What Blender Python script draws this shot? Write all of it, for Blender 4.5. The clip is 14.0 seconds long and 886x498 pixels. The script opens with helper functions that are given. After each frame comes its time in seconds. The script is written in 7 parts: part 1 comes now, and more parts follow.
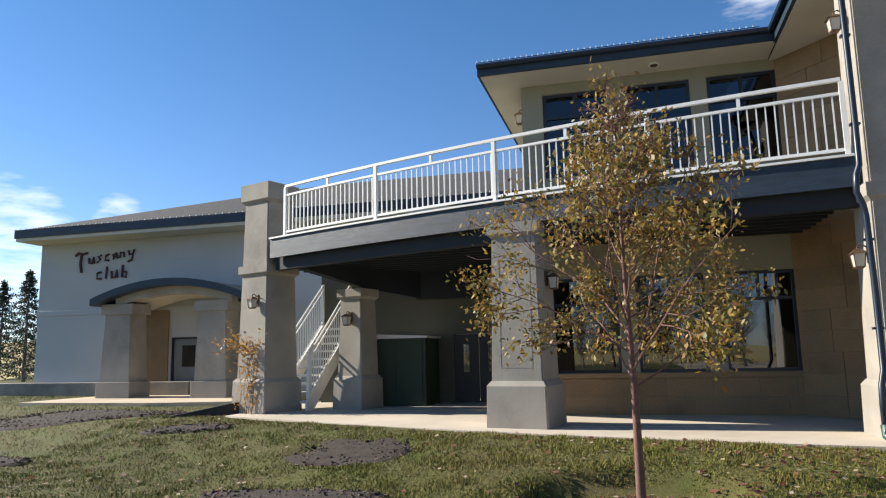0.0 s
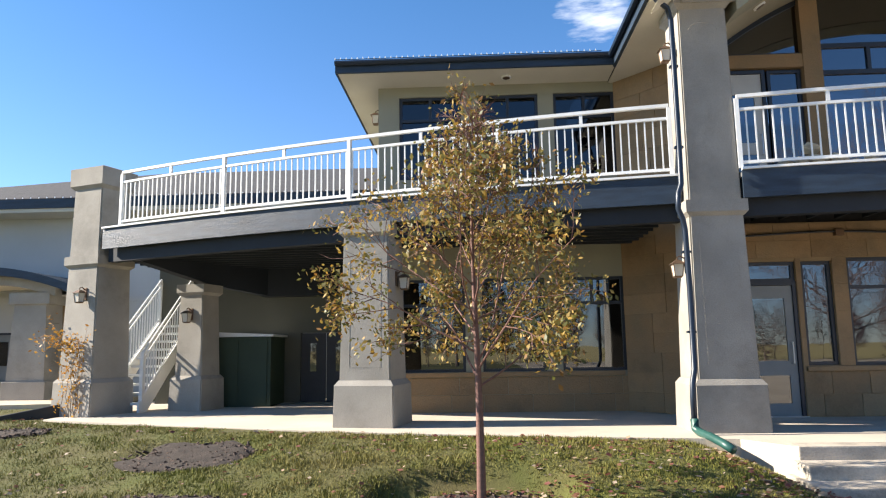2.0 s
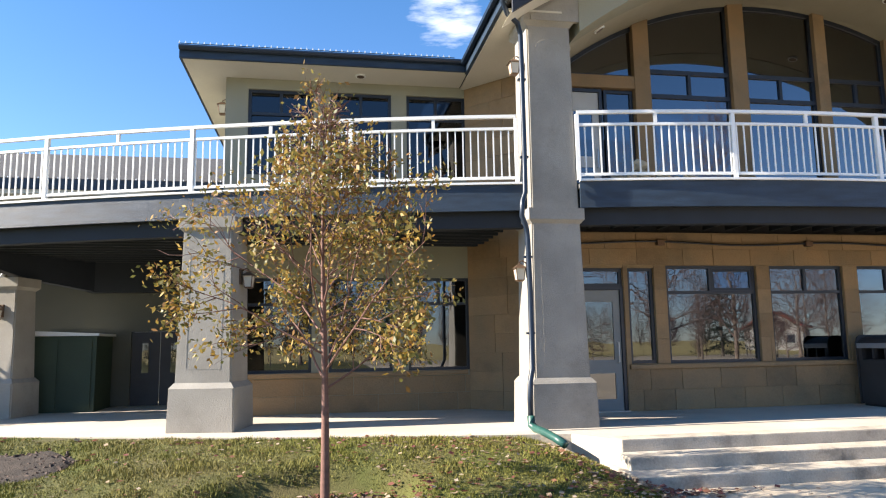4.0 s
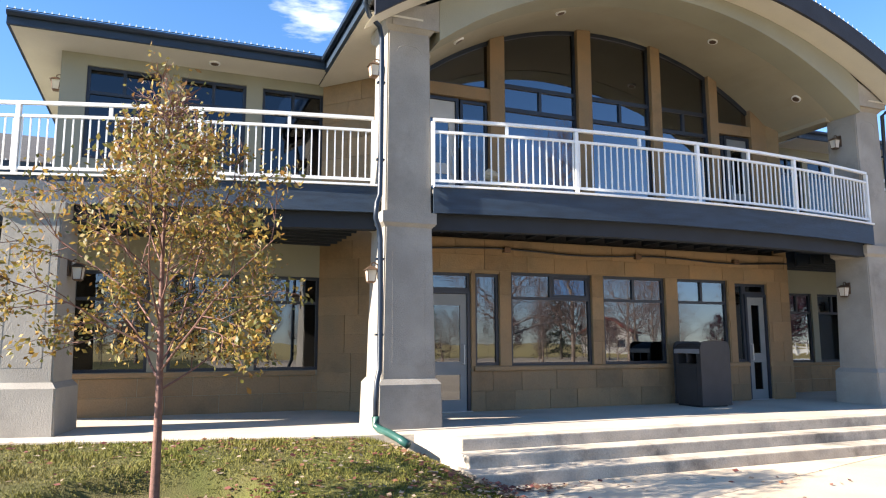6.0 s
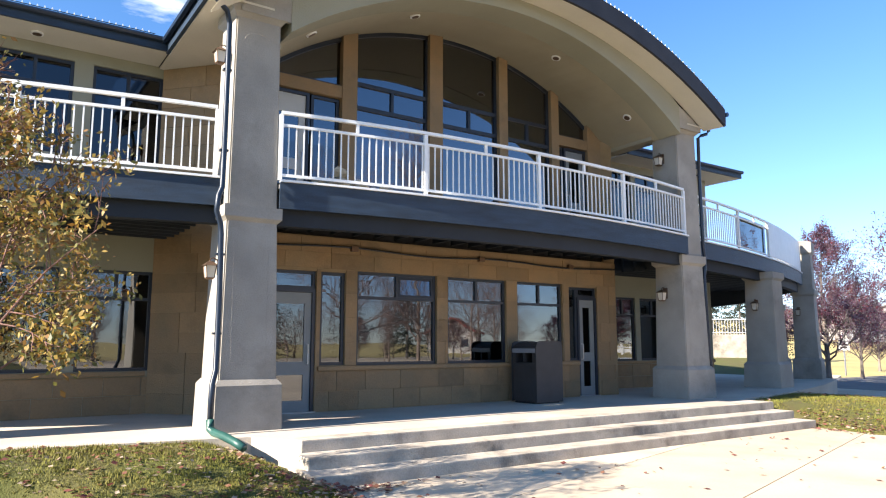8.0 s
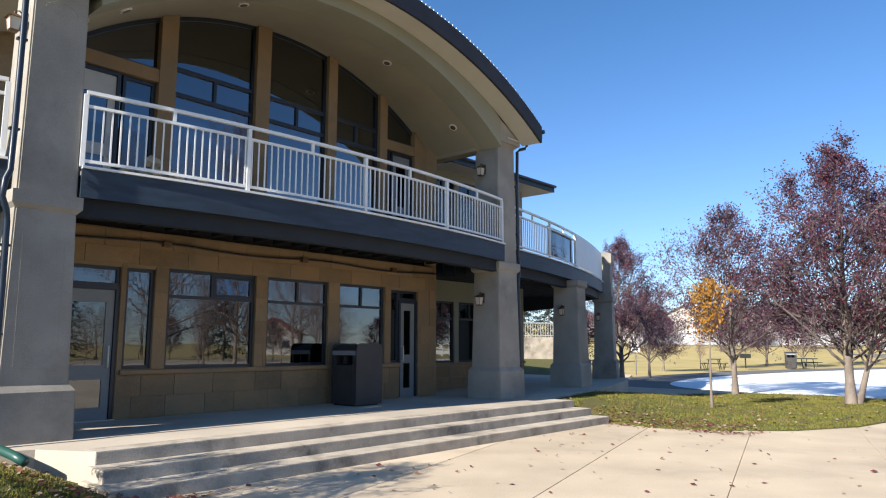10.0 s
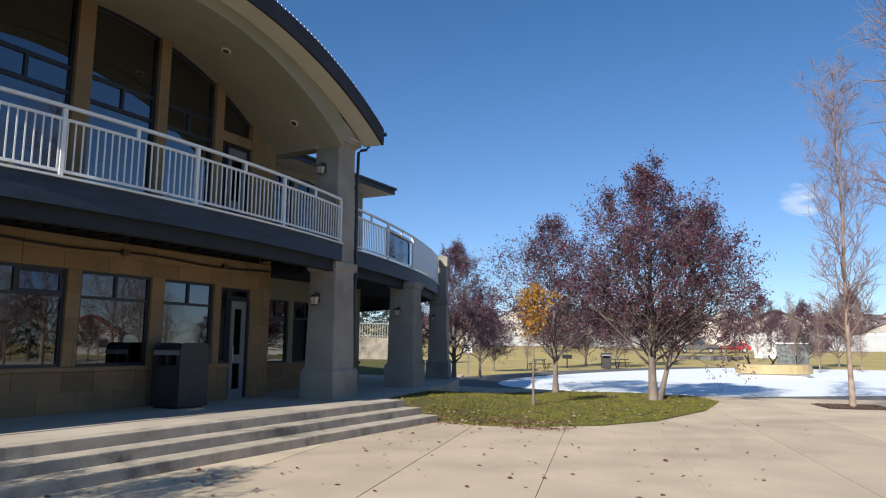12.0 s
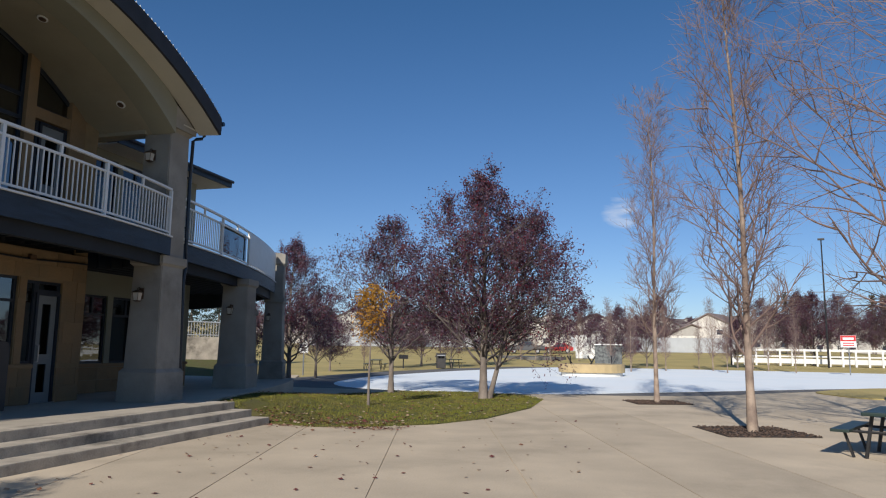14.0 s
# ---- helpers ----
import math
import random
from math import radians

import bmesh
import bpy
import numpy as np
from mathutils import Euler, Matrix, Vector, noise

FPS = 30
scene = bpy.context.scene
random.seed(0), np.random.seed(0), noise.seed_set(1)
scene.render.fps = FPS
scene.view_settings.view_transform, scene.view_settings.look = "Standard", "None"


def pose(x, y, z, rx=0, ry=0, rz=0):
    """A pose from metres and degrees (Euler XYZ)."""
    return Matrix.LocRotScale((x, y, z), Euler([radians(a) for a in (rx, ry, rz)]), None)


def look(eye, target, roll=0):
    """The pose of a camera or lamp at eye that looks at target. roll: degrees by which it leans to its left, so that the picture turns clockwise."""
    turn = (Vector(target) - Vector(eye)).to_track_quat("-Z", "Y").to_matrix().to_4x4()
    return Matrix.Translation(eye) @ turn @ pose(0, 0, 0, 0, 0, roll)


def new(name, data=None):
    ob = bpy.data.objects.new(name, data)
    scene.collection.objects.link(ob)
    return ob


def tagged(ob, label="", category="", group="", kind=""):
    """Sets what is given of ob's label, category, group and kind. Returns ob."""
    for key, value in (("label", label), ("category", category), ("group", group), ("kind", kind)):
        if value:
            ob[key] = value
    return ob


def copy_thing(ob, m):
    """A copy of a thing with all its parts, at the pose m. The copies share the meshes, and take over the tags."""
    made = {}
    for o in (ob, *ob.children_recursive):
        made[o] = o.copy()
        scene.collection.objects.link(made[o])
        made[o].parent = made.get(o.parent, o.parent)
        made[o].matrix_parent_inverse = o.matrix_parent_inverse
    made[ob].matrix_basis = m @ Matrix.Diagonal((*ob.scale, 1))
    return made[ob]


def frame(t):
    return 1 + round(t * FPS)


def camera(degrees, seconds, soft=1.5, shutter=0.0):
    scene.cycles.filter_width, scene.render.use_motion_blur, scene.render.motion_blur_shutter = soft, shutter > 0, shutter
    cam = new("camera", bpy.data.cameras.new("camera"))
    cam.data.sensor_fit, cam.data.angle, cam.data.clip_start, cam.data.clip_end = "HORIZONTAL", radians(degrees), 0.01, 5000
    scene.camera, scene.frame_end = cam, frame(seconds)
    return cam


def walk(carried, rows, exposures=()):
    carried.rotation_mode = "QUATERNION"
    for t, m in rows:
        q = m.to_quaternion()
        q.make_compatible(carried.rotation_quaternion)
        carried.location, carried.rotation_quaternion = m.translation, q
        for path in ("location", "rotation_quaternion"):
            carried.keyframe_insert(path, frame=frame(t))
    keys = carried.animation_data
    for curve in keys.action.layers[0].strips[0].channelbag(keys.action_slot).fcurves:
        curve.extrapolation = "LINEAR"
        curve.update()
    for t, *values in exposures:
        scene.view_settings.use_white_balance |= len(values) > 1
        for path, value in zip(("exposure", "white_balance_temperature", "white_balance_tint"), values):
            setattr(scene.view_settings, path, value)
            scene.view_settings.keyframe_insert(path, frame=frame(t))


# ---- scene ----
cam = camera(64.7, 14.0, 1.15)
PATH = [
    (0, (-8.574, -10.176, 1.616), (-9.087, -8.265, 1.909), -1.2),
    (0.5, (-8.58, -10.197, 1.617), (-8.995, -8.262, 1.909), -1.1),
    (1, (-8.583, -10.214, 1.617), (-8.896, -8.26, 1.906), -1.0),
    (1.5, (-8.596, -10.216, 1.62), (-8.798, -8.247, 1.906), -1.1),
    (2, (-8.61, -10.215, 1.623), (-8.701, -8.237, 1.906), -0.9),
    (2.5, (-8.614, -10.212, 1.627), (-8.602, -8.232, 1.908), -0.9),
    (3, (-8.628, -10.198, 1.639), (-8.512, -8.22, 1.916), -0.8),
    (5.5, (-8.646, -10.24, 1.671), (-7.992, -8.369, 1.938), -0.6),
    (6, (-8.612, -10.259, 1.672), (-7.875, -8.419, 1.94), -0.1),
    (6.5, (-8.566, -10.271, 1.672), (-7.743, -8.468, 1.94), -0.3),
    (7, (-8.562, -10.273, 1.669), (-7.642, -8.517, 1.937), -0.1),
    (7.5, (-8.562, -10.26, 1.665), (-7.543, -8.56, 1.933), -0.1),
    (8, (-8.562, -10.254, 1.668), (-7.448, -8.614, 1.935), 0.0),
    (10.3, (-8.515, -10.274, 1.688), (-6.987, -9.013, 1.958), 0.3),
    (10.5, (-8.51, -10.283, 1.688), (-6.954, -9.056, 1.957), 0.4),
    (11, (-8.496, -10.326, 1.688), (-6.872, -9.191, 1.96), 0.4),
    (11.5, (-8.506, -10.354, 1.689), (-6.819, -9.315, 1.962), 0.4),
    (12, (-8.513, -10.377, 1.688), (-6.772, -9.432, 1.963), 0.5),
    (12.5, (-8.509, -10.391, 1.687), (-6.715, -9.55, 1.962), 0.6),
    (13, (-8.511, -10.394, 1.686), (-6.67, -9.664, 1.963), 0.7),
    (13.5, (-8.509, -10.39, 1.687), (-6.629, -9.765, 1.965), 0.7),
    (14, (-8.484, -10.392, 1.689), (-6.575, -9.866, 1.969), 0.7),
]
EXPOSURE = [(0.0, 0.90, 6850, 11), (1.5, 1.32, 6900, 12), (3.0, 1.59, 6950, 12), (5.5, 1.81, 6950, 14), (6.5, 1.88, 6950, 14), (8.0, 1.76, 6850, 14), (10.5, 0.84, 6650, 11),
            (11.5, 0.60, 6650, 11), (12.5, 0.26, 6600, 11), (14.0, -0.02, 6550, 11)]
walk(cam, [(t, look(eye, target, roll)) for t, eye, target, roll in PATH], EXPOSURE)
# ---- world and sun ----
SUN_EL, SUN_AZ = 29.0, 178.8          # degrees; azimuth of the sun seen from the place, from +x towards +y
world = bpy.data.worlds.new("sky")
scene.world = world
world.use_nodes = True
wn, wl = world.node_tree.nodes, world.node_tree.links
wn.clear()
w_out = wn.new("ShaderNodeOutputWorld")
w_bg = wn.new("ShaderNodeBackground")
w_sky = wn.new("ShaderNodeTexSky")
w_sky.sky_type = "NISHITA"
w_sky.sun_disc = False
w_sky.sun_elevation = radians(SUN_EL)
w_sky.sun_rotation = radians(90 - SUN_AZ)
w_sky.altitude = 1100
w_sky.air_density, w_sky.dust_density, w_sky.ozone_density = 1.0, 0.35, 3.0
w_co = wn.new("ShaderNodeTexCoord")
w_map = wn.new("ShaderNodeMapping")
w_map.inputs["Scale"].default_value = (2.2, 2.2, 9.0)
w_map.inputs["Location"].default_value = (0.35, 0.2, 0.1)
w_noise = wn.new("ShaderNodeTexNoise")
w_noise.inputs["Scale"].default_value = 8.0
w_noise.inputs["Detail"].default_value = 8
w_noise.inputs["Roughness"].default_value = 0.55
w_ramp = wn.new("ShaderNodeValToRGB")
w_ramp.color_ramp.elements[0].position, w_ramp.color_ramp.elements[1].position = 0.33, 0.66
w_ramp.color_ramp.elements[1].color = (0.5, 0.5, 0.5, 1)
w_mul = wn.new("ShaderNodeMath")
w_mul.operation = "MULTIPLY"
w_last = None
# a few small clouds stand in these directions: direction, cosine where each begins and where it is full
for d_cloud, c_out, c_in in (((-0.73, 0.665, 0.15), 0.993, 0.999), ((-0.745, 0.66, 0.09), 0.994, 0.999), ((-0.635, 0.749, 0.178), 0.9988, 0.9998), ((0.165, 0.88, 0.443), 0.9965, 0.9999), ((0.982, 0.016, 0.187), 0.9992, 0.99997)):
    w_dot = wn.new("ShaderNodeVectorMath")
    w_dot.operation = "DOT_PRODUCT"
    w_dot.inputs[1].default_value = Vector(d_cloud).normalized()
    wl.new(w_co.outputs["Generated"], w_dot.inputs[0])
    w_rng = wn.new("ShaderNodeMapRange")
    w_rng.inputs["From Min"].default_value, w_rng.inputs["From Max"].default_value = c_out, c_in
    wl.new(w_dot.outputs["Value"], w_rng.inputs["Value"])
    if w_last is None:
        w_last = w_rng.outputs["Result"]
    else:
        w_max = wn.new("ShaderNodeMath")
        w_max.operation = "MAXIMUM"
        wl.new(w_last, w_max.inputs[0]), wl.new(w_rng.outputs["Result"], w_max.inputs[1])
        w_last = w_max.outputs["Value"]
w_mix = wn.new("ShaderNodeMix")
w_mix.data_type = "RGBA"
w_mix.inputs["B"].default_value = (10.5, 10.8, 11.2, 1)
w_tint = wn.new("ShaderNodeMix")
w_tint.data_type, w_tint.blend_type = "RGBA", "MULTIPLY"
w_tint.inputs["Factor"].default_value = 1.0
w_sep = wn.new("ShaderNodeSeparateXYZ")
w_up = wn.new("ShaderNodeMapRange")
w_up.inputs["From Min"].default_value, w_up.inputs["From Max"].default_value = 0.05, 0.50
w_grad = wn.new("ShaderNodeMix")          # clear cold air: deeper blue overhead, paler at the horizon
w_grad.data_type = "RGBA"
w_grad.inputs["A"].default_value, w_grad.inputs["B"].default_value = (0.88, 1.0, 1.22, 1), (0.53, 0.94, 1.20, 1)
wl.new(w_co.outputs["Generated"], w_sep.inputs["Vector"])
wl.new(w_sep.outputs["Z"], w_up.inputs["Value"])
wl.new(w_up.outputs["Result"], w_grad.inputs["Factor"])
wl.new(w_grad.outputs["Result"], w_tint.inputs["B"])
wl.new(w_co.outputs["Generated"], w_map.inputs["Vector"])
wl.new(w_map.outputs["Vector"], w_noise.inputs["Vector"])
wl.new(w_noise.outputs["Fac"], w_mul.inputs[0])
wl.new(w_last, w_mul.inputs[1])
wl.new(w_mul.outputs["Value"], w_ramp.inputs["Fac"])
wl.new(w_ramp.outputs["Color"], w_mix.inputs["Factor"])
wl.new(w_sky.outputs["Color"], w_tint.inputs["A"])
wl.new(w_tint.outputs["Result"], w_mix.inputs["A"])
wl.new(w_mix.outputs["Result"], w_bg.inputs["Color"])
wl.new(w_bg.outputs["Background"], w_out.inputs["Surface"])
w_bg.inputs["Strength"].default_value = 0.078

sun_data = bpy.data.lights.new("sun", "SUN")
sun_data.energy, sun_data.angle, sun_data.color = 5.0, radians(0.53), (1.0, 0.95, 0.86)
sun = new("sun", sun_data)
_se, _sa = radians(SUN_EL), radians(SUN_AZ)
sun.matrix_world = look((60 * math.cos(_se) * math.cos(_sa), 60 * math.cos(_se) * math.sin(_sa), 60 * math.sin(_se)), (0, 0, 0))


# ---- materials ----
def material(name, colour, rough=0.7, metal=0.0, vary=0.15, scale=3.0, fine=60.0, bump=0.15, second=None,
             per_piece=0.0, per_island=0.0, stain=0.0, specular=0.5, stretch=(1, 1, 1)):
    """A surface with variation at two scales, fine relief and optional stains."""
    m = bpy.data.materials.new(name)
    m.use_nodes = True
    n, l = m.node_tree.nodes, m.node_tree.links
    b = n["Principled BSDF"]
    b.inputs["Roughness"].default_value = rough
    b.inputs["Metallic"].default_value = metal
    b.inputs["Specular IOR Level"].default_value = specular
    co = n.new("ShaderNodeTexCoord")
    mp = n.new("ShaderNodeMapping")
    mp.inputs["Scale"].default_value = stretch
    geo_node = n.new("ShaderNodeNewGeometry")
    l.new(geo_node.outputs["Position"], mp.inputs["Vector"])
    big = n.new("ShaderNodeTexNoise")
    big.inputs["Scale"].default_value, big.inputs["Detail"].default_value = scale, 6
    small = n.new("ShaderNodeTexNoise")
    small.inputs["Scale"].default_value, small.inputs["Detail"].default_value = fine, 4
    for t in (big, small):
        l.new(mp.outputs["Vector"], t.inputs["Vector"])
    c = Vector(colour)
    other = Vector(second) if second else c * (1 - vary * 1.6)
    mix = n.new("ShaderNodeMix")
    mix.data_type = "RGBA"
    mix.inputs["A"].default_value, mix.inputs["B"].default_value = (*(c * (1 + vary * 0.4)), 1), (*other, 1)
    rng = n.new("ShaderNodeMapRange")
    rng.inputs["From Min"].default_value, rng.inputs["From Max"].default_value = 0.3, 0.7
    l.new(big.outputs["Fac"], rng.inputs["Value"])
    l.new(rng.outputs["Result"], mix.inputs["Factor"])
    hsv = n.new("ShaderNodeHueSaturation")
    l.new(mix.outputs["Result"], hsv.inputs["Color"])
    val = n.new("ShaderNodeMapRange")
    val.inputs["To Min"].default_value, val.inputs["To Max"].default_value = 1 - vary, 1 + vary
    l.new(small.outputs["Fac"], val.inputs["Value"])
    last = val.outputs["Result"]
    for amount, source in ((per_piece, "piece"), (per_island, "island")):
        if amount:
            if source == "piece":
                r = n.new("ShaderNodeObjectInfo").outputs["Random"]
            else:
                r = geo_node.outputs["Random Per Island"]
            pr = n.new("ShaderNodeMapRange")
            pr.inputs["To Min"].default_value, pr.inputs["To Max"].default_value = 1 - amount, 1 + amount
            l.new(r, pr.inputs["Value"])
            mul = n.new("ShaderNodeMath")
            mul.operation = "MULTIPLY"
            l.new(last, mul.inputs[0]), l.new(pr.outputs["Result"], mul.inputs[1])
            last = mul.outputs["Value"]
    if stain:
        st = n.new("ShaderNodeTexNoise")
        st.inputs["Scale"].default_value, st.inputs["Detail"].default_value = scale * 0.45, 9
        st.inputs["Roughness"].default_value = 0.7
        sr = n.new("ShaderNodeMapRange")
        sr.inputs["From Min"].default_value, sr.inputs["From Max"].default_value = 0.52, 0.68
        sr.inputs["To Min"].default_value, sr.inputs["To Max"].default_value = 1.0, 1 - stain
        l.new(mp.outputs["Vector"], st.inputs["Vector"]), l.new(st.outputs["Fac"], sr.inputs["Value"])
        mul = n.new("ShaderNodeMath")
        mul.operation = "MULTIPLY"
        l.new(last, mul.inputs[0]), l.new(sr.outputs["Result"], mul.inputs[1])
        last = mul.outputs["Value"]
    l.new(last, hsv.inputs["Value"])
    l.new(hsv.outputs["Color"], b.inputs["Base Color"])
    if bump:
        bp = n.new("ShaderNodeBump")
        bp.inputs["Strength"].default_value, bp.inputs["Distance"].default_value = bump, 0.02
        l.new(small.outputs["Fac"], bp.inputs["Height"])
        l.new(bp.outputs["Normal"], b.inputs["Normal"])
    return m


def leaf_material(name, colours):
    """Leaves: each island takes one of the colours; some light comes through."""
    m = bpy.data.materials.new(name)
    m.use_nodes = True
    n, l = m.node_tree.nodes, m.node_tree.links
    b = n["Principled BSDF"]
    g = n.new("ShaderNodeNewGeometry")
    ramp = n.new("ShaderNodeValToRGB")
    ramp.color_ramp.interpolation = "CONSTANT"
    e = ramp.color_ramp.elements
    while len(e) < len(colours):
        e.new(0.5)
    for i, c in enumerate(colours):
        e[i].position, e[i].color = i / len(colours), (*c, 1)
    l.new(g.outputs["Random Per Island"], ramp.inputs["Fac"])
    l.new(ramp.outputs["Color"], b.inputs["Base Color"])
    b.inputs["Roughness"].default_value = 0.55
    tr = n.new("ShaderNodeBsdfTranslucent")
    l.new(ramp.outputs["Color"], tr.inputs["Color"])
    mix = n.new("ShaderNodeMixShader")
    mix.inputs["Fac"].default_value = 0.35
    l.new(b.outputs["BSDF"], mix.inputs[1]), l.new(tr.outputs["BSDF"], mix.inputs[2])
    l.new(mix.outputs["Shader"], n["Material Output"].inputs["Surface"])
    return m


def glass_material(name, tint, mirror=0.16):
    """Coated window glass: tinted see-through with a clear reflection."""
    m = bpy.data.materials.new(name)
    m.use_nodes = True
    n, l = m.node_tree.nodes, m.node_tree.links
    n.remove(n["Principled BSDF"])
    tr = n.new("ShaderNodeBsdfTransparent")
    tr.inputs["Color"].default_value = (*tint, 1)
    gl = n.new("ShaderNodeBsdfGlossy")
    gl.inputs["Roughness"].default_value = 0.015
    gl.inputs["Color"].default_value = (0.85, 0.88, 0.93, 1)
    nz = n.new("ShaderNodeTexNoise")
    nz.inputs["Scale"].default_value = 1.3
    bp = n.new("ShaderNodeBump")
    bp.inputs["Strength"].default_value, bp.inputs["Distance"].default_value = 0.06, 0.02
    l.new(nz.outputs["Fac"], bp.inputs["Height"]), l.new(bp.outputs["Normal"], gl.inputs["Normal"])
    fr = n.new("ShaderNodeFresnel")
    fr.inputs["IOR"].default_value = 1.5
    ad = n.new("ShaderNodeMath")
    ad.operation, ad.use_clamp = "ADD", True
    ad.inputs[1].default_value = mirror
    l.new(fr.outputs["Fac"], ad.inputs[0])
    mix = n.new("ShaderNodeMixShader")
    l.new(ad.outputs["Value"], mix.inputs["Fac"])
    l.new(tr.outputs["BSDF"], mix.inputs[1]), l.new(gl.outputs["BSDF"], mix.inputs[2])
    l.new(mix.outputs["Shader"], n["Material Output"].inputs["Surface"])
    return m


STUCCO = material("grey_stucco", (0.345, 0.318, 0.274), 0.9, vary=0.15, scale=1.3, fine=55, bump=0.3, stain=0.3)
STUCCO_WALL = material("olive_stucco", (0.285, 0.275, 0.205), 0.9, vary=0.07, scale=0.7, fine=60, bump=0.3, stain=0.06)
STUCCO_BLUE = material("pale_stucco", (0.46, 0.475, 0.47), 0.9, vary=0.06, scale=0.5, fine=50, bump=0.3, stain=0.05)
SANDSTONE = material("sandstone", (0.28, 0.176, 0.088), 0.85, vary=0.14, scale=2.2, fine=40, bump=0.35,
                     second=(0.235, 0.165, 0.092), per_piece=0.12, stain=0.22)
MORTAR = material("mortar", (0.28, 0.195, 0.105), 0.95, vary=0.1, scale=4, fine=80, bump=0.2)
DECK_BOARD = material("grey_deck_membrane", (0.20, 0.19, 0.175), 0.85, vary=0.12, scale=1.5, fine=40, bump=0.2)
SOFFIT = material("cream_soffit", (0.58, 0.545, 0.46), 0.7, vary=0.05, scale=1.2, fine=30, bump=0.05)
VAULT = material("vault_stucco", (0.36, 0.32, 0.23), 0.9, vary=0.07, scale=0.8, fine=50, bump=0.25, stain=0.06)
NAVY = material("navy_fascia", (0.02, 0.039, 0.066), 0.5, vary=0.25, scale=2, fine=30, bump=0.35, stain=0.15, stretch=(1, 1, 7), specular=0.45)
CHARCOAL = material("charcoal_fascia", (0.03, 0.03, 0.036), 0.7, vary=0.2, scale=2, fine=30, bump=0.2, stain=0.2)
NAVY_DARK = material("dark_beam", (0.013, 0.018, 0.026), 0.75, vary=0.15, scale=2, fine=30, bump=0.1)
SHINGLE = material("grey_shingle", (0.052, 0.05, 0.05), 0.95, vary=0.22, scale=5, fine=45, bump=0.6, per_piece=0.2)
WHITE = material("white_paint", (0.78, 0.78, 0.76), 0.45, vary=0.04, scale=4, fine=50, bump=0.03)
WHITE_WALL = material("white_wall", (0.72, 0.72, 0.70), 0.8, vary=0.06, scale=1, fine=40, bump=0.1)
CONCRETE = material("pale_concrete", (0.58, 0.475, 0.345), 0.9, vary=0.12, scale=0.7, fine=35, bump=0.25, stain=0.2, per_piece=0.07)
TERRACE_CONC = material("terrace_concrete", (0.55, 0.48, 0.385), 0.9, vary=0.12, scale=0.7, fine=35, bump=0.2, stain=0.18)
STEP_CONC = material("step_concrete", (0.50, 0.435, 0.35), 0.92, vary=0.2, scale=2.6, fine=40, bump=0.5, stain=0.6)
GRASS = material("lawn_grass", (0.075, 0.085, 0.012), 0.95, vary=0.35, scale=1.3, fine=70, bump=0.8, second=(0.10, 0.083, 0.026), stain=0.3)
DRY = material("dry_grass", (0.45, 0.345, 0.13), 0.95, vary=0.2, scale=0.25, fine=9, bump=0.5, second=(0.36, 0.29, 0.105), stain=0.1)
BLADE = material("grass_blade", (0.118, 0.128, 0.010), 0.75, vary=0.35, scale=0.9, fine=14, bump=0, second=(0.175, 0.145, 0.028), per_island=0.28)
SOIL = material("dark_mulch", (0.055, 0.04, 0.03), 0.95, vary=0.35, scale=6, fine=50, bump=1.0)
BARK_CHIP = material("bark_chip", (0.10, 0.065, 0.048), 0.9, vary=0.3, scale=6, fine=40, bump=0.5, per_island=0.45)
ASPHALT = material("grey_path", (0.15, 0.145, 0.14), 0.9, vary=0.12, scale=0.8, fine=50, bump=0.3)
RINK = material("white_pad", (0.89, 0.92, 0.93), 0.75, vary=0.04, scale=0.25, fine=12, bump=0.05, second=(0.84, 0.90, 0.93), stain=0.05)
FRAME = material("navy_window_frame", (0.018, 0.024, 0.036), 0.4, vary=0.1, scale=4, fine=50, bump=0.03)
DOOR_GREY = material("grey_door", (0.20, 0.215, 0.215), 0.5, vary=0.06, scale=3, fine=40, bump=0.03)
PALE_DOOR = material("pale_grey_door", (0.46, 0.46, 0.44), 0.5, vary=0.05, scale=3, fine=40, bump=0.03)
# near-black colour stands in for the darkness of unlit rooms
DARK_IN = material("unlit_interior", (0.05, 0.05, 0.055), 0.9, vary=0.2, scale=1, fine=10, bump=0)
METAL = material("brushed_metal", (0.5, 0.5, 0.5), 0.35, metal=1.0, vary=0.05, scale=5, fine=60, bump=0.02)
BRONZE = material("bronze_lamp", (0.16, 0.10, 0.065), 0.5, metal=0.6, vary=0.15, scale=8, fine=60, bump=0.05)
LAMP_GLASS = material("frosted_glass", (0.62, 0.57, 0.48), 0.35, vary=0.05, scale=8, fine=60, bump=0.02)
PIPE = material("navy_pipe", (0.012, 0.022, 0.04), 0.35, vary=0.1, scale=4, fine=40, bump=0.04)
PIPE_GREEN = material("green_pipe", (0.02, 0.085, 0.07), 0.4, vary=0.12, scale=4, fine=40, bump=0.04)
BIN = material("charcoal_bin", (0.04, 0.037, 0.037), 0.6, vary=0.12, scale=4, fine=60, bump=0.08)
BIN_TOP = material("silver_band", (0.30, 0.31, 0.33), 0.4, metal=0.3, vary=0.05, scale=4, fine=60, bump=0.02)
GREEN_BOX = material("green_shed", (0.03, 0.05, 0.028), 0.7, vary=0.1, scale=2, fine=30, bump=0.08)
BARK_RED = material("red_bark", (0.20, 0.095, 0.07), 0.7, vary=0.2, scale=8, fine=60, bump=0.4, stretch=(1, 1, 2.5))
BARK_GREY = material("grey_bark", (0.22, 0.18, 0.15), 0.85, vary=0.25, scale=6, fine=50, bump=0.6, stretch=(1, 1, 0.4))
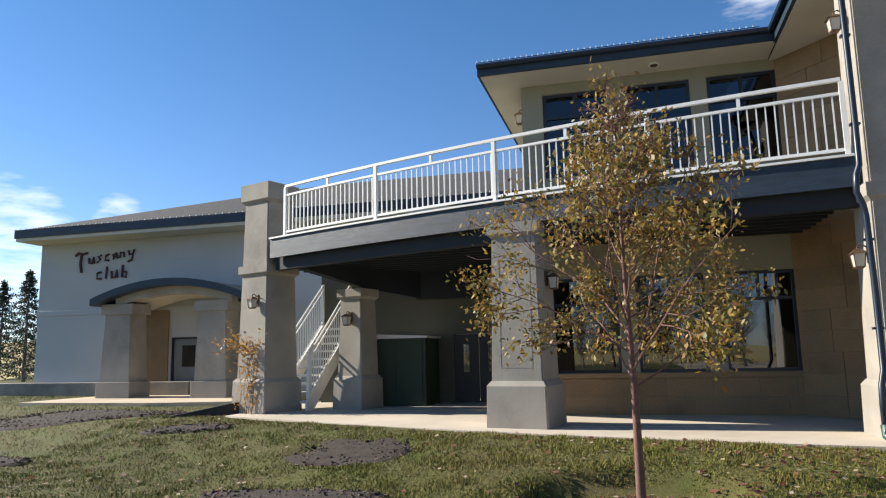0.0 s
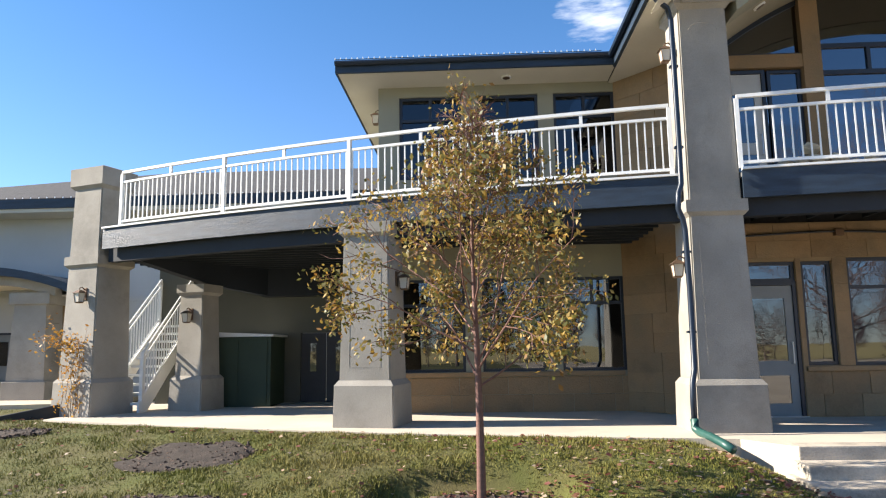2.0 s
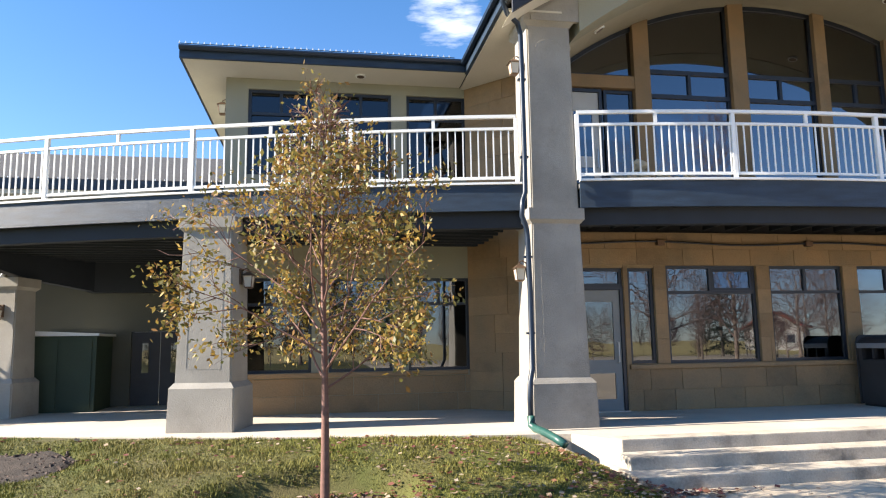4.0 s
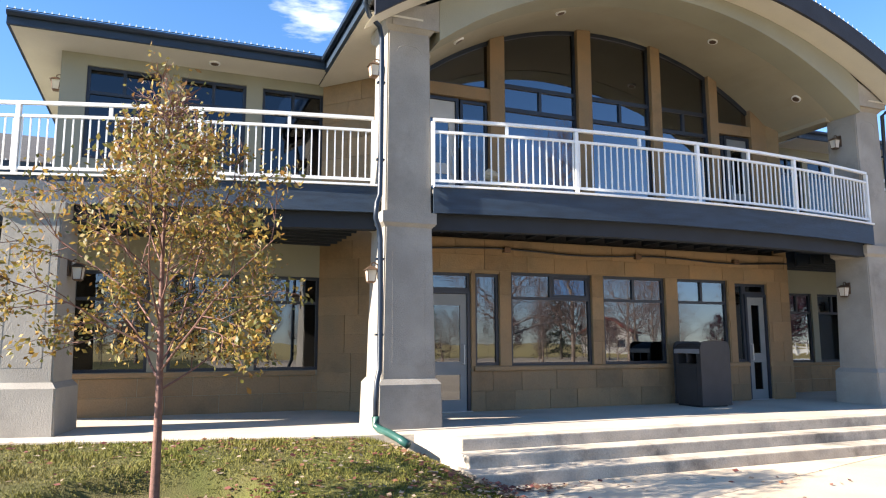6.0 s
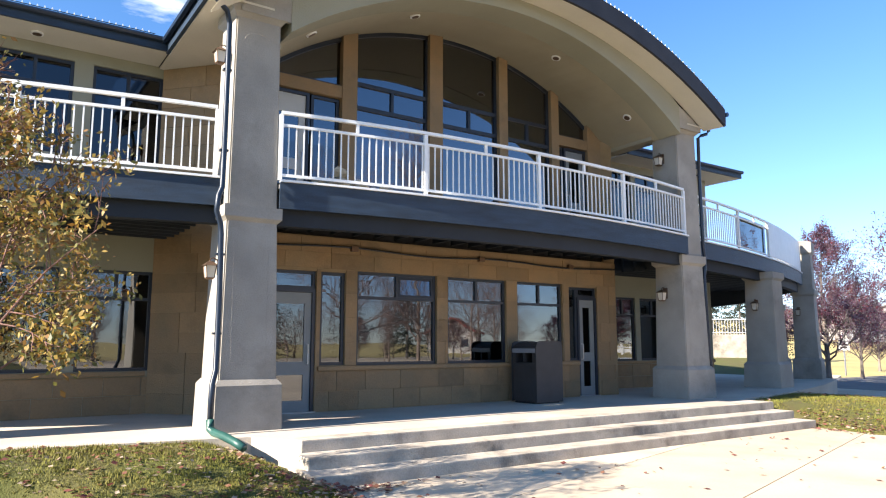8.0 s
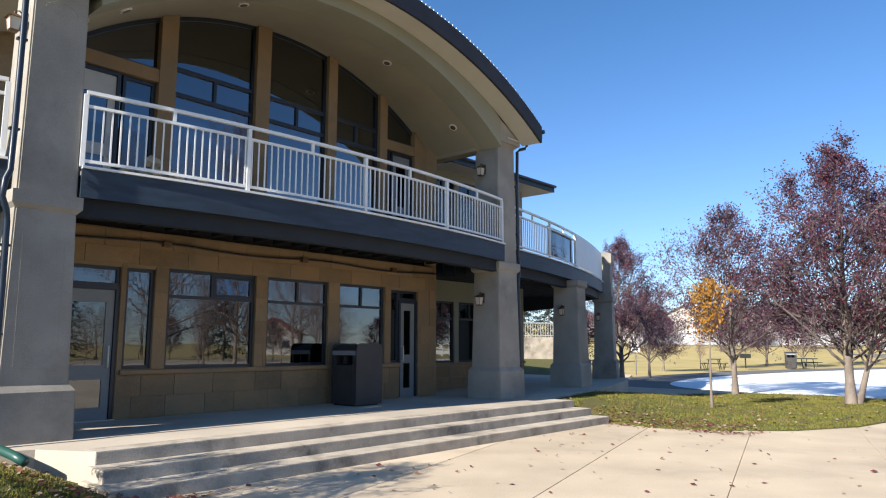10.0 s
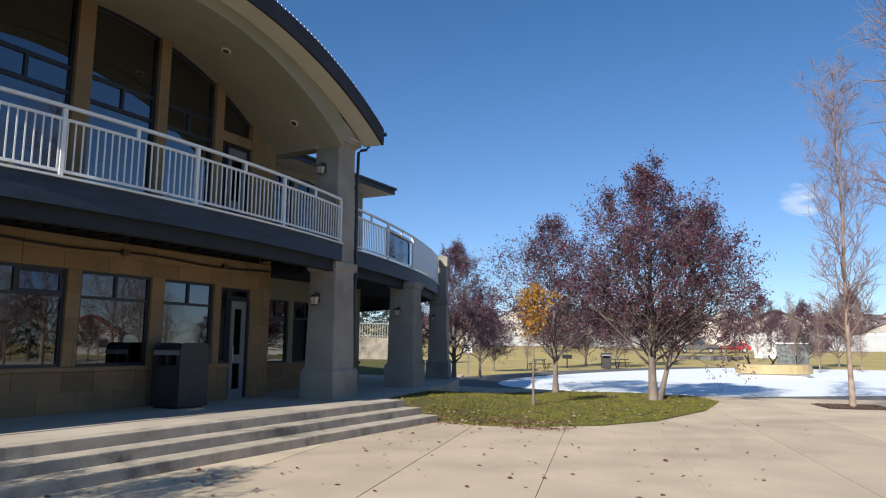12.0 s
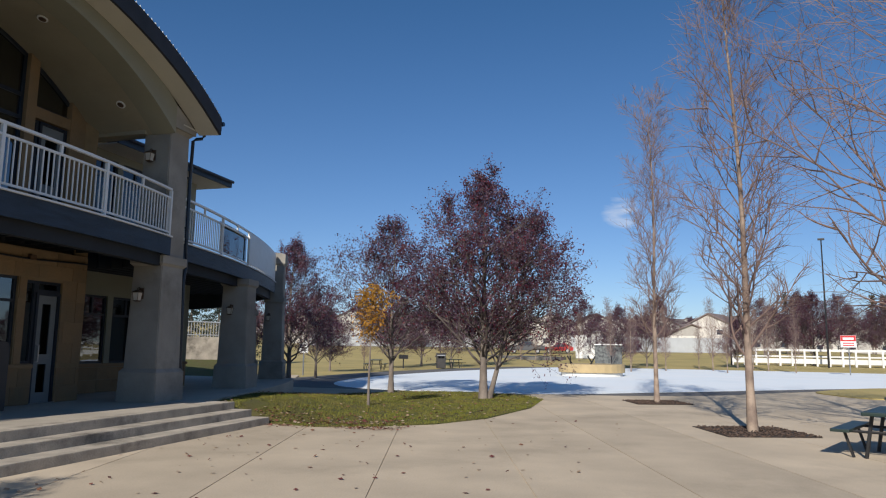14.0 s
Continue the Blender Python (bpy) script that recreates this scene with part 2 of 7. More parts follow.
BARK_PLUM = material("plum_bark", (0.13, 0.105, 0.095), 0.85, vary=0.25, scale=6, fine=50, bump=0.6, stretch=(1, 1, 0.4))
BARK_PALE = material("pale_bark", (0.34, 0.26, 0.20), 0.8, vary=0.25, scale=3, fine=30, bump=0.5, second=(0.15, 0.105, 0.085))
TWIG = material("brown_twig", (0.215, 0.145, 0.125), 0.8, vary=0.2, scale=3, fine=20, bump=0)
BLACK_PLASTIC = material("black_plastic", (0.015, 0.015, 0.017), 0.5, vary=0.1, scale=5, fine=60, bump=0.1)
SIGN_WHITE = material("sign_white", (0.75, 0.75, 0.74), 0.5, vary=0.03, scale=4, fine=40, bump=0)
SIGN_RED = material("sign_red", (0.55, 0.03, 0.03), 0.5, vary=0.05, scale=4, fine=40, bump=0)
TABLE_GREEN = material("dark_green_steel", (0.018, 0.035, 0.03), 0.45, vary=0.1, scale=5, fine=60, bump=0.04)
WOOD_TAN = material("tan_panel", (0.48, 0.36, 0.19), 0.8, vary=0.1, scale=2, fine=30, bump=0.1)
LETTER = material("plum_letter", (0.055, 0.02, 0.025), 0.5, vary=0.05, scale=5, fine=50, bump=0)
PATCH_STONE = material("sun_patch_stone", (0.52, 0.44, 0.31), 0.9, vary=0.2, scale=5, fine=40, bump=0.5)
HOUSE_ROOF = material("house_roof", (0.19, 0.15, 0.14), 0.95, vary=0.15, scale=2, fine=12, bump=0.2, per_piece=0.25)
HOUSE_RED = material("red_roof", (0.36, 0.06, 0.045), 0.9, vary=0.12, scale=2, fine=12, bump=0.2)
HOUSE_WALL = material("house_siding", (0.54, 0.51, 0.47), 0.85, vary=0.05, scale=1, fine=8, bump=0.1, per_piece=0.3)
FAR_PANE = material("far_pane", (0.05, 0.06, 0.08), 0.15, vary=0.1, scale=1, fine=8, bump=0)
FENCE_GREY = material("grey_fence", (0.42, 0.44, 0.46), 0.8, vary=0.06, scale=1, fine=20, bump=0.1)
CAR_GREY = material("car_grey", (0.12, 0.12, 0.125), 0.3, metal=0.4, vary=0.05, scale=3, fine=30, bump=0)
CAR_RED = material("car_red", (0.42, 0.02, 0.02), 0.3, vary=0.05, scale=3, fine=30, bump=0)
TYRE = material("tyre", (0.02, 0.02, 0.02), 0.9, vary=0.1, scale=5, fine=50, bump=0.1)
BULB = material("clear_bulb", (0.75, 0.78, 0.8), 0.2, vary=0.02, scale=5, fine=50, bump=0)
GLASS = glass_material("window_glass", (0.20, 0.23, 0.25), 0.11)
GLASS_BLUE = glass_material("blue_window_glass", (0.15, 0.155, 0.185), 0.16)
GLASS_UPPER = glass_material("upper_window_glass", (0.16, 0.17, 0.18), 0.03)
GLASS_CLEAR = glass_material("clear_panel", (0.80, 0.84, 0.86), 0.05)
# olive stucco darkened: the shade under the decks is put into its colour
RECESS_SHADE = material("shaded_olive_stucco", (0.10, 0.10, 0.078), 0.9, vary=0.08, scale=0.8, fine=50, bump=0.25, stain=0.1)
LEAF_GOLD = leaf_material("gold_leaf", [(0.33, 0.20, 0.035), (0.28, 0.20, 0.05), (0.16, 0.15, 0.04), (0.40, 0.27, 0.07), (0.10, 0.105, 0.03), (0.24, 0.12, 0.03), (0.22, 0.18, 0.05)])
# the paler mauve tones are sky glints put into the leaf colour
LEAF_PLUM = leaf_material("plum_leaf_glinting", [(0.08, 0.026, 0.047), (0.055, 0.021, 0.042), (0.15, 0.016, 0.028), (0.10, 0.052, 0.078), (0.08, 0.032, 0.06), (0.20, 0.14, 0.18), (0.12, 0.065, 0.10)])
LEAF_YELLOW = leaf_material("yellow_leaf", [(0.45, 0.22, 0.03), (0.38, 0.17, 0.02), (0.48, 0.27, 0.05)])
LEAF_FIR = leaf_material("needle", [(0.02, 0.035, 0.02), (0.03, 0.045, 0.025), (0.025, 0.04, 0.03)])
LEAF_FALL = leaf_material("fallen_leaf", [(0.26, 0.12, 0.07), (0.42, 0.30, 0.2), (0.16, 0.05, 0.045), (0.46, 0.36, 0.27), (0.24, 0.09, 0.07)])
LEAF_POPLAR = leaf_material("poplar_leaf", [(0.10, 0.07, 0.025), (0.06, 0.055, 0.025), (0.13, 0.08, 0.03)])


# ---- building tools ----
def box(bm, x0, x1, y0, y1, z0, z1, bevel=0.0, m=None):
    r = bmesh.ops.create_cube(bm, size=1.0)
    mat4 = Matrix.Translation(((x0 + x1) / 2, (y0 + y1) / 2, (z0 + z1) / 2)) @ Matrix.Diagonal((x1 - x0, y1 - y0, z1 - z0, 1))
    bmesh.ops.transform(bm, matrix=(m @ mat4) if m else mat4, verts=r["verts"])
    if bevel:
        edges = list({e for v in r["verts"] for e in v.link_edges})
        bmesh.ops.bevel(bm, geom=edges, offset=bevel, segments=2, profile=0.7, affect="EDGES")
    return bm


def prism(bm, pts, z0, z1):
    """An upright prism over a plan outline (counter-clockwise)."""
    lo = [bm.verts.new((x, y, z0)) for x, y in pts]
    hi = [bm.verts.new((x, y, z1)) for x, y in pts]
    n = len(pts)
    bm.faces.new(lo[::-1]), bm.faces.new(hi)
    for i in range(n):
        bm.faces.new((lo[i], lo[(i + 1) % n], hi[(i + 1) % n], hi[i]))
    return bm


def profile_y(bm, pts, y0, y1):
    """An outline in x, z run along y."""
    a = [bm.verts.new((x, y0, z)) for x, z in pts]
    b = [bm.verts.new((x, y1, z)) for x, z in pts]
    n = len(pts)
    bm.faces.new(a), bm.faces.new(b[::-1])
    for i in range(n):
        bm.faces.new((a[i], b[i], b[(i + 1) % n], a[(i + 1) % n]))
    return bm


def frustum(bm, z0, z1, w0, d0, w1, d1):
    """A tapered block round the axis."""
    lo = [bm.verts.new((sx * w0 / 2, sy * d0 / 2, z0)) for sx, sy in ((-1, -1), (1, -1), (1, 1), (-1, 1))]
    hi = [bm.verts.new((sx * w1 / 2, sy * d1 / 2, z1)) for sx, sy in ((-1, -1), (1, -1), (1, 1), (-1, 1))]
    bm.faces.new(lo[::-1]), bm.faces.new(hi)
    for i in range(4):
        bm.faces.new((lo[i], lo[(i + 1) % 4], hi[(i + 1) % 4], hi[i]))
    return bm


def ribbon(bm, path, side0, side1, z0, z1):
    """A wall of constant thickness along a plan path: side0 and side1 are offsets to the path's left."""
    pts = [Vector(p) for p in path]
    left = []
    for i, p in enumerate(pts):
        d = (pts[min(i + 1, len(pts) - 1)] - pts[max(i - 1, 0)]).normalized()
        left.append(Vector((-d.y, d.x)))
    rows = []
    for p, n in zip(pts, left):
        a, b = p + n * side0, p + n * side1
        rows.append([bm.verts.new((*a, z0)), bm.verts.new((*b, z0)), bm.verts.new((*b, z1)), bm.verts.new((*a, z1))])
    for r, s in zip(rows, rows[1:]):
        for i in range(4):
            bm.faces.new((r[i], s[i], s[(i + 1) % 4], r[(i + 1) % 4]))
    bm.faces.new(rows[0][::-1]), bm.faces.new(rows[-1])
    bmesh.ops.recalc_face_normals(bm, faces=bm.faces)
    return bm


def tube(bm, pts, radius, sides=8, radius_end=None):
    """A round bar along points; the radius may taper."""
    pts = [Vector(p) for p in pts]
    rings = []
    n = len(pts)
    for i, p in enumerate(pts):
        d = (pts[min(i + 1, n - 1)] - pts[max(i - 1, 0)]).normalized()
        ref = Vector((0, 0, 1)) if abs(d.z) < 0.9 else Vector((1, 0, 0))
        u = d.cross(ref).normalized()
        v = d.cross(u)
        r = radius if radius_end is None else radius + (radius_end - radius) * i / max(n - 1, 1)
        rings.append([bm.verts.new(p + (u * math.cos(a) + v * math.sin(a)) * r) for a in (2 * math.pi * k / sides for k in range(sides))])
    for a, b in zip(rings, rings[1:]):
        for k in range(sides):
            bm.faces.new((a[k], a[(k + 1) % sides], b[(k + 1) % sides], b[k]))
    bm.faces.new(rings[0][::-1]), bm.faces.new(rings[-1])
    return bm


def mesh_of(name, bm, mat, smooth=False):
    bmesh.ops.recalc_face_normals(bm, faces=bm.faces)
    me = bpy.data.meshes.new(name)
    bm.to_mesh(me)
    bm.free()
    me.materials.append(mat)
    if smooth:
        for p in me.polygons:
            p.use_smooth = True
    return me


def part(name, bm, mat, parent=None, label="", smooth=False):
    ob = new(name, mesh_of(name, bm, mat, smooth))
    ob.parent = parent
    if label:
        tagged(ob, label)
    return ob


def piece(name, me, parent, m):
    """One of many alike pieces: an object of its own on shared mesh data."""
    ob = new(name, me)
    ob.parent = parent
    ob.matrix_basis = m
    return ob


def thing(name, label, category, group="", kind="", m=None):
    e = new(name)
    e.empty_display_size = 0.2
    if m:
        e.matrix_basis = m
    return tagged(e, label, category, group, kind)


def structure(name, bm, mat, label, category, smooth=False):
    return tagged(part(name, bm, mat, None, "", smooth), label, category, "", "structure")


def BM():
    return bmesh.new()


def smooth01(a, b, v):
    t = min(max((v - a) / (b - a), 0.0), 1.0)
    return t * t * (3 - 2 * t)


# ---- plan ----
TERRACE, DECK, SOFF = 0.45, 4.06, 7.0
WALL_C, WALL_U, WALL_W = 1.55, 1.78, 3.0            # planes of the middle wall below and above the deck, and of the wings' walls


def wing_edge(x):
    """Edge of the wings' decks: it draws back on both sides."""
    a = abs(x) - 5.7
    return -0.12 + 0.165 * a + 0.0138 * a * a


def bay_edge(x):
    return -0.87 + 0.45 * (x / 4.8) ** 2


LEFT_EDGE = [(x, wing_edge(x)) for x in np.linspace(-15.9, -5.62, 25)]
RIGHT_EDGE = [(x, wing_edge(x)) for x in np.linspace(5.62, 15.35, 25)]
BAY_EDGE = [(x, bay_edge(x)) for x in np.linspace(-4.82, 4.82, 21)]


def lawn_z(x, y):
    """Height of the open ground: level plaza, lawn that climbs to the terrace, far field that climbs gently."""
    left = smooth01(-4.6, -6.2, x)
    edge = wing_edge(x) - 0.85 if x < -5.6 else -1.0
    climb = smooth01(-3.6, -0.3, y - edge * 0.9) * 0.405
    z = left * climb
    far = smooth01(-17, -30, x)
    z += far * 0.12
    r = math.hypot(x + 8.5, y + 10.3)
    z += (smooth01(60, 150, r) * 2.0 + smooth01(170, 420, r) * 9.0) * smooth01(-90, -40, y)
    q = math.hypot((x + 8.7) / 1.2, (y + 2.6) / 0.85)
    z -= 0.24 * smooth01(1.02, 0.74, q)
    z -= 0.07 * smooth01(1.1, 0.8, math.hypot((x + 12.45) / 1.0, (y + 0.75) / 0.72))
    if x < -5 and r < 60:
        z += 0.025 * noise.noise((x * 0.5, y * 0.5, 0.3)) * left
    return z
# ---- ground ----
def ground_sheet():
    bm = BM()
    radii = [0.0, 4, 8, 12, 16, 20, 26, 34, 44, 56, 72, 92, 120, 160, 210, 280, 380, 520, 800, 1400, 2600]
    prev = None
    for r in radii:
        n = 1 if r == 0 else 72
        ring = []
        for k in range(n):
            a = 2 * math.pi * k / n
            x, y = -8.5 + r * math.cos(a), -10.3 + r * math.sin(a)
            drop = 0.14 if r < 58 else 0.05
            hill = smooth01(-90, -40, y) * smooth01(200, 520, r) * (8.0 * noise.noise((math.cos(a) * 2.2, math.sin(a) * 2.2, r * 0.002)))
            ring.append(bm.verts.new((x, y, (lawn_z(x, y) if r > 40 else 0.0) - drop + hill)))
        if prev:
            if len(prev) == 1:
                for k in range(n):
                    bm.faces.new((prev[0], ring[k], ring[(k + 1) % n]))
            else:
                for k in range(n):
                    bm.faces.new((prev[k], ring[k], ring[(k + 1) % n], prev[(k + 1) % n]))
        prev = ring
    return structure("ground", bm, DRY, "dry yellow autumn grass field", "ground", True)


ground_sheet()


def lawn():
    """Mown lawn in front of the terrace, climbing to its edge."""
    bm = BM()
    xs = list(np.linspace(-5.0, -18, 118)) + list(np.linspace(-18.6, -60, 40))
    ys = list(np.linspace(-60, -5, 16)) + list(np.linspace(-4.6, 6, 60)) + list(np.linspace(6.5, 40, 20))
    grid = [[bm.verts.new((x, y, lawn_z(x, y) + 0.02)) for y in ys] for x in xs]
    for i in range(len(xs) - 1):
        for j in range(len(ys) - 1):
            bm.faces.new((grid[i][j], grid[i + 1][j], grid[i + 1][j + 1], grid[i][j + 1]))
    return structure("lawn", bm, GRASS, "short green lawn with scattered dry leaves", "lawn", True)


lawn()

# plaza: a sheet of concrete with slabs near the steps
bm = BM()
plaza_outline = [(-5.06, -60), (70, -60), (60, -40), (38, -24), (22, -8), (21, 5), (30, 9), (30, 14), (6, 14), (6, -1), (-5.06, -1)]
prism(bm, plaza_outline, -0.1, -0.012)
plaza = structure("plaza", bm, CONCRETE, "pale concrete plaza with control joints", "pavement")
turn = math.atan(0.284)
for j in range(-9, 3):
    cut = 9.0 + 2.6 * ((j * 5) % 4)
    for k, (u0, u1) in enumerate(((-4.6 - 0.28 * j, cut), (cut, 24.0))):
        slab_bm = BM()
        box(slab_bm, u0 + 0.004, u1 - 0.004, j * 1.95 + 0.008, j * 1.95 + 1.942, -0.09, 0.0, 0.003)
        piece("slab", mesh_of("slab", slab_bm, CONCRETE), plaza, pose(0, -5.15, 0.0, 0, 0, math.degrees(turn)))


def blob(bm, cx, cy, rx, ry, z, rise, wob=0.15, n=26, seed=0):
    """A low irregular mound."""
    top = bm.verts.new((cx, cy, z + rise))
    rings = []
    for f in (0.35, 0.7, 0.92, 1.0):
        ring = []
        for k in range(n):
            a = 2 * math.pi * k / n
            w = 1 + wob * noise.noise((math.cos(a) * 1.7 + seed, math.sin(a) * 1.7, seed * 3.1))
            x, y = cx + rx * f * w * math.cos(a), cy + ry * f * w * math.sin(a)
            ring.append(bm.verts.new((x, y, z + rise * (1 - f ** 3) + (0.0 if f < 1 else -0.05))))
        rings.append(ring)
    for k in range(n):
        bm.faces.new((top, rings[0][k], rings[0][(k + 1) % n]))
    for a, b in zip(rings, rings[1:]):
        for k in range(n):
            bm.faces.new((a[k], b[k], b[(k + 1) % n], a[(k + 1) % n]))
    return bm


def sheet(name, outline, z, mat, label, category, thick=0.1):
    """A flat patch with a smooth closed outline through a few points."""
    pts = [Vector(p) for p in outline]
    n = len(pts)
    ring = []
    for i in range(n):
        p0, p1, p2, p3 = pts[i - 1], pts[i], pts[(i + 1) % n], pts[(i + 2) % n]
        for k in range(8):
            t = k / 8
            ring.append(0.5 * ((2 * p1) + (p2 - p0) * t + (2 * p0 - 5 * p1 + 4 * p2 - p3) * t * t + (3 * p1 - p0 - 3 * p2 + p3) * t ** 3))
    bm = BM()
    prism(bm, [(p.x, p.y) for p in ring], z - thick, z)
    return structure(name, bm, mat, label, category)


ISLAND = [(5.62, -1.12), (5.66, -2.4), (5.38, -3.8), (5.75, -4.86), (6.8, -6.04), (8.5, -6.88), (12.0, -7.45), (15.6, -7.35),
          (17.3, -6.3), (18.0, -4.0), (17.4, -1.6), (13.8, 0.15), (10.9, 0.1), (7.4, -0.55)]


def in_island(x, y):
    """Whether a spot lies within the island's outline."""
    inside = False
    for (xa, ya), (xb, yb) in zip(ISLAND, ISLAND[1:] + ISLAND[:1]):
        if (ya > y) != (yb > y) and x < (xb - xa) * (y - ya) / (yb - ya) + xa:
            inside = not inside
    return inside


def island_z(x, y):
    """The island climbs to the terrace beside the steps."""
    return 0.035 + 0.375 * smooth01(-4.6, -1.2, y) * smooth01(15.0, 8.0, x) * max(smooth01(5.4, 7.2, x), smooth01(-2.2, -1.4, y)) + 0.02 * noise.noise((x * 0.6, y * 0.6, 0.7))


def lawn_island():
    bm = BM()
    rim = []
    n = len(ISLAND)
    for i in range(n):
        a, b = Vector(ISLAND[i]), Vector(ISLAND[(i + 1) % n])
        rim += [a.lerp(b, k / 8) for k in range(8)]
    centre = Vector((11.4, -3.6))
    rows = []
    for f in (1.0, 0.985, 0.9, 0.78, 0.64, 0.5, 0.35, 0.2, 0.08):
        row = []
        for p in rim:
            q = centre.lerp(p, f)
            row.append(bm.verts.new((q.x, q.y, island_z(q.x, q.y) if f < 1 else -0.05)))
        rows.append(row)
    for a, b in zip(rows, rows[1:]):
        for k in range(len(rim)):
            bm.faces.new((a[k], a[(k + 1) % len(rim)], b[(k + 1) % len(rim)], b[k]))
    bm.faces.new(rows[-1])
    return structure("lawn_island", bm, GRASS, "green lawn island beside the concrete steps", "lawn", True)


lawn_island()
sheet("rink_pad", [(19.6, 1.6), (18.3, -6.0), (21.5, -11.0), (27, -17.5), (34, -26), (46, -36), (62, -38), (72, -28), (70, -14), (60, -4), (44, 2.2), (28, 4.2)],
      0.012, RINK, "bright white painted rink pad", "rink", 0.1)
sheet("dry_patch", [(21.0, -19.0), (23.0, -17.9), (25.6, -18.0), (30.0, -22.0), (27.0, -25.0), (22.5, -21.5)], 0.03, DRY, "worn dry grass patch beside the plaza", "lawn", 0.1)
sheet("path_asphalt", [(19, 6), (24, 7.4), (38, 6.6), (52, 3.2), (66, -2.5), (76, -12), (80, -30), (70, -42), (60, -40), (40, -30), (26, -18), (19, -10)],
      0.004, ASPHALT, "grey asphalt path round the rink", "path", 0.1)
sheet("path_side", [(78, 4), (96, 14), (150, 40), (152, 36), (98, 9), (80, -2)], 0.75, ASPHALT, "grey asphalt path crossing the field", "path", 2.0)


# terrace, walk slab and steps
def terrace():
    bm = BM()
    front = [(x, wing_edge(x) - 0.85 + 0.10 * smooth01(-9, -16, x)) for x in np.linspace(-16.6, -5.75, 18)]
    right = [(x, wing_edge(x) - 0.85) for x in np.linspace(5.6, 16.6, 18)]
    outline = front + [(-5.35, -1.06), (-4.95, -1.75), (5.55, -1.75), (5.58, -1.06)] + right + [(16.6, 9.0), (-16.6, 9.0)]
    prism(bm, outline, -0.3, TERRACE)
    bmesh.ops.triangulate(bm, faces=[f for f in bm.faces if len(f.verts) > 4])
    return structure("terrace", bm, TERRACE_CONC, "pale concrete terrace under the deck", "terrace")


terrace()
stairs_front = thing("steps", "wide weathered concrete steps, three risers", "steps", kind="structure")
for k, (y0, y1, z1) in enumerate(((-2.62, -1.75, 0.15), (-2.19, -1.75, 0.30))):
    bm = BM()
    box(bm, -5.12 + 0.08 * k, 5.6 + 0.02 * (1 - k), y0, y1, -0.2, z1, 0.018)
    part("step", bm, STEP_CONC, stairs_front)
bm = BM()
box(bm, -4.955, 5.57, -1.775, -1.45, 0.0, TERRACE + 0.004, 0.018)
part("step", bm, STEP_CONC, stairs_front)


# ---- pillars ----
def upright_bevel(bm, offset=0.02):
    bmesh.ops.bevel(bm, geom=[e for e in bm.edges if abs(e.verts[0].co.z - e.verts[1].co.z) > 0.3], offset=offset, segments=2, affect="EDGES")


def sunk_panel(bm, hw, z0, z1, arched):
    """A shallow panel let into the face y = 0: a thin frame line with a flat field, round-headed or square."""
    for xa, xb, za, zb in ((-hw - 0.014, -hw, z0, z1), (hw, hw + 0.014, z0, z1), (-hw - 0.014, hw + 0.014, z0 - 0.014, z0)):
        box(bm, xa, xb, -0.002, 0.04, za, zb)
    if arched:
        tube(bm, [(-(hw + 0.007) * math.cos(a), 0.003, z1 + 0.62 * hw * math.sin(a)) for a in np.linspace(0, math.pi, 13)], 0.008, 6)
    else:
        box(bm, -hw - 0.014, hw + 0.014, -0.002, 0.04, z1, z1 + 0.014)


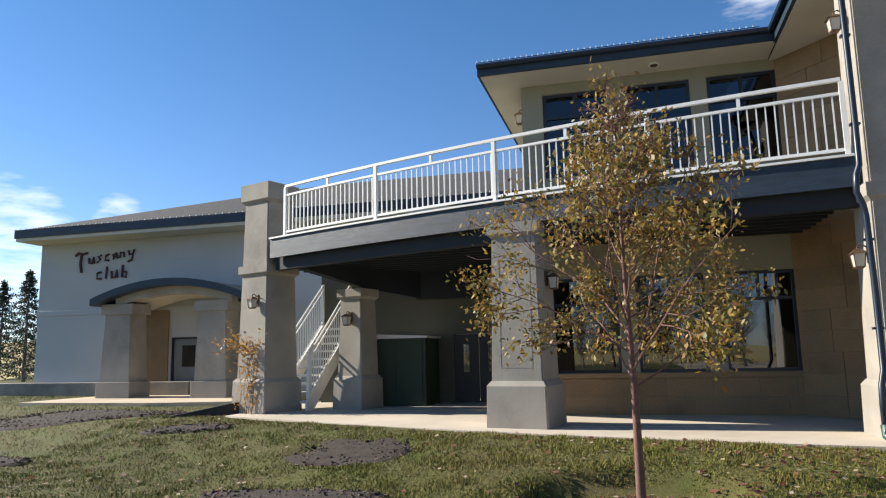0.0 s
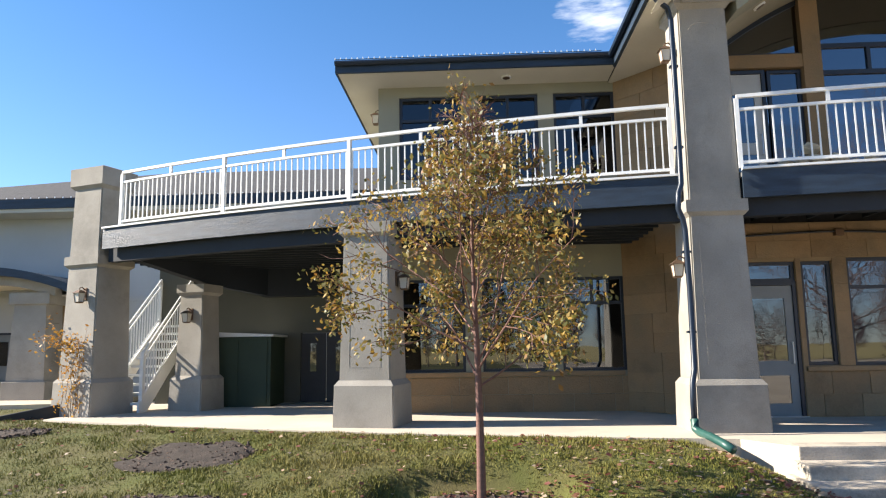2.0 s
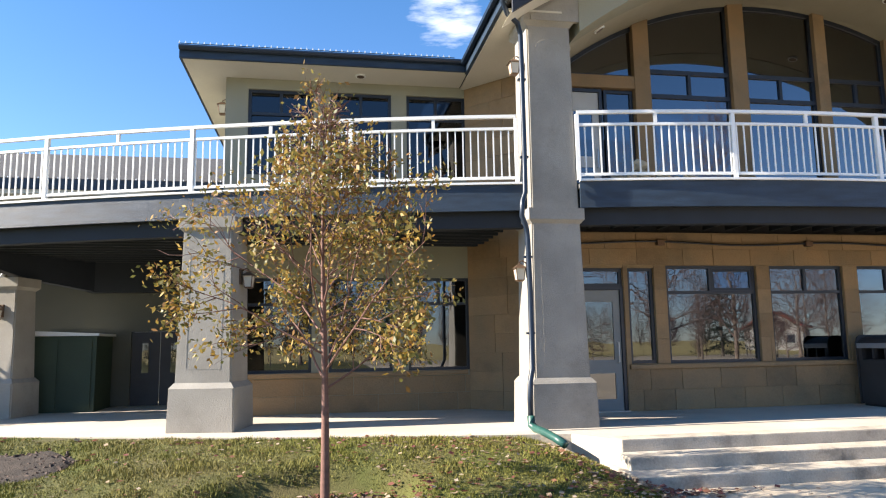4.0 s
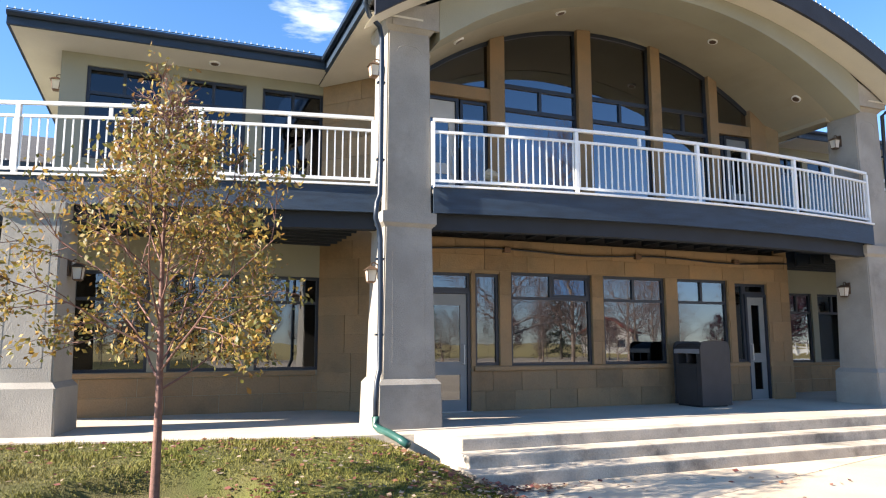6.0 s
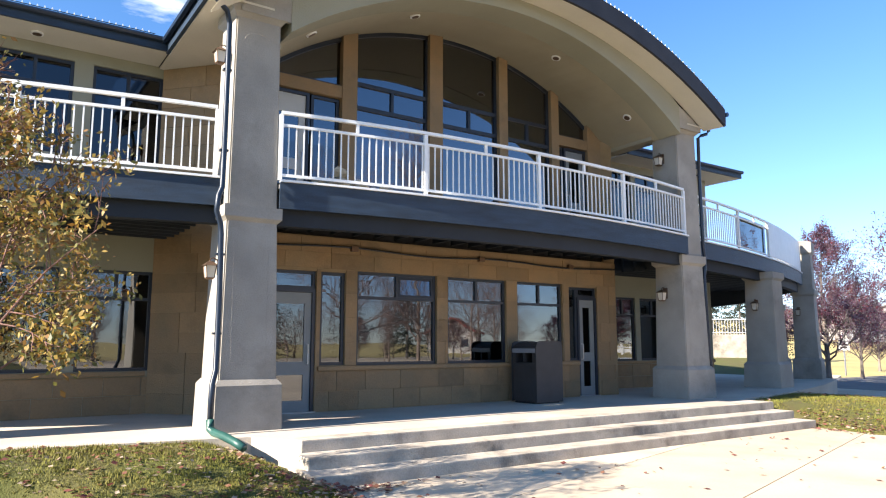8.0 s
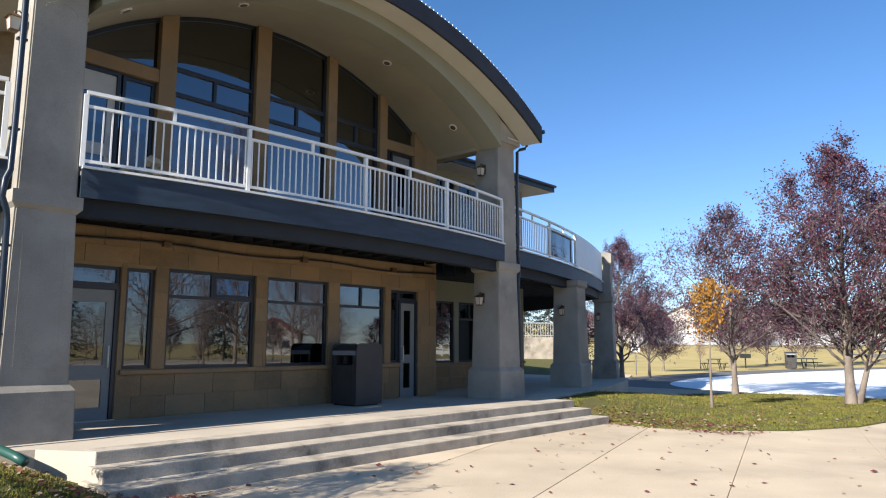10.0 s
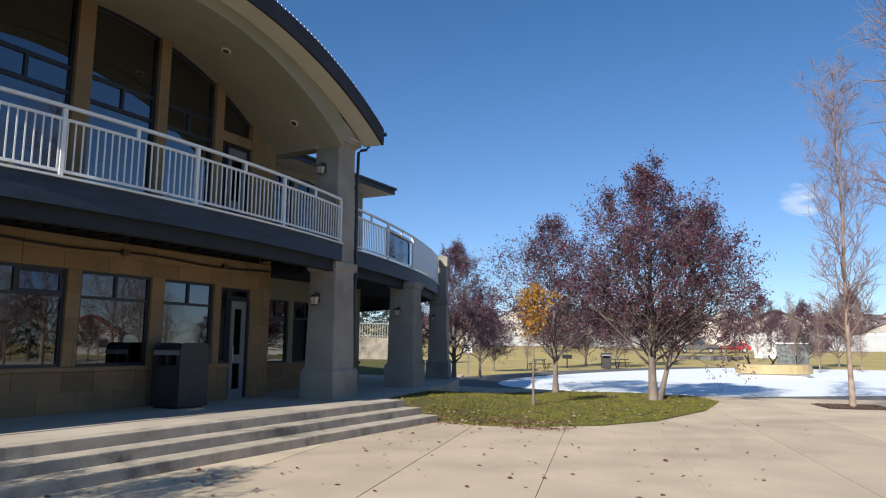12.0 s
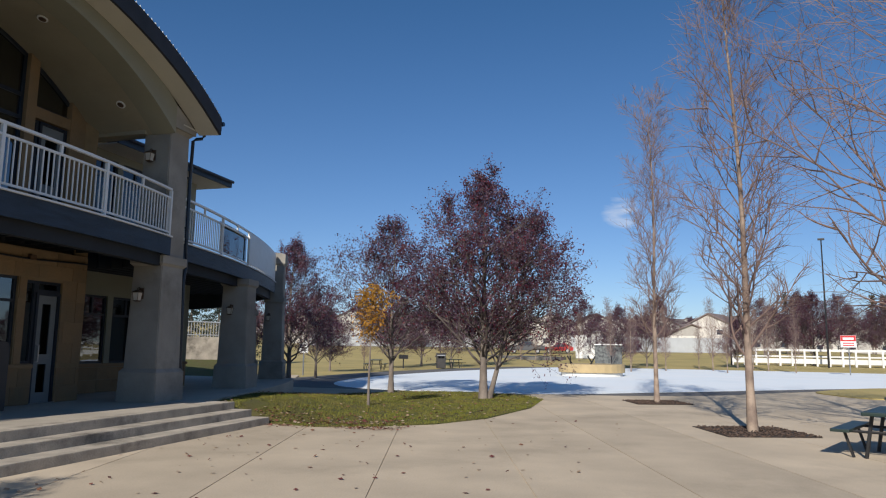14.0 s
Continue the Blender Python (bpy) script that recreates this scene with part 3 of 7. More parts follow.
def pillar(label, x, y, turn_z, top=3.65, upper=None, width=0.97, base_z=0.3, panels=True):
    """Stucco pillar: plinth with a sloped ledge, tapered shaft with a sunk panel, cap; some go on to the roof."""
    p = thing("pillar", label, "pillar", "stucco pillars", m=pose(x, y, 0, 0, 0, turn_z))
    w = width
    bm = BM()
    frustum(bm, base_z - 0.3, 1.08, w + 0.05, w + 0.05, w, w)
    frustum(bm, 1.08, 1.16, w, w, w - 0.12, w - 0.12)
    upright_bevel(bm)
    part("plinth", bm, STUCCO, p)
    s0, s1 = w - 0.13, w - 0.22
    bm = BM()
    frustum(bm, 1.15, top - 0.21, s0, s0, s1, s1)
    upright_bevel(bm)
    part("shaft", bm, STUCCO, p)
    if panels:
        lean = math.atan((s0 - s1) / 2 / (top - 1.36))
        bm = BM()
        sunk_panel(bm, 0.25, 0.22, top - 1.75, False)
        bmesh.ops.transform(bm, matrix=Matrix.Translation((0, -s0 / 2 - 0.001, 1.15)) @ Matrix.Rotation(-lean, 4, "X"), verts=bm.verts)
        part("panel_border", bm, STUCCO, p)
    bm = BM()
    frustum(bm, top - 0.23, top - 0.17, s1, s1, s1 + 0.11, s1 + 0.11)
    frustum(bm, top - 0.17, top, s1 + 0.11, s1 + 0.11, s1 + 0.11, s1 + 0.11)
    part("cap", bm, STUCCO, p)
    if upper:
        u0, u1 = s1 - 0.01, s1 - 0.06
        bm = BM()
        frustum(bm, top, upper - 0.40, u0, u0, u1, u1)
        upright_bevel(bm)
        part("upper_shaft", bm, STUCCO, p)
        if upper > 6:
            for turned in (0, -90):
                bm = BM()
                sunk_panel(bm, 0.2, 1.95, 2.55, True)
                sunk_panel(bm, 0.22, 0.5, 1.7, False)
                bmesh.ops.transform(bm, matrix=Matrix.Rotation(radians(turned), 4, "Z") @ Matrix.Translation((0, -u0 / 2 + 0.003, top)) @ Matrix.Rotation(-math.atan((u0 - u1) / 2 / (upper - top)), 4, "X"), verts=bm.verts)
                part("upper_panel_border", bm, STUCCO, p)
        bm = BM()
        frustum(bm, upper - 0.45, upper - 0.38, u1, u1, u1 + 0.13, u1 + 0.13)
        frustum(bm, upper - 0.38, upper - 0.02 if upper < 6 else upper, u1 + 0.13, u1 + 0.13, u1 + 0.14, u1 + 0.14)
        if upper < 6:
            frustum(bm, upper - 0.02, upper + 0.06, u1 + 0.14, u1 + 0.14, u1 - 0.3, u1 - 0.3)
        else:
            frustum(bm, upper, upper + 0.2, u1 + 0.02, u1 + 0.02, u1 - 0.16, u1 - 0.16)
        part("upper_cap", bm, STUCCO, p)
    return p


PIL = "weathered grey stucco pillar with a recessed panel on a square plinth"
pillar(PIL + ", rising to the arched roof", -5.2, 0.02, 0, 3.65, 6.98)
pillar(PIL + ", rising to the arched roof", 5.08, 0.06, 0, 3.65, 6.98)
pillar(PIL + ", under the curved deck", -10.28, 1.12, -11)
pillar(PIL + ", under the curved deck", 10.24, 1.12, 11)
END_L, END_R = (-16.25, 3.6), (15.85, 3.0)
pillar("weathered grey stucco pillar with a cap, standing past the deck's end", *END_L, -20, 3.56, 5.38, 1.03, 0.3, False)
pillar("weathered grey stucco pillar with a cap, standing past the deck's end", *END_R, 20, 3.52, 5.2, 0.88, 0.3, False)
pillar("smaller grey stucco pillar carrying the back of the deck", -14.5, 4.46, -15, 3.05, None, 0.78, 0.3, False)
pillar("smaller grey stucco pillar carrying the back of the deck", 15.6, 4.0, 15, 3.05, None, 0.74, 0.3, False)


# ---- walls with openings ----
def wall_with_holes(name, x0, x1, y, z0, z1, holes, mat, label, thick=0.25, top=None):
    """A wall in the plane y, thick towards +y, with rectangular holes through it. top: the outline's height at x, for an arched head."""
    xs = sorted({x0, x1, *[h[0] for h in holes], *[h[1] for h in holes]})
    zs = sorted({z0, z1, *[h[2] for h in holes], *[h[3] for h in holes]})
    bm = BM()
    for a, b in zip(xs, xs[1:]):
        for c, d in zip(zs, zs[1:]):
            if any(h[0] <= (a + b) / 2 <= h[1] and h[2] <= (c + d) / 2 <= h[3] for h in holes):
                continue
            box(bm, a, b, y, y + thick, c, d)
    bmesh.ops.remove_doubles(bm, verts=bm.verts, dist=0.0005)
    return structure(name, bm, mat, label, "wall")


def window(label, x0, x1, y, z0, z1, transom=None, split=True, glass=None, vent=False, m=None):
    """A window of dark frame bars and glass panes, set in a hole of the wall at y."""
    glass = glass or GLASS
    w = thing("window", label, "window", kind="structure", m=m)
    f, d0, d1 = 0.055, y + 0.05, y + 0.13
    bm = BM()
    bars = [(x0, x0 + f, z0, z1), (x1 - f, x1, z0, z1), (x0 + f, x1 - f, z0, z0 + f), (x0 + f, x1 - f, z1 - f, z1)]
    panes = []
    if transom:
        bars.append((x0 + f, x1 - f, transom - f / 2, transom + f / 2))
        panes.append((x0 + f, x1 - f, z0 + f, transom - f / 2))
        if split:
            xm = (x0 + x1) / 2
            bars.append((xm - f / 2, xm + f / 2, transom + f / 2, z1 - f))
            panes += [(x0 + f, xm - f / 2, transom + f / 2, z1 - f), (xm + f / 2, x1 - f, transom + f / 2, z1 - f)]
        else:
            panes.append((x0 + f, x1 - f, transom + f / 2, z1 - f))
    else:
        panes.append((x0 + f, x1 - f, z0 + f, z1 - f))
    for a, b, c, d in bars:
        box(bm, a, b, d0, d1, c, d)
    part("window_frame", bm, FRAME, w)
    for k, (a, b, c, d) in enumerate(panes):
        if vent and k == 2:
            # an opening light with a sash of its own, tipped in at its head
            tip = Matrix.Translation((0, y + 0.075, c)) @ Matrix.Rotation(radians(-3), 4, "X")
            bm = BM()
            for xa, xb, za, zb in ((a, a + 0.05, 0, d - c), (b - 0.05, b, 0, d - c), (a + 0.05, b - 0.05, 0, 0.05), (a + 0.05, b - 0.05, d - c - 0.05, d - c)):
                box(bm, xa, xb, -0.03, 0.03, za, zb, 0.0, tip)
            sash = part("vent_sash", bm, FRAME, w)
            bm = BM()
            box(bm, a + 0.045, b - 0.045, -0.004, 0.004, 0.045, d - c - 0.045, 0.0, tip)
            part("pane", bm, glass, sash)
            continue
        bm = BM()
        box(bm, a - 0.005, b + 0.005, y + 0.085, y + 0.093, c - 0.005, d + 0.005)
        part("pane", bm, glass, w)
    return w


def glazed_door(label, x0, x1, y, z0, z1, mat=None, hinge_left=True, panes=((0.45, 0.92), (0.10, 0.36)), m=None):
    """A painted door with two glass lights, frame, kick plate and a pull handle."""
    mat = mat or DOOR_GREY
    d = thing("door", label, "door", kind="structure", m=m)
    f = 0.06
    bm = BM()
    for a, b, c, e in ((x0, x0 + f, z0, z1), (x1 - f, x1, z0, z1), (x0 + f, x1 - f, z1 - f, z1)):
        box(bm, a, b, y + 0.02, y + 0.14, c, e)
    part("door_frame", bm, FRAME, d)
    xa, xb, ya, yb = x0 + f + 0.005, x1 - f - 0.005, y + 0.055, y + 0.10
    h = z1 - f - z0
    s = 0.13
    bm = BM()
    box(bm, xa, xa + s, ya, yb, z0 + 0.01, z1 - f - 0.005)
    box(bm, xb - s, xb, ya, yb, z0 + 0.01, z1 - f - 0.005)
    cuts = sorted(panes)
    low = z0 + 0.01
    for c, e in cuts:
        box(bm, xa + s, xb - s, ya, yb, low, z0 + c * h)
        low = z0 + e * h
    box(bm, xa + s, xb - s, ya, yb, low, z1 - f - 0.005)
    leaf = part("door_leaf", bm, mat, d)
    for c, e in cuts:
        bm = BM()
        box(bm, xa + s - 0.004, xb - s + 0.004, ya + 0.018, ya + 0.026, z0 + c * h - 0.004, z0 + e * h + 0.004)
        part("pane", bm, GLASS, leaf)
    hx_ = xb - 0.07 if hinge_left else xa + 0.07
    bm = BM()
    tube(bm, [(hx_, ya, z0 + 0.85), (hx_, ya - 0.06, z0 + 0.85), (hx_, ya - 0.06, z0 + 1.2), (hx_, ya, z0 + 1.2)], 0.012, 8)
    part("door_handle", bm, METAL, leaf, "bright metal pull handle")
    bm = BM()
    box(bm, x0 - 0.02, x1 + 0.02, y - 0.03, y + 0.13, z0 - 0.02, z0 + 0.015)
    part("threshold", bm, METAL, d)
    return d


# middle wall, lower storey
zb, zt = 1.26, 3.02
LOW_HOLES = [(-4.35, -3.33, TERRACE, 2.97), (-3.24, -2.74, 1.27, 2.97), (-2.50, -0.70, zb, zt), (-0.43, 1.11, zb, zt),
             (1.42, 2.78, zb, zt), (2.98, 3.28, 1.27, 2.97), (3.28, 3.9, TERRACE, 2.97)]
wall_mid = wall_with_holes("wall_middle", -4.55, 4.55, WALL_C, 0.3, 3.62, LOW_HOLES, MORTAR, "sandstone wall of the middle bay", 0.28)
glazed_door("grey glazed entrance door with two lights", -4.35, -3.33, WALL_C, TERRACE, 2.64, hinge_left=True, panes=((0.42, 0.90), (0.10, 0.31)))
window("narrow pane over the entrance door", -4.35, -3.33, WALL_C, 2.64, 2.97)
window("tall narrow side light in a dark frame", -3.24, -2.74, WALL_C, 1.27, 2.97)
WIN = "dark-framed window with two small lights over a large pane"
window(WIN + ", one tipped open", -2.50, -0.70, WALL_C, zb, zt, 2.53, vent=True)
window(WIN, -0.43, 1.11, WALL_C, zb, zt, 2.53)
window(WIN, 1.42, 2.78, WALL_C, zb, zt, 2.53)
glazed_door("grey glazed door with two lights and a side panel", 3.28, 3.9, WALL_C, TERRACE, 2.74, hinge_left=False)
window("dark narrow side light beside the glazed door", 2.98, 3.28, WALL_C, 1.27, 2.97)
window("narrow pane over the side door", 3.28, 3.9, WALL_C, 2.74, 2.97)


def slant_wall(sign):
    """Angled sandstone corner that joins the middle wall to a wing."""
    bm = BM()
    a, b = Vector((sign * 4.55, WALL_C)), Vector((sign * 5.85, WALL_W))
    d = (b - a).normalized()
    n = Vector((-d.y, d.x)) * (1 if sign < 0 else -1)
    n = n if n.y > 0 else -n
    pts = [a, b, b + n * 0.28, a + n * 0.28]
    bm2 = [(p.x, p.y) for p in pts]
    prism(bm, bm2, 0.3, 6.95)
    return structure("wall_slant", bm, MORTAR, "angled sandstone corner wall", "wall")


slant_walls = {s: slant_wall(s) for s in (-1, 1)}

# wings: lower and upper storeys
wing_walls = {}
for s in (-1, 1):
    lows = [(-10.04, -8.82), (-8.50, -7.32), (-7.02, -5.84)]
    if s > 0:
        lows = [(6.0, 6.96), (7.16, 8.30), (8.62, 9.84)]
    ups = [(a, b) for a, b in lows]
    holes = [(a, b, 1.19, 2.93) for a, b in lows]
    wing_walls[s, 0] = wall_with_holes("wall_wing_lower", *((-10.45, -5.84) if s < 0 else (5.84, 10.45)), WALL_W, 0.3, 3.62, holes, STUCCO_WALL,
                    "olive stucco wing wall above a sandstone dado")
    for a, b in lows:
        window(WIN + " in the wing", a, b, WALL_W, 1.19, 2.93, 2.44)
    holes = [(a, b, 4.88, 6.55) for a, b in ups]
    wing_walls[s, 1] = wall_with_holes("wall_wing_upper", *((-10.45, -5.84) if s < 0 else (5.84, 10.45)), WALL_W, 3.62, 6.98, holes, STUCCO_WALL,
                    "olive stucco upper wing wall")
    for a, b in ups:
        window(WIN + " in the upper wing", a, b, WALL_W, 4.88, 6.55, 6.08, glass=GLASS_UPPER)
    bm = BM()
    xa, xb = (-10.45, -10.2) if s < 0 else (10.2, 10.45)
    box(bm, xa, xb, WALL_W + 0.25, 14.0, 0.3, 6.98)
    structure("wall_wing_side", bm, STUCCO_WALL, "olive stucco side wall of the wing", "wall")
    bm = BM()
    box(bm, *((-10.46, -5.9) if s < 0 else (5.9, 10.46)), WALL_W - 0.06, WALL_W, 1.10, 1.185, 0.012)
    structure("sill_band", bm, SANDSTONE, "sandstone sill band under the windows", "trim")

# back wall and floors close the building
bm = BM()
box(bm, -10.2, 10.2, 13.75, 14.0, 0.3, 7.0)
structure("wall_back", bm, STUCCO_WALL, "plain stucco back wall", "wall")
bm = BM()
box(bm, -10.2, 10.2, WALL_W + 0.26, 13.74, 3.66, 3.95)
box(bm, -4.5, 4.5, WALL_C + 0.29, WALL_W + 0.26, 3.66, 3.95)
structure("floor_upper", bm, DARK_IN, "upper floor coloured near-black as an unlit room", "floor")
# added unseen partition, near-black so that the rooms look unlit
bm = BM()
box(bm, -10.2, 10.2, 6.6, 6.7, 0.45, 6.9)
structure("wall_inner", bm, DARK_IN, "added inner partition coloured near-black as an unlit room", "wall")

# back of the open bays under the decks; the wall colour holds the deck's shade
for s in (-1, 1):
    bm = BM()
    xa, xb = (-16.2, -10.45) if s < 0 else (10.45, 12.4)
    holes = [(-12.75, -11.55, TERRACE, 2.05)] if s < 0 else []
    wall_with_holes("wall_recess", xa, xb, 6.2, 0.3, 3.6, holes, RECESS_SHADE, "olive stucco wall under the deck, coloured in its shade")
recess_door = thing("door", "dark double door with narrow lights under the deck", "door", kind="structure")
for xa, xb in ((-12.74, -12.16), (-12.14, -11.56)):
    bm = BM()
    box(bm, xa, xb, 6.24, 6.29, TERRACE, 2.04, 0.006)
    leaf = part("door_leaf", bm, BIN, recess_door)
    bm = BM()
    box(bm, (xa + xb) / 2 - 0.07, (xa + xb) / 2 + 0.07, 6.225, 6.238, 1.15, 1.80)
    part("pane", bm, GLASS, leaf)
# ---- decks ----
def deck(name, edge, label, back, joist_step=0.45, across=False):
    """Deck slab on joists with a painted fascia and a set-back beam."""
    d = thing(name, label, "deck", kind="structure")
    path = list(edge)
    bm = BM()
    outline = [(x, y + 0.03) for x, y in path] + [(path[-1][0], back), (path[0][0], back)]
    prism(bm, outline, DECK - 0.09, DECK - 0.03)
    part("deck_board", bm, DECK_BOARD, d)
    bm = BM()
    ribbon(bm, path, -0.0, 0.06, 3.66, DECK)
    part("fascia", bm, NAVY, d, "navy painted timber fascia")
    bm = BM()
    ribbon(bm, path, -0.035, 0.10, DECK + 0.003, DECK + 0.035)
    part("edge_cap", bm, WHITE, d)
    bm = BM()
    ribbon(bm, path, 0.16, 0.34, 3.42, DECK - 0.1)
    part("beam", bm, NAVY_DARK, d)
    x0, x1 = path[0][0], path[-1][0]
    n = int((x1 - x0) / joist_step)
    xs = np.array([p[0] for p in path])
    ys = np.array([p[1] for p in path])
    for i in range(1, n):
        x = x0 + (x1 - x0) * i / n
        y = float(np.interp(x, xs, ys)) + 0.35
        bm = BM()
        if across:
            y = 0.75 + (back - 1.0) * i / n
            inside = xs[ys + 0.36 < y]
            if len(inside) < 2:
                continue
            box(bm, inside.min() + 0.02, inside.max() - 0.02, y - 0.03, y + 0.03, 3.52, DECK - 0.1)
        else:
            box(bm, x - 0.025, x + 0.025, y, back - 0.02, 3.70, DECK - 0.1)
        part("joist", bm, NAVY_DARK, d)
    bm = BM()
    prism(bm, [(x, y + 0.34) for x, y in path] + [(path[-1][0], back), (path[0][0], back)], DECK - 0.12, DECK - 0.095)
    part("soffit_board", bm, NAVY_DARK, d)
    return d


deck("deck_left", LEFT_EDGE, "curved deck with navy fascia and dark joists", 6.2, 0.65, True)
deck("deck_right", RIGHT_EDGE, "curved deck with navy fascia and dark joists", 6.2, 0.65, True)
deck("deck_middle", BAY_EDGE, "bowed deck with navy fascia under the arch", WALL_U - 0.07)
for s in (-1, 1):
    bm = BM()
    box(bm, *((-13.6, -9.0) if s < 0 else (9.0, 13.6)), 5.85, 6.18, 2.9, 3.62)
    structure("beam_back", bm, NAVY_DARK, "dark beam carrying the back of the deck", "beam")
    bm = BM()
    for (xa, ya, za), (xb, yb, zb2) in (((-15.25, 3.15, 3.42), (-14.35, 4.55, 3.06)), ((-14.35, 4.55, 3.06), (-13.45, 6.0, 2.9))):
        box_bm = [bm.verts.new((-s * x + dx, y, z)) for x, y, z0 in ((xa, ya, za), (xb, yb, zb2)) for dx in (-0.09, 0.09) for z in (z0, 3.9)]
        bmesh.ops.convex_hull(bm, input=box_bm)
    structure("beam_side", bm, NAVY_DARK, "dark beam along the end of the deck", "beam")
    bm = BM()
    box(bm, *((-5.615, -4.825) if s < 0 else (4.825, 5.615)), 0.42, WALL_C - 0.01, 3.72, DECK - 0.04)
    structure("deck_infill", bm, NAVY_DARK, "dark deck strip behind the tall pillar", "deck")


# ---- railings ----
def resample(path, step):
    pts = [Vector(p) for p in path]
    cum = [0.0]
    for a, b in zip(pts, pts[1:]):
        cum.append(cum[-1] + (b - a).length)
    n = max(1, round(cum[-1] / step))
    out = []
    for i in range(n + 1):
        s = cum[-1] * i / n
        k = max(j for j in range(len(cum) - 1) if cum[j] <= s + 1e-6)
        t = (s - cum[k]) / (cum[k + 1] - cum[k])
        d = (pts[k + 1] - pts[k]).normalized()
        out.append((pts[k].lerp(pts[k + 1], t), math.degrees(math.atan2(d.y, d.x))))
    return out


bal_bm = BM()
box(bal_bm, -0.010, 0.010, -0.010, 0.010, 0.0, 0.77)
BAL = mesh_of("baluster", bal_bm, WHITE)
post_bm = BM()
box(post_bm, -0.032, 0.032, -0.032, 0.032, 0.0, 1.03, 0.004)
POST = mesh_of("post", post_bm, WHITE)
stub_bm = BM()
box(stub_bm, -0.025, 0.025, -0.02, 0.02, 0.0, 0.145)
STUB = mesh_of("rail_stub", stub_bm, WHITE)


def railing(edge, label, inset=0.07, posts=1.95, every=0.118, z=DECK + 0.036, bars_to=99.0):
    r = thing("railing", label, "railing", "deck railings")
    path = [p for p in edge]
    for nm, h0, h1, hw in (("top_rail", 1.035, 1.085, 0.03), ("middle_rail", 0.845, 0.885, 0.022), ("bottom_rail", 0.065, 0.105, 0.022)):
        bm = BM()
        ribbon(bm, path, inset - hw, inset + hw, z + h0, z + h1)
        part(nm, bm, WHITE, r)
    inner = []
    for i, (x, y) in enumerate(path):
        a, b = Vector(path[max(i - 1, 0)]), Vector(path[min(i + 1, len(path) - 1)])
        dd = (b - a).normalized()
        inner.append((x - dd.y * inset, y + dd.x * inset))
    for p, a in resample(inner, every):
        if p.x < bars_to:
            piece("baluster", BAL, r, pose(p.x, p.y, z + 0.085, 0, 0, a))
    marks = resample(inner, posts / 2)
    for i, (p, a) in enumerate(marks):
        if i % 2 == 0 or i == len(marks) - 1:
            piece("post", POST, r, pose(p.x, p.y, z, 0, 0, a))
        else:
            piece("rail_stub", STUB, r, pose(p.x, p.y, z + 0.89, 0, 0, a))
    return r


railing([(x, wing_edge(x)) for x in np.linspace(-15.52, -5.70, 25)], "white metal railing along the curved deck", posts=2.56)
railing(BAY_EDGE, "white metal railing on the bowed deck", posts=2.42)
railing(RIGHT_EDGE, "white metal railing with glass panels along the curved deck", posts=2.62, bars_to=8.05)

# ---- roofs ----
def arc(R, apex, half, n=33):
    cz = apex - R
    return [(x, cz + math.sqrt(R * R - x * x)) for x in np.linspace(-half, half, n)]


ROOF_TOP = [(x, 8.7 - 10.3 + math.sqrt(10.3 ** 2 - x * x)) for x in np.linspace(-5.95, 5.62, 33)]
ROOF_BOT = [(x, z - 0.40) for x, z in ROOF_TOP]
VAULT_ARC = arc(6.9, 8.25, 4.72)
BEAM_ARC = arc(7.75, 8.05, 4.72)
arch_roof = thing("roof_arched", "arched roof with dark fascia over the middle bay", "roof", kind="structure")
bm = BM()
profile_y(bm, ROOF_TOP + [(x, z - 0.06) for x, z in ROOF_TOP[::-1]], -0.98, 9.0)
part("shingle_sheet", bm, SHINGLE, arch_roof)
bm = BM()
profile_y(bm, [(x, z - 0.01) for x, z in ROOF_TOP] + ROOF_BOT[::-1], -1.0, -0.94)
part("front_fascia", bm, CHARCOAL, arch_roof, "charcoal curved fascia")
for s in (-1, 1):
    bm = BM()
    box(bm, *((-5.99, -5.93) if s < 0 else (5.60, 5.66)), -0.98, 2.25, 6.74, 6.99)
    part("eave_fascia", bm, NAVY, arch_roof)
    bm = BM()
    tube(bm, [((-6.04 if s < 0 else 5.71), -1.0, 6.93), ((-6.04 if s < 0 else 5.71), 2.2, 6.93)], 0.055, 8)
    part("gutter", bm, PIPE, arch_roof)
bm = BM()
soffit_rows = [[bm.verts.new((x, y, z + dz)) for x, z in ROOF_BOT] for y, dz in ((-0.94, 0.0), (-0.40, 0.03), (-0.40, 0.07), (-0.94, 0.04))]
for q in range(4):
    r0, r1 = soffit_rows[q], soffit_rows[(q + 1) % 4]
    for i in range(len(r0) - 1):
        bm.faces.new((r0[i], r0[i + 1], r1[i + 1], r1[i]))
for s in (-1, 1):
    x0, x1 = (-5.93, -5.0) if s < 0 else (5.0, 5.60)
    box(bm, x0, x1, -0.42, 3.0, 6.72, 6.75)
part("soffit", bm, SOFFIT, arch_roof, "cream boarded soffit")
for s in (-1, 1):
    bm = BM()
    close = [(s * x, z) for x, z in ((4.72, 6.6), (4.72, 7.12), (5.1, 6.93), (5.5, 6.68), (5.5, 6.6))]
    profile_y(bm, close if s > 0 else close[::-1], -0.41, -0.35)
    part("beam_end", bm, STUCCO, arch_roof)
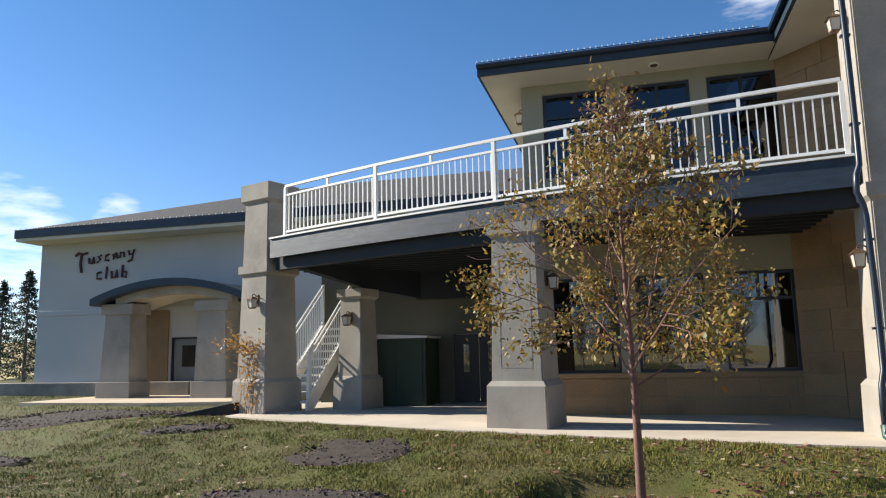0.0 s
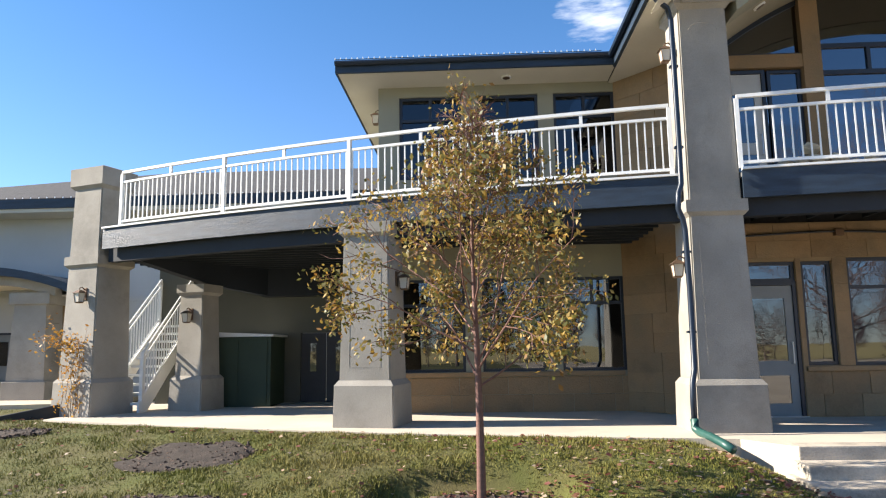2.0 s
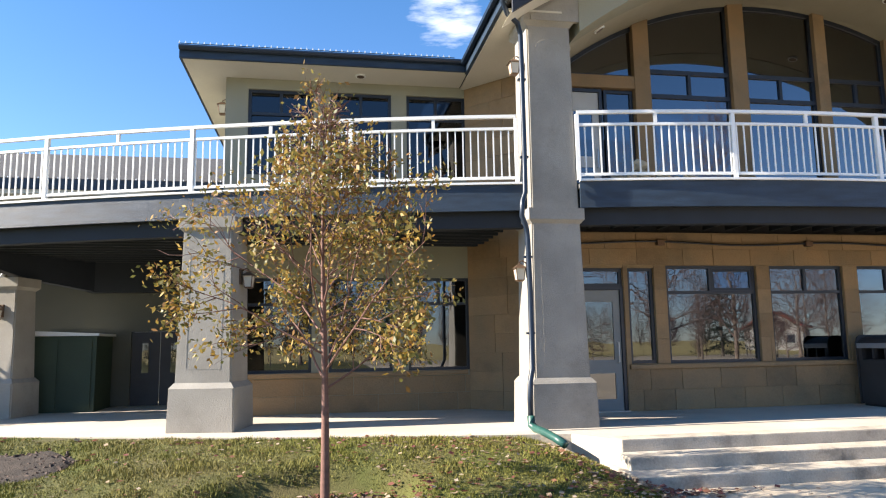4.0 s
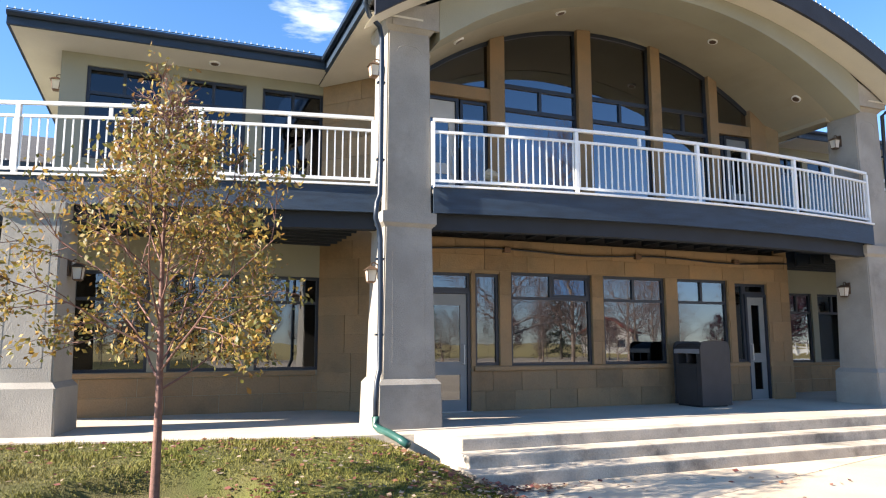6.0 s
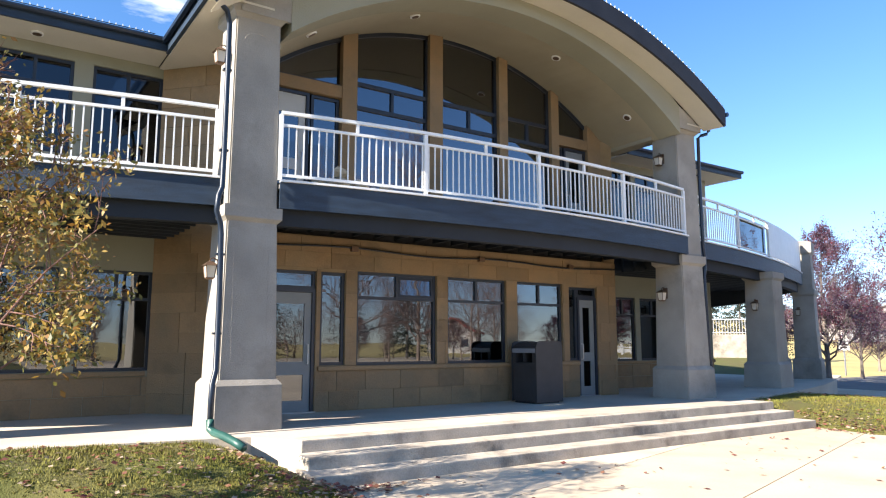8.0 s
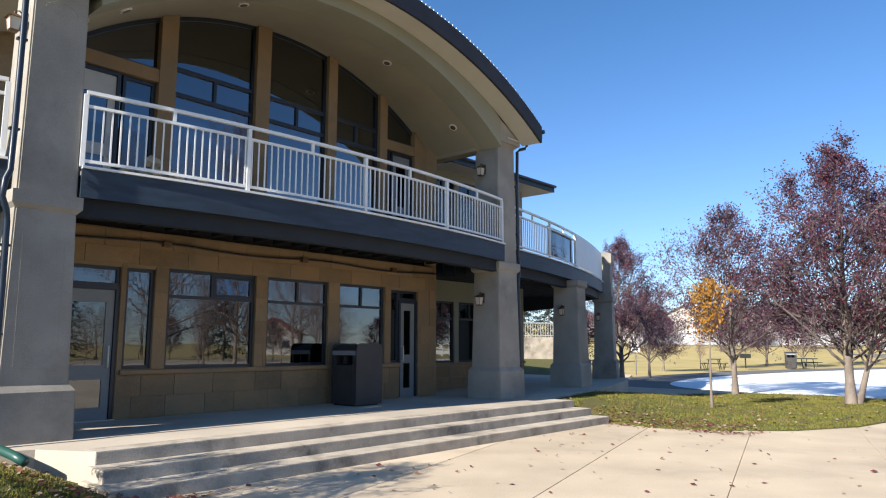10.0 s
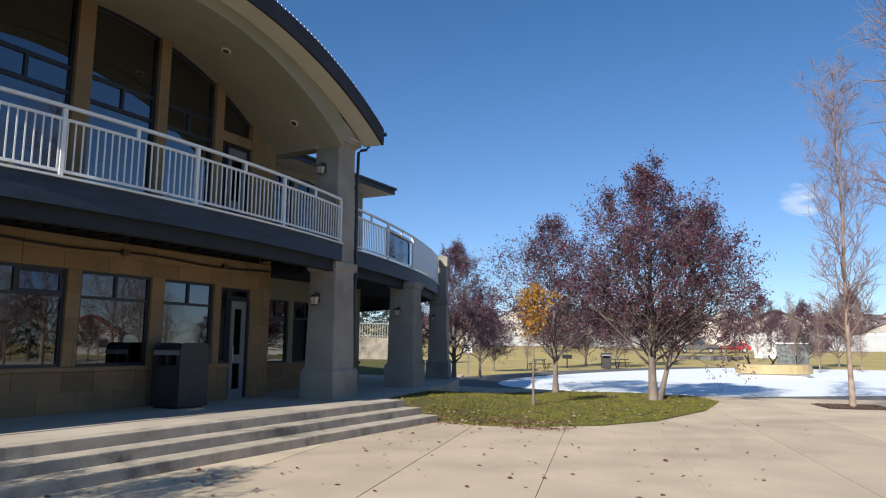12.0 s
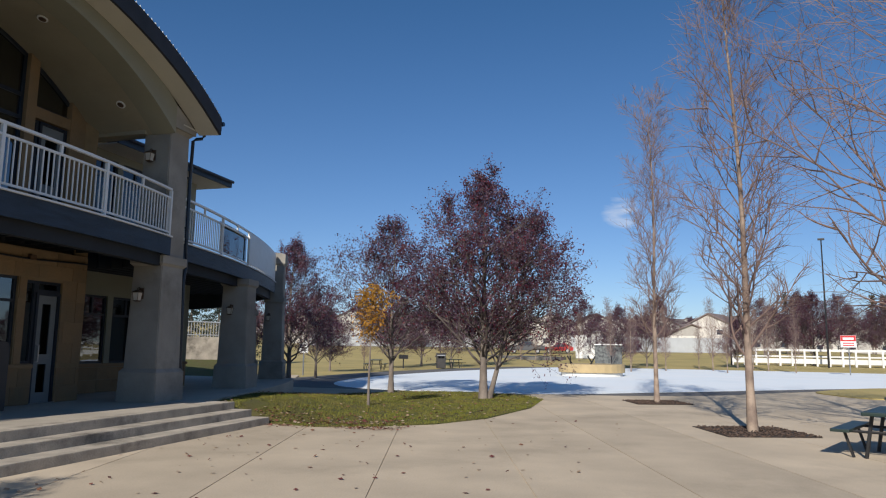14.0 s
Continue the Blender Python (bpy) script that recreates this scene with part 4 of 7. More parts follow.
# front arch beam and barrel vault behind it
bm = BM()
profile_y(bm, BEAM_ARC + [(x, z + 0.66) for x, z in BEAM_ARC[::-1]], -0.42, 0.18)
part("arch_beam", bm, STUCCO_WALL, arch_roof, "grey stucco arch between the pillars")
bm = BM()
va = [(x, z + 0.05) for x, z in VAULT_ARC]
vault_rows = [[bm.verts.new((x, y, z + dz)) for x, z in line] for line, y, dz in ((BEAM_ARC, 0.18, 0.01), (va, WALL_U - 0.05, 0.0), (va, 3.0, 0.0), (va, 3.0, 0.12), (va, WALL_U - 0.05, 0.12), (BEAM_ARC, 0.18, 0.13))]
for q in range(6):
    r0, r1 = vault_rows[q], vault_rows[(q + 1) % 6]
    for i in range(len(r0) - 1):
        bm.faces.new((r0[i], r0[i + 1], r1[i + 1], r1[i]))
bmesh.ops.recalc_face_normals(bm, faces=bm.faces)
part("vault", bm, VAULT, arch_roof, "shaded curved stucco vault")
bm = BM()
for s in (-1, 1):
    x0, x1 = (-4.95, -4.60) if s < 0 else (4.60, 4.95)
    box(bm, x0, x1, 0.3, WALL_C + 1.0, 6.45, 7.05)
part("side_beam", bm, VAULT, arch_roof)


def wing_roof(s):
    r = thing("roof_wing", "low hipped wing roof with navy fascia and cream soffit", "roof", kind="structure")
    xa, xb = (-11.15, -5.0) if s < 0 else (5.0, 11.15)
    xo = xa if s < 0 else xb
    xi = -5.95 if s < 0 else 5.95
    y0, z0 = 2.2, 7.0
    bm = BM()
    v = [bm.verts.new(p) for p in ((xo, y0, z0), (xi, y0, z0), (xi, 8.0, 8.1), (xo - (s * 4.0), 8.0, 8.1), (xo, 14.0, z0), (xi, 14.0, z0))]
    bm.faces.new((v[0], v[1], v[2], v[3])), bm.faces.new((v[0], v[3], v[4])), bm.faces.new((v[3], v[2], v[5], v[4]))
    g = bmesh.ops.extrude_face_region(bm, geom=bm.faces[:])
    bmesh.ops.translate(bm, vec=(0, 0, -0.05), verts=[q for q in g["geom"] if isinstance(q, bmesh.types.BMVert)])
    part("shingle_sheet", bm, SHINGLE, r)
    bm = BM()
    box(bm, min(xo, xi), max(xo, xi), y0 - 0.03, y0 + 0.02, 6.76, 6.985)
    part("fascia", bm, NAVY, r)
    bm = BM()
    box(bm, *sorted((xo, xo - s * 0.05)), y0 + 0.02, 14.0, 6.76, 6.985)
    part("fascia", bm, NAVY, r)
    bm = BM()
    box(bm, min(xo - s * 0.05, xi), max(xo - s * 0.05, xi), y0 + 0.02, WALL_W + 0.02, 6.755, 6.78)
    box(bm, *sorted((xo - s * 0.05, s * 10.45)), WALL_W + 0.02, 14.0, 6.755, 6.78)
    part("soffit", bm, SOFFIT, r, "cream boarded soffit")
    bm = BM()
    tube(bm, [(min(xo, xi), y0 - 0.07, 6.94), (max(xo, xi), y0 - 0.07, 6.94)], 0.05, 8)
    part("gutter", bm, PIPE, r)
    return r


wing_roof(-1), wing_roof(1)

# ---- glazed wall under the arch ----
def vault_z(x):
    return 8.25 - 6.9 + math.sqrt(6.9 ** 2 - x * x) + 0.04


glass_wall = thing("wall_glazed", "sandstone piers and tall blue-tinted windows under the arch", "wall", kind="structure")
PIERS = [(-4.72, -4.35), (-2.80, -2.48), (-0.76, -0.43), (1.12, 1.37), (2.72, 2.96), (3.92, 4.72)]


def arched_piece(bm, x0, x1, z0, y0, y1, drop=0.0, n=8):
    xs = np.linspace(x0, x1, n)
    profile_y(bm, [(x0, z0)] + [(x1, z0)] + [(x, vault_z(x) - drop) for x in xs[::-1]], y0, y1)
    return bm


for x0, x1 in PIERS:
    bm = BM()
    arched_piece(bm, x0, x1, DECK - 0.05, WALL_U - 0.06, WALL_U + 0.2)
    part("pier", bm, SANDSTONE, glass_wall)
for x0, x1 in ((-4.35, -2.80), (2.96, 3.92)):
    bm = BM()
    box(bm, x0, x1, WALL_U - 0.04, WALL_U + 0.2, 6.42, 6.66)
    part("lintel", bm, SANDSTONE, glass_wall)
    w = thing("window", "arch-headed pane over the balcony door", "window", kind="structure")
    bm = BM()
    arched_piece(bm, x0, x1, 6.66, WALL_U + 0.08, WALL_U + 0.088)
    part("pane", bm, GLASS_BLUE, w)
    bm = BM()
    box(bm, x0, x1, WALL_U + 0.04, WALL_U + 0.13, 6.66, 6.71)
    xs = np.linspace(x0, x1, 9)
    profile_y(bm, [(x, vault_z(x) - 0.09) for x in xs] + [(x, vault_z(x)) for x in xs[::-1]], WALL_U + 0.04, WALL_U + 0.13)
    part("window_frame", bm, FRAME, w)
for (a, x0), (x1, b) in zip(PIERS[1:4], PIERS[2:5]):
    w = thing("window", "tall blue-tinted window with an arched head", "window", kind="structure")
    f = 0.05
    ya, yb = WALL_U + 0.04, WALL_U + 0.13
    bm = BM()
    box(bm, x0, x0 + f, ya, yb, 4.55, vault_z(x0 + 0.03) - 0.04)
    box(bm, x1 - f, x1, ya, yb, 4.55, vault_z(x1 - 0.03) - 0.04)
    for z0, z1 in ((4.55, 4.62), (6.29, 6.37), (6.78, 6.86)):
        box(bm, x0 + f, x1 - f, ya, yb, z0, z1)
    xm = (x0 + x1) / 2
    box(bm, xm - 0.03, xm + 0.03, ya, yb, 6.37, 6.78)
    xs = np.linspace(x0, x1, 9)
    profile_y(bm, [(x, vault_z(x) - 0.08) for x in xs] + [(x, vault_z(x)) for x in xs[::-1]], ya, yb)
    part("window_frame", bm, FRAME, w)
    for z0, z1, c, d in ((4.60, 6.31, x0 + 0.03, x1 - 0.03), (6.35, 6.80, x0 + 0.03, xm), (6.35, 6.80, xm, x1 - 0.03)):
        bm = BM()
        box(bm, c, d, WALL_U + 0.08, WALL_U + 0.088, z0, z1)
        part("pane", bm, GLASS_BLUE, w)
    bm = BM()
    arched_piece(bm, x0 + 0.03, x1 - 0.03, 6.84, WALL_U + 0.08, WALL_U + 0.088)
    part("pane", bm, GLASS_BLUE, w)
    bm = BM()
    box(bm, x0, x1, WALL_U - 0.04, WALL_U + 0.2, DECK - 0.05, 4.55)
    part("dado", bm, SANDSTONE, glass_wall)
glazed_door("pale grey balcony door with two lights", -4.33, -3.45, WALL_U, DECK - 0.03, 6.40, PALE_DOOR, panes=((0.46, 0.84), (0.08, 0.37)))
window("narrow side light by the balcony door", -3.40, -2.82, WALL_U, DECK + 0.2, 6.40)
glazed_door("grey balcony door with two lights", 3.18, 3.91, WALL_U, DECK - 0.03, 6.40, DOOR_GREY, False)
window("narrow side light by the balcony door", 2.97, 3.16, WALL_U, DECK + 0.2, 6.40, glass=GLASS_BLUE)

# ---- neighbouring hall on the far side of the lawn ----
hall = thing("hall", "pale stucco hall with a grey shingle hip roof", "building")
HY, HX0, HX1 = 8.6, -27.45, -10.5
bm = BM()
door_x0, door_x1 = -22.35, -21.35
box(bm, HX0, door_x0, HY, HY + 0.3, 0.2, 5.6)
box(bm, door_x1, HX1, HY, HY + 0.3, 0.2, 5.6)
box(bm, door_x0, door_x1, HY, HY + 0.3, 2.25, 5.6)
box(bm, HX0, HX0 + 0.3, HY + 0.3, HY + 15, 0.2, 5.6)
part("wall", bm, STUCCO_BLUE, hall)
bm = BM()
box(bm, HX0 - 0.03, HX1, HY - 0.03, HY, 3.05, 3.22, 0.01)
part("wall_band", bm, STUCCO_BLUE, hall)
bm = BM()
box(bm, HX0 - 3.2, HX0 + 6.0, HY - 0.35, HY - 0.005, 0.0, 0.92, 0.02)
part("low_wall", bm, STUCCO, hall)
bm = BM()
v = [bm.verts.new(p) for p in ((HX0 - 0.15, HY - 0.95, 5.78), (-9.5, HY - 0.95, 5.78), (-9.5, HY + 7, 8.5), (HX0 + 7, HY + 7, 8.5), (HX0 - 0.15, HY + 15, 5.78), (-9.5, HY + 15, 5.78))]
bm.faces.new((v[0], v[1], v[2], v[3])), bm.faces.new((v[0], v[3], v[4])), bm.faces.new((v[3], v[2], v[5], v[4]))
part("roof", bm, SHINGLE, hall)
bm = BM()
box(bm, HX0 - 0.15, -9.5, HY - 0.98, HY - 0.93, 5.52, 5.77)
box(bm, HX0 - 0.17, HX0 - 0.12, HY - 0.93, HY + 15, 5.52, 5.77)
part("fascia", bm, NAVY, hall)
bm = BM()
box(bm, HX0 - 0.12, -9.5, HY - 0.93, HY - 0.005, 5.42, 5.52)
box(bm, HX0 - 0.12, HX0 - 0.005, HY, HY + 15, 5.42, 5.52)
part("soffit", bm, SOFFIT, hall)
bm = BM()
box(bm, door_x0, door_x0 + 0.06, HY + 0.05, HY + 0.2, 0.25, 2.25)
box(bm, door_x1 - 0.06, door_x1, HY + 0.05, HY + 0.2, 0.25, 2.25)
box(bm, door_x0 + 0.06, door_x1 - 0.06, HY + 0.05, HY + 0.2, 2.19, 2.25)
part("door_frame", bm, FRAME, hall)
bm = BM()
box(bm, door_x0 + 0.06, door_x1 - 0.06, HY + 0.1, HY + 0.15, 0.27, 2.19)
hall_door = part("door", bm, DOOR_GREY, hall, "grey metal door with a small dark light")
bm = BM()
box(bm, door_x0 + 0.35, door_x1 - 0.2, HY + 0.085, HY + 0.098, 1.35, 2.0)
part("pane", bm, GLASS, hall_door)

# porch in front of the hall's door
porch = thing("porch", "stucco porch with an arched navy roof on square columns", "porch")
for cx in (-22.95, -19.85):
    bm = BM()
    box(bm, cx - 0.56, cx + 0.56, 6.85, 7.75, 0.1, 0.98, 0.02)
    part("plinth", bm, STUCCO, porch)
    bm = BM()
    frustum(bm, 0.98, 2.95, 0.98, 0.78, 0.82, 0.7)
    bmesh.ops.translate(bm, vec=(cx, 7.3, 0), verts=bm.verts)
    part("column", bm, STUCCO, porch)
    bm = BM()
    box(bm, cx - 0.53, cx + 0.53, 6.88, 7.72, 2.9, 3.2, 0.02)
    part("cap", bm, STUCCO, porch)
top = [(x, 3.84 - 0.5 * (abs(x + 21.1) / 2.5) ** 2) for x in np.linspace(-23.6, -18.6, 21)]
bm = BM()
profile_y(bm, top + [(x, z - 0.2) for x, z in top[::-1]], 6.55, 8.55)
part("porch_roof", bm, NAVY, porch)
bm = BM()
inner = [(x, 3.42 - 0.32 * (abs(x + 21.1) / 1.9) ** 2) for x in np.linspace(-23.0, -19.2, 15)]
profile_y(bm, [(x, 3.84 - 0.5 * (abs(x + 21.1) / 2.5) ** 2 - 0.2) for x, z in inner] + inner[::-1], 6.9, 7.2)
part("porch_arch", bm, STUCCO, porch)
bm = BM()
profile_y(bm, [(x, z + 0.05) for x, z in inner] + [(x, z + 0.01) for x, z in inner[::-1]], 7.2, 8.54)
part("porch_ceiling", bm, SOFFIT, porch)
bm = BM()
box(bm, -23.3, -22.42, HY - 0.06, HY - 0.005, 0.2, 3.1)
box(bm, -21.3, -19.3, HY - 0.06, HY - 0.005, 0.2, 3.1)
part("stone_panel", bm, SANDSTONE, porch)
bm = BM()
prism(bm, [(-24.5, 5.2), (-20.4, 5.0), (-17.8, 5.6), (-17.2, 8.5), (-24.2, 8.5)], 0.1, 0.53)
structure("porch_walk", bm, CONCRETE, "pale concrete walk to the porch", "pavement")
# ---- fixtures on the building ----
def lantern(x, y, z, turn_z, group="wall lanterns"):
    """Small bronze wall lantern: plate, arm, roof, glass body, foot. It hangs on a face that looks to local -y."""
    l = thing("wall_lantern", "small bronze wall lantern with frosted glass", "lantern", group, m=pose(x, y, z, 0, 0, turn_z))
    bm = BM()
    box(bm, -0.05, 0.05, -0.02, 0.02, -0.08, 0.16, 0.006)
    part("back_plate", bm, BRONZE, l)
    bm = BM()
    tube(bm, [(0, -0.01, 0.12), (0, -0.08, 0.17), (0, -0.13, 0.15), (0, -0.13, 0.10)], 0.010, 6)
    part("arm", bm, BRONZE, l)
    bm = BM()
    frustum(bm, 0.05, 0.11, 0.20, 0.20, 0.06, 0.06)
    bmesh.ops.translate(bm, vec=(0, -0.13, 0), verts=bm.verts)
    part("lamp_roof", bm, BRONZE, l)
    bm = BM()
    frustum(bm, -0.12, 0.05, 0.10, 0.10, 0.14, 0.14)
    bmesh.ops.translate(bm, vec=(0, -0.13, 0), verts=bm.verts)
    part("glass_body", bm, LAMP_GLASS, l)
    bm = BM()
    frustum(bm, -0.145, -0.12, 0.08, 0.08, 0.125, 0.125)
    for sx in (-1, 1):
        for sy in (-1, 1):
            tube(bm, [(sx * 0.052, sy * 0.052, -0.13), (sx * 0.072, sy * 0.072, 0.05)], 0.007, 4)
    bmesh.ops.translate(bm, vec=(0, -0.13, 0), verts=bm.verts)
    part("cage", bm, BRONZE, l)
    return l


for x, y, z, a in ((-16.28, 3.17, 2.76, -20), (-14.56, 4.16, 2.38, -15), (-10.66, 1.2, 2.72, -101), (-9.89, 1.05, 2.72, 79), (-5.59, -0.12, 2.72, -90),
                   (-5.57, -0.1, 5.95, -90), (4.715, 0.12, 5.92, -90), (4.68, 0.15, 2.76, -90), (9.85, 1.12, 2.72, -79),
                   (15.38, 2.98, 2.75, -70), (-10.46, 3.6, 6.35, -90), (-19.64, 7.4, 2.38, 90), (-11.3, 6.18, 2.45, 0)):
    lantern(x, y, z, a)


def downlight(x, y, z, tilt=0):
    d = thing("recessed_light", "white-rimmed recessed ceiling light", "light", "recessed lights", m=pose(x, y, z, 0, tilt, 0))
    bm = BM()
    tube(bm, [(0, 0, -0.02), (0, 0, 0.03)], 0.10, 20)
    part("rim", bm, WHITE, d)
    bm = BM()
    tube(bm, [(0, 0, -0.028), (0, 0, -0.021)], 0.07, 20)
    part("lens", bm, BRONZE, d)
    return d


for x, y in ((-1.9, 0.5), (1.75, 0.5), (-4.0, 0.5), (4.0, 0.5)):
    f = (y - 0.18) / (WALL_U - 0.23)
    z = (8.05 - 7.75 + math.sqrt(7.75 ** 2 - x * x) + 0.01) * (1 - f) + (vault_z(x) + 0.01) * f
    downlight(x, y, z - 0.01, math.degrees(math.asin(x / 7.4)))
downlight(-7.94, 2.6, 6.75), downlight(7.94, 2.6, 6.75)


def downspout(label, pts, green):
    d = thing("downspout", label, "downspout", "downspouts")
    bm = BM()
    tube(bm, pts, 0.04, 8)
    part("pipe", bm, PIPE, d, smooth=True)
    if green:
        bm = BM()
        tube(bm, green, 0.055, 8)
        part("outlet", bm, PIPE_GREEN, d, "green plastic outlet lying on the grass", smooth=True)
    for z in (5.6, 4.4, 2.9, 1.8):
        k = min(range(len(pts)), key=lambda i: abs(pts[i][2] - z))
        bm = BM()
        box(bm, pts[k][0] - 0.06, pts[k][0] + 0.06, pts[k][1] - 0.01, pts[k][1] + 0.06, z - 0.015, z + 0.015)
        part("strap", bm, PIPE, d)
    return d


downspout("navy metal downspout down the stucco pillar", [(-6.02, -0.72, 6.9), (-6.02, -0.68, 6.72), (-5.92, -0.58, 6.58), (-5.74, -0.49, 6.48), (-5.69, -0.47, 6.3),
          (-5.69, -0.47, 5.5), (-5.69, -0.47, 4.4), (-5.70, -0.48, 3.86), (-5.76, -0.53, 3.72), (-5.78, -0.54, 3.5), (-5.71, -0.50, 3.34), (-5.69, -0.49, 3.2),
          (-5.69, -0.53, 2.4), (-5.70, -0.54, 1.30), (-5.76, -0.62, 1.12), (-5.77, -0.62, 0.9), (-5.77, -0.62, 0.62)],
          [(-5.77, -0.62, 0.66), (-5.77, -0.64, 0.54), (-5.75, -0.78, 0.50), (-5.69, -1.03, 0.475), (-5.62, -1.27, 0.42), (-5.57, -1.42, 0.37)])
downspout("navy metal downspout down the stucco pillar", [(5.71, -0.50, 6.90), (5.71, -0.48, 6.66), (5.69, -0.44, 6.60), (5.58, -0.36, 6.56), (5.53, -0.31, 6.50),
          (5.53, -0.29, 5.5), (5.54, -0.29, 4.4), (5.56, -0.28, 3.9), (5.62, -0.26, 3.7), (5.62, -0.26, 3.45), (5.57, -0.26, 3.2), (5.60, -0.26, 2.2), (5.63, -0.26, 1.3), (5.69, -0.26, 1.05), (5.70, -0.26, 0.5)], None)


def string_lights(label, pts, every=0.105):
    """Clear bulbs clipped along an eave, joined as one strand."""
    s = thing("string_lights", label, "string lights", "eave lights")
    bm = BM()
    tube(bm, pts, 0.008, 4)
    part("cable", bm, BLACK_PLASTIC, s)
    bm = BM()
    seg = [Vector(p) for p in pts]
    for a, b in zip(seg, seg[1:]):
        n = max(1, int((b - a).length / every))
        for i in range(n):
            q = a.lerp(b, i / n)
            frustum_at = [bm.verts.new(q + Vector(o)) for o in ((-0.016, -0.016, 0), (0.016, -0.016, 0), (0.016, 0.016, 0), (-0.016, 0.016, 0), (0, 0, 0.05))]
            bm.faces.new(frustum_at[3::-1])
            for k in range(4):
                bm.faces.new((frustum_at[k], frustum_at[(k + 1) % 4], frustum_at[4]))
    tagged(part("bulb_strip", bm, BULB, s), kind="stuff")
    return s


string_lights("clear bulbs along the wing eave", [(-11.15, 2.16, 7.02), (-6.2, 2.16, 7.02)])
string_lights("clear bulbs along the short eave of the arched roof", [(-5.96, 2.2, 7.0), (-5.96, -0.98, 7.0)])
string_lights("clear bulbs along the arched fascia", [(x, -0.99, z + 0.005) for x, z in ROOF_TOP])
string_lights("clear bulbs along the hall eave", [(HX0 - 0.15, HY - 0.97, 5.785), (-9.6, HY - 0.97, 5.785)], 0.22)


# ---- letters on the hall: dark script strokes ----
def script_sign():
    s = thing("wall_sign", "dark plum cut-out script lettering on pale stucco", "sign")
    y = HY - 0.04
    x0, z0 = -26.05, 4.94

    def stroke(pts, r=0.04):
        bm = BM()
        tube(bm, [(x0 + 0.86 * a, y, z0 + 0.86 * b) for a, b in pts], r * 0.9, 6)
        part("letter_stroke", bm, LETTER, s)

    stroke([(0.0, 0.05), (0.15, 0.16), (0.35, 0.10), (0.55, 0.14)], 0.045)
    stroke([(0.28, 0.10), (0.24, -0.25), (0.30, -0.60)], 0.05)
    for k, dx in enumerate((0.62, 0.98, 1.32, 1.66, 2.0)):
        if k == 0:
            stroke([(dx, -0.05), (dx + 0.02, -0.25), (dx + 0.14, -0.28), (dx + 0.22, -0.05), (dx + 0.25, -0.28)])
        elif k == 1:
            stroke([(dx + 0.2, 0.02), (dx + 0.05, -0.02), (dx + 0.16, -0.14), (dx + 0.02, -0.25)])
        elif k == 2:
            stroke([(dx + 0.2, 0.04), (dx + 0.05, -0.02), (dx + 0.04, -0.18), (dx + 0.2, -0.2)])
        elif k == 3:
            stroke([(dx + 0.2, 0.06), (dx + 0.03, 0.0), (dx + 0.05, -0.15), (dx + 0.2, 0.02), (dx + 0.24, -0.14)])
        else:
            stroke([(dx, -0.12), (dx + 0.03, 0.08), (dx + 0.15, 0.08), (dx + 0.2, -0.1)])
    stroke([(2.36, 0.14), (2.42, -0.02), (2.55, -0.02), (2.62, 0.16), (2.52, -0.22), (2.36, -0.28)])
    stroke([(1.2, -0.62), (1.03, -0.66), (1.02, -0.86), (1.22, -0.88)])
    stroke([(1.45, -0.42), (1.42, -0.88)])
    stroke([(1.66, -0.60), (1.68, -0.86), (1.84, -0.84), (1.90, -0.58), (1.92, -0.86)])
    stroke([(2.14, -0.40), (2.12, -0.84), (2.30, -0.86), (2.32, -0.66), (2.14, -0.64)])
    return s


script_sign()


# ---- metal stair up to the deck ----
def metal_stair():
    st = thing("stair", "white steel stair with open treads and railings", "stair")
    xa, xb, y0, z0, slope = -16.15, -15.40, 3.85, TERRACE, 0.74
    n = 19
    run = 0.245
    for x in (xa, xb):
        bm = BM()
        profile = [(y0 - 0.1, z0), (y0 + 0.22, z0), (y0 + n * run + 0.1, z0 + slope * (n * run) - 0.1), (y0 + n * run + 0.1, z0 + slope * n * run + 0.2), (y0 - 0.1, z0 + 0.2)]
        a = [bm.verts.new((x - 0.025, yy, zz)) for yy, zz in profile]
        b = [bm.verts.new((x + 0.025, yy, zz)) for yy, zz in profile]
        bm.faces.new(a), bm.faces.new(b[::-1])
        for i in range(5):
            bm.faces.new((a[i], b[i], b[(i + 1) % 5], a[(i + 1) % 5]))
        part("stringer", bm, WHITE, st)
    tread_bm = BM()
    box(tread_bm, xa + 0.03, xb - 0.03, -0.13, 0.13, -0.025, 0.025)
    tread = mesh_of("tread", tread_bm, WHITE)
    for i in range(n):
        piece("tread", tread, st, pose(0, y0 + (i + 0.5) * run, z0 + slope * (i + 0.5) * run + 0.08))
    bar_bm = BM()
    box(bar_bm, -0.011, 0.011, -0.011, 0.011, 0, 0.78)
    bar = mesh_of("baluster", bar_bm, WHITE)
    for x in (xa, xb):
        for h, r in ((1.02, 0.028), (0.88, 0.02), (0.12, 0.018)):
            bm = BM()
            tube(bm, [(x, y0, z0 + 0.15 + h), (x, y0 + n * run, z0 + 0.15 + slope * n * run + h)], r, 6)
            part("handrail", bm, WHITE, st)
        for i in range(2 * n + 1):
            yy = y0 + i * run / 2
            piece("baluster", bar, st, pose(x, yy, z0 + slope * (yy - y0) + 0.26))
        for yy in (y0, y0 + n * run * 0.5, y0 + n * run):
            bm = BM()
            zz = z0 + slope * (yy - y0)
            box(bm, x - 0.035, x + 0.035, yy - 0.035, yy + 0.035, zz, zz + 1.2, 0.004)
            part("newel_post", bm, WHITE, st)
    return st


metal_stair()

